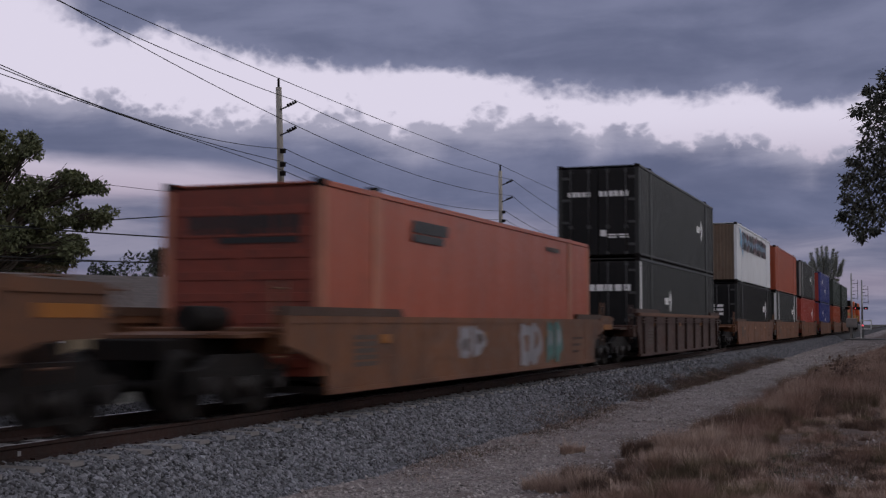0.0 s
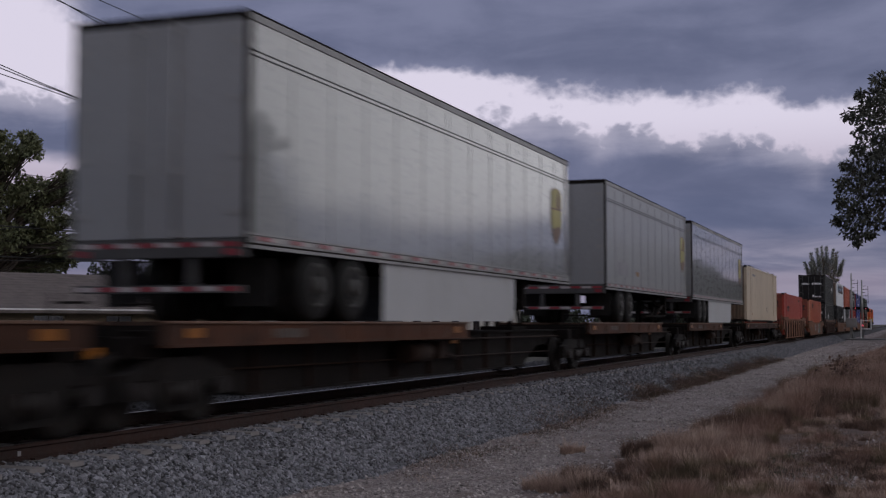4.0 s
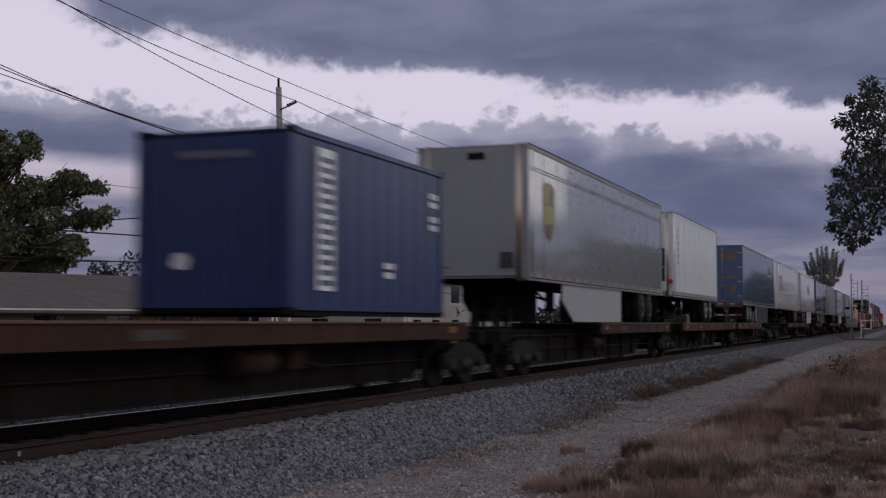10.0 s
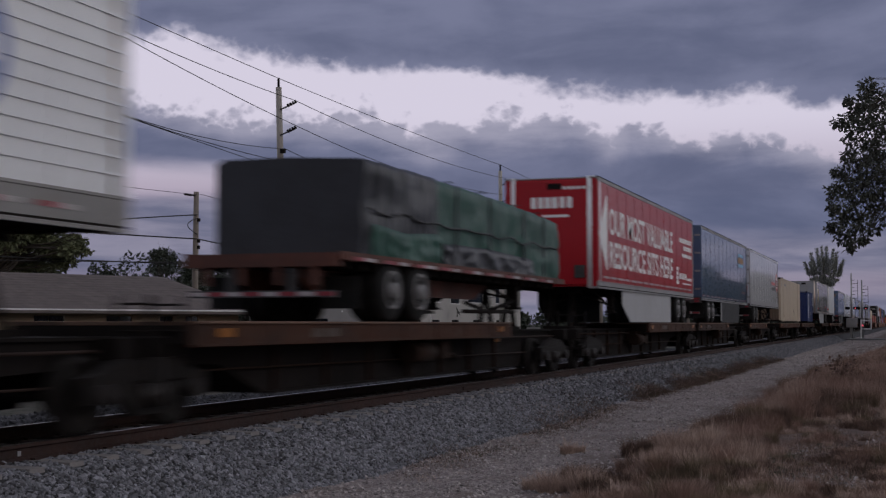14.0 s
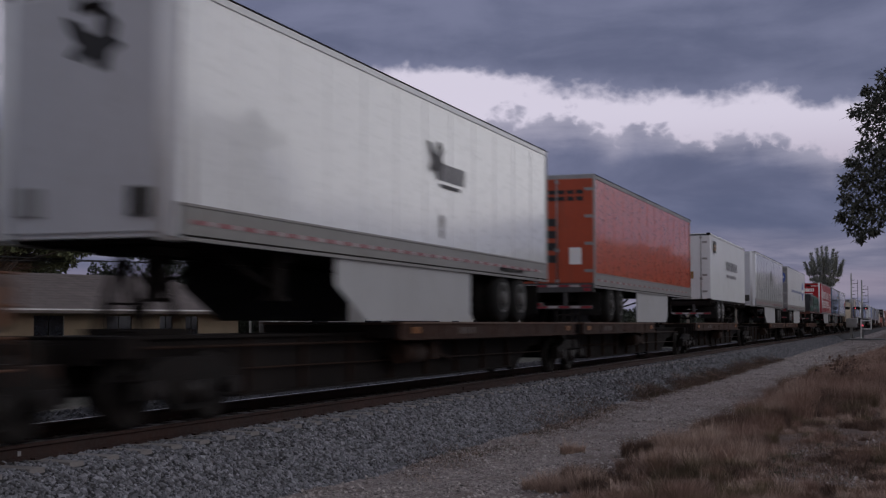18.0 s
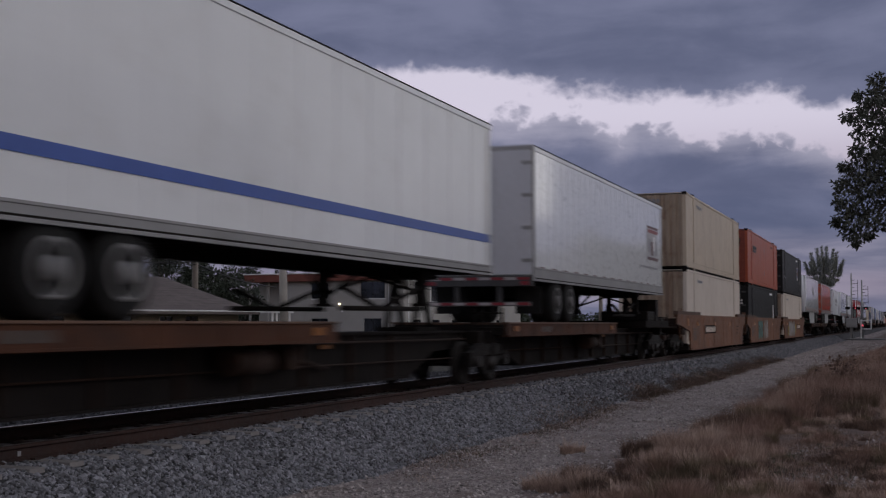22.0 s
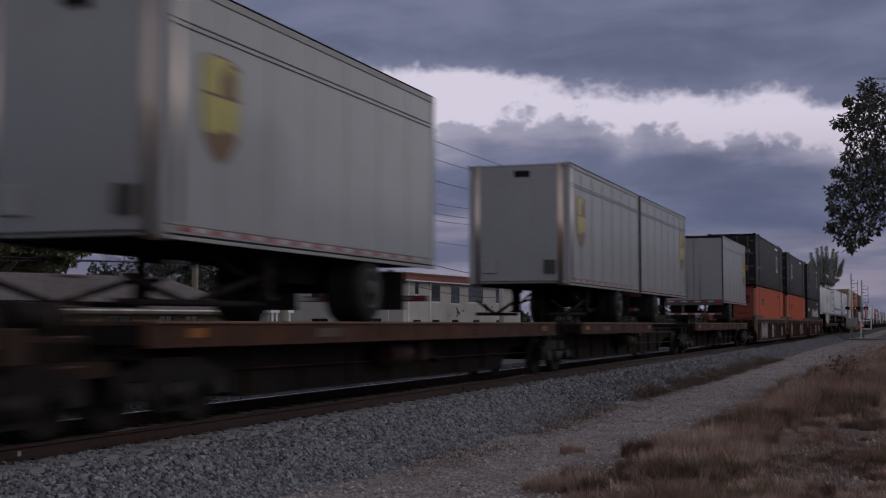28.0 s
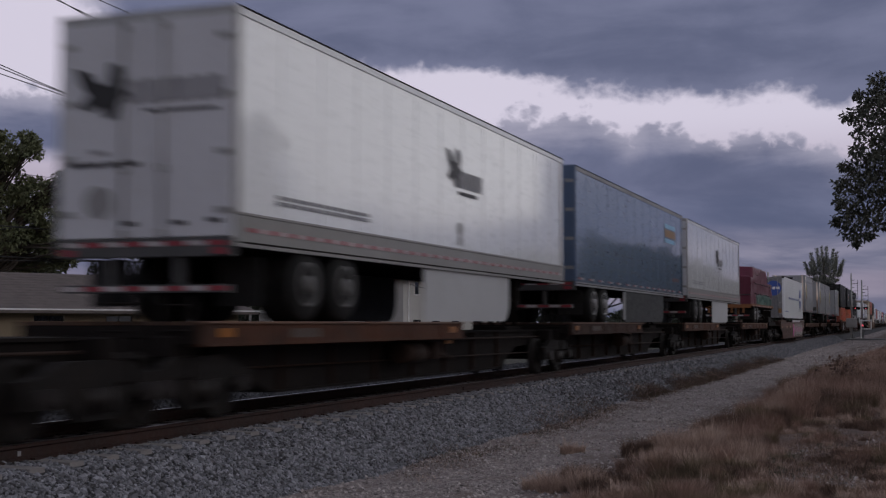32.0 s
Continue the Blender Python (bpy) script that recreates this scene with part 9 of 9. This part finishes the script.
    for y in (-0.5, 0.5):
        part("main_beam", slab(0, 12.3, y - 0.07, y + 0.07, 1.86, 2.12, 0.01), dark_steel, ch)
    for x in (0.1, 4.0, 8.0, 12.2):
        part("bolster", slab(x - 0.08, x + 0.08, -1.2, 1.2, 1.95, 2.14, 0.01), dark_steel, ch)
    add_running(ch, 12.3, False, None, 2, zb=2.0)
    # corrugated box in a well car
    trailer_box = container("white ribbed-side container with a round blue emblem, grey doors", -682.0, -665.8, 1.5, h=2.86, paint=white_matt, end=dirty_door, pitch=2.6, depth=0.002, ribs_end=False, posts=False, hrail=0.3,
                            deco=[ribs_level, lambda o, L: dot_marks(o, L), end_shape(lambda: end_outline(circle_pts(), -0.6, 3.58, 1.02, x=-0.012), blue_print, "end_emblem"), end_shape(lambda: end_bars(-1.0, -0.17, 3.50, 3.68, 1, 3, x=-0.02), white_paint, "emblem_bar"), d_end(-1.1, -0.78, 1.9, 2.2, faded_gold, x=0.0)])
    flatbed("black and green sheeted load on a rusty red flatbed trailer", -320.4, -307.5, flat_red, [(0.9, 3.74), (6.0, 3.76), (10.0, 3.70), (12.6, 3.62)], tarp_green,
            [([(0.85, 3.75), (4.25, 3.78)], 1.25, tarp_black), ([(1.2, 2.80), (2.6, 2.72), (4.3, 2.82)], 1.285, tarp_green), ([(4.5, 2.66), (7.0, 2.70), (10.4, 2.64)], 1.275, tarp_black)], 3, [(5.2, 3.82), (7.2, 3.82), (9.6, 3.78), (11.2, 3.74)])
    flatbed("wine red and green sheeted load on a worn amber flatbed trailer", -701.8, -689.9, flat_yellow, [(0.3, 3.72), (1.6, 3.72), (1.75, 4.28), (8.3, 4.3), (9.6, 3.62), (11.7, 3.6)], tarp_red,
            [([(3.0, 2.85), (9.5, 2.95), (11.4, 2.7)], 1.25, tarp_green)], 9, [(10.4, 3.7)], ((3.40, 1.75, 9.4), (2.84, 1.75, 11.4)), 2.72)


def ribs_level(o, L):
    for k in range(13):
        z = 1.92 + k * 0.178
        part("level_rib", slab(0.16, L - 0.16, YN - 0.006, YN + 0.03, z, z + 0.024), white_matt, o)


def dot_marks(o, L):
    r = part("round_emblem", disc(13.42, 3.02, 0.72, YN - 0.012, 30, 1.0), blue_print, o)
    part("emblem_bar", bars(12.8, 14.08, 2.88, 3.15, YN - 0.018, 1, n=3), white_paint, r)
    part("lettering", bars(3.3, 12.6, 2.88, 3.03, YN - 0.012, 1, n=30, seed=8), faded_blue, o)
    part("stencil", bars(0.39, 3.18, 1.98, 2.06, YN - 0.012, 1, n=9, seed=8), faded_blue, o)


# ---------------------------------------------------------------- build
ground()
track()
weeds()
near_tree, near_crown = trees()
buildings()
poles_and_wires()
crossing()
far_woods()
sky = sky_sheet()
running_stock()
stacks()
road_trailers()


def motions():
    for ob, s in MOVING:
        walk(ob, [(0, pose(s, TRACK_Y, 0)), (32, pose(s + SPEED * 32, TRACK_Y, 0))])
    # slow drift of the clouds, light wind in the near tree
    walk(sky, [(0, pose(0, 0, EYE.z, 0, 0, 0.75)), (32, pose(0, 0, EYE.z, 0, 0, -0.75))])
    lean = ((0, 1.8), (1, -0.8), (2, 0.7), (3, -0.8), (4.5, 0.9), (6, -0.4), (7, 0.4), (8, 1.1), (9, -1.8), (10, -1.2), (12, -0.4), (14, -1.5), (15.5, 0.8), (17, 2.4), (18, 1.6), (19, 2.4), (20, 1.5), (21, -0.4), (22, 0.1), (23, 1.1), (24, -0.5), (25, 0.0), (26.5, -1.0), (28, -1.5), (29.5, 0.4), (31, -0.8), (32, 0.2))
    rows = [(t, pose(0, 0, 0, q, 0.25 * math.sin(t * 2.3), 0.3 * q)) for t, q in lean]
    walk(near_crown, rows)


motions()
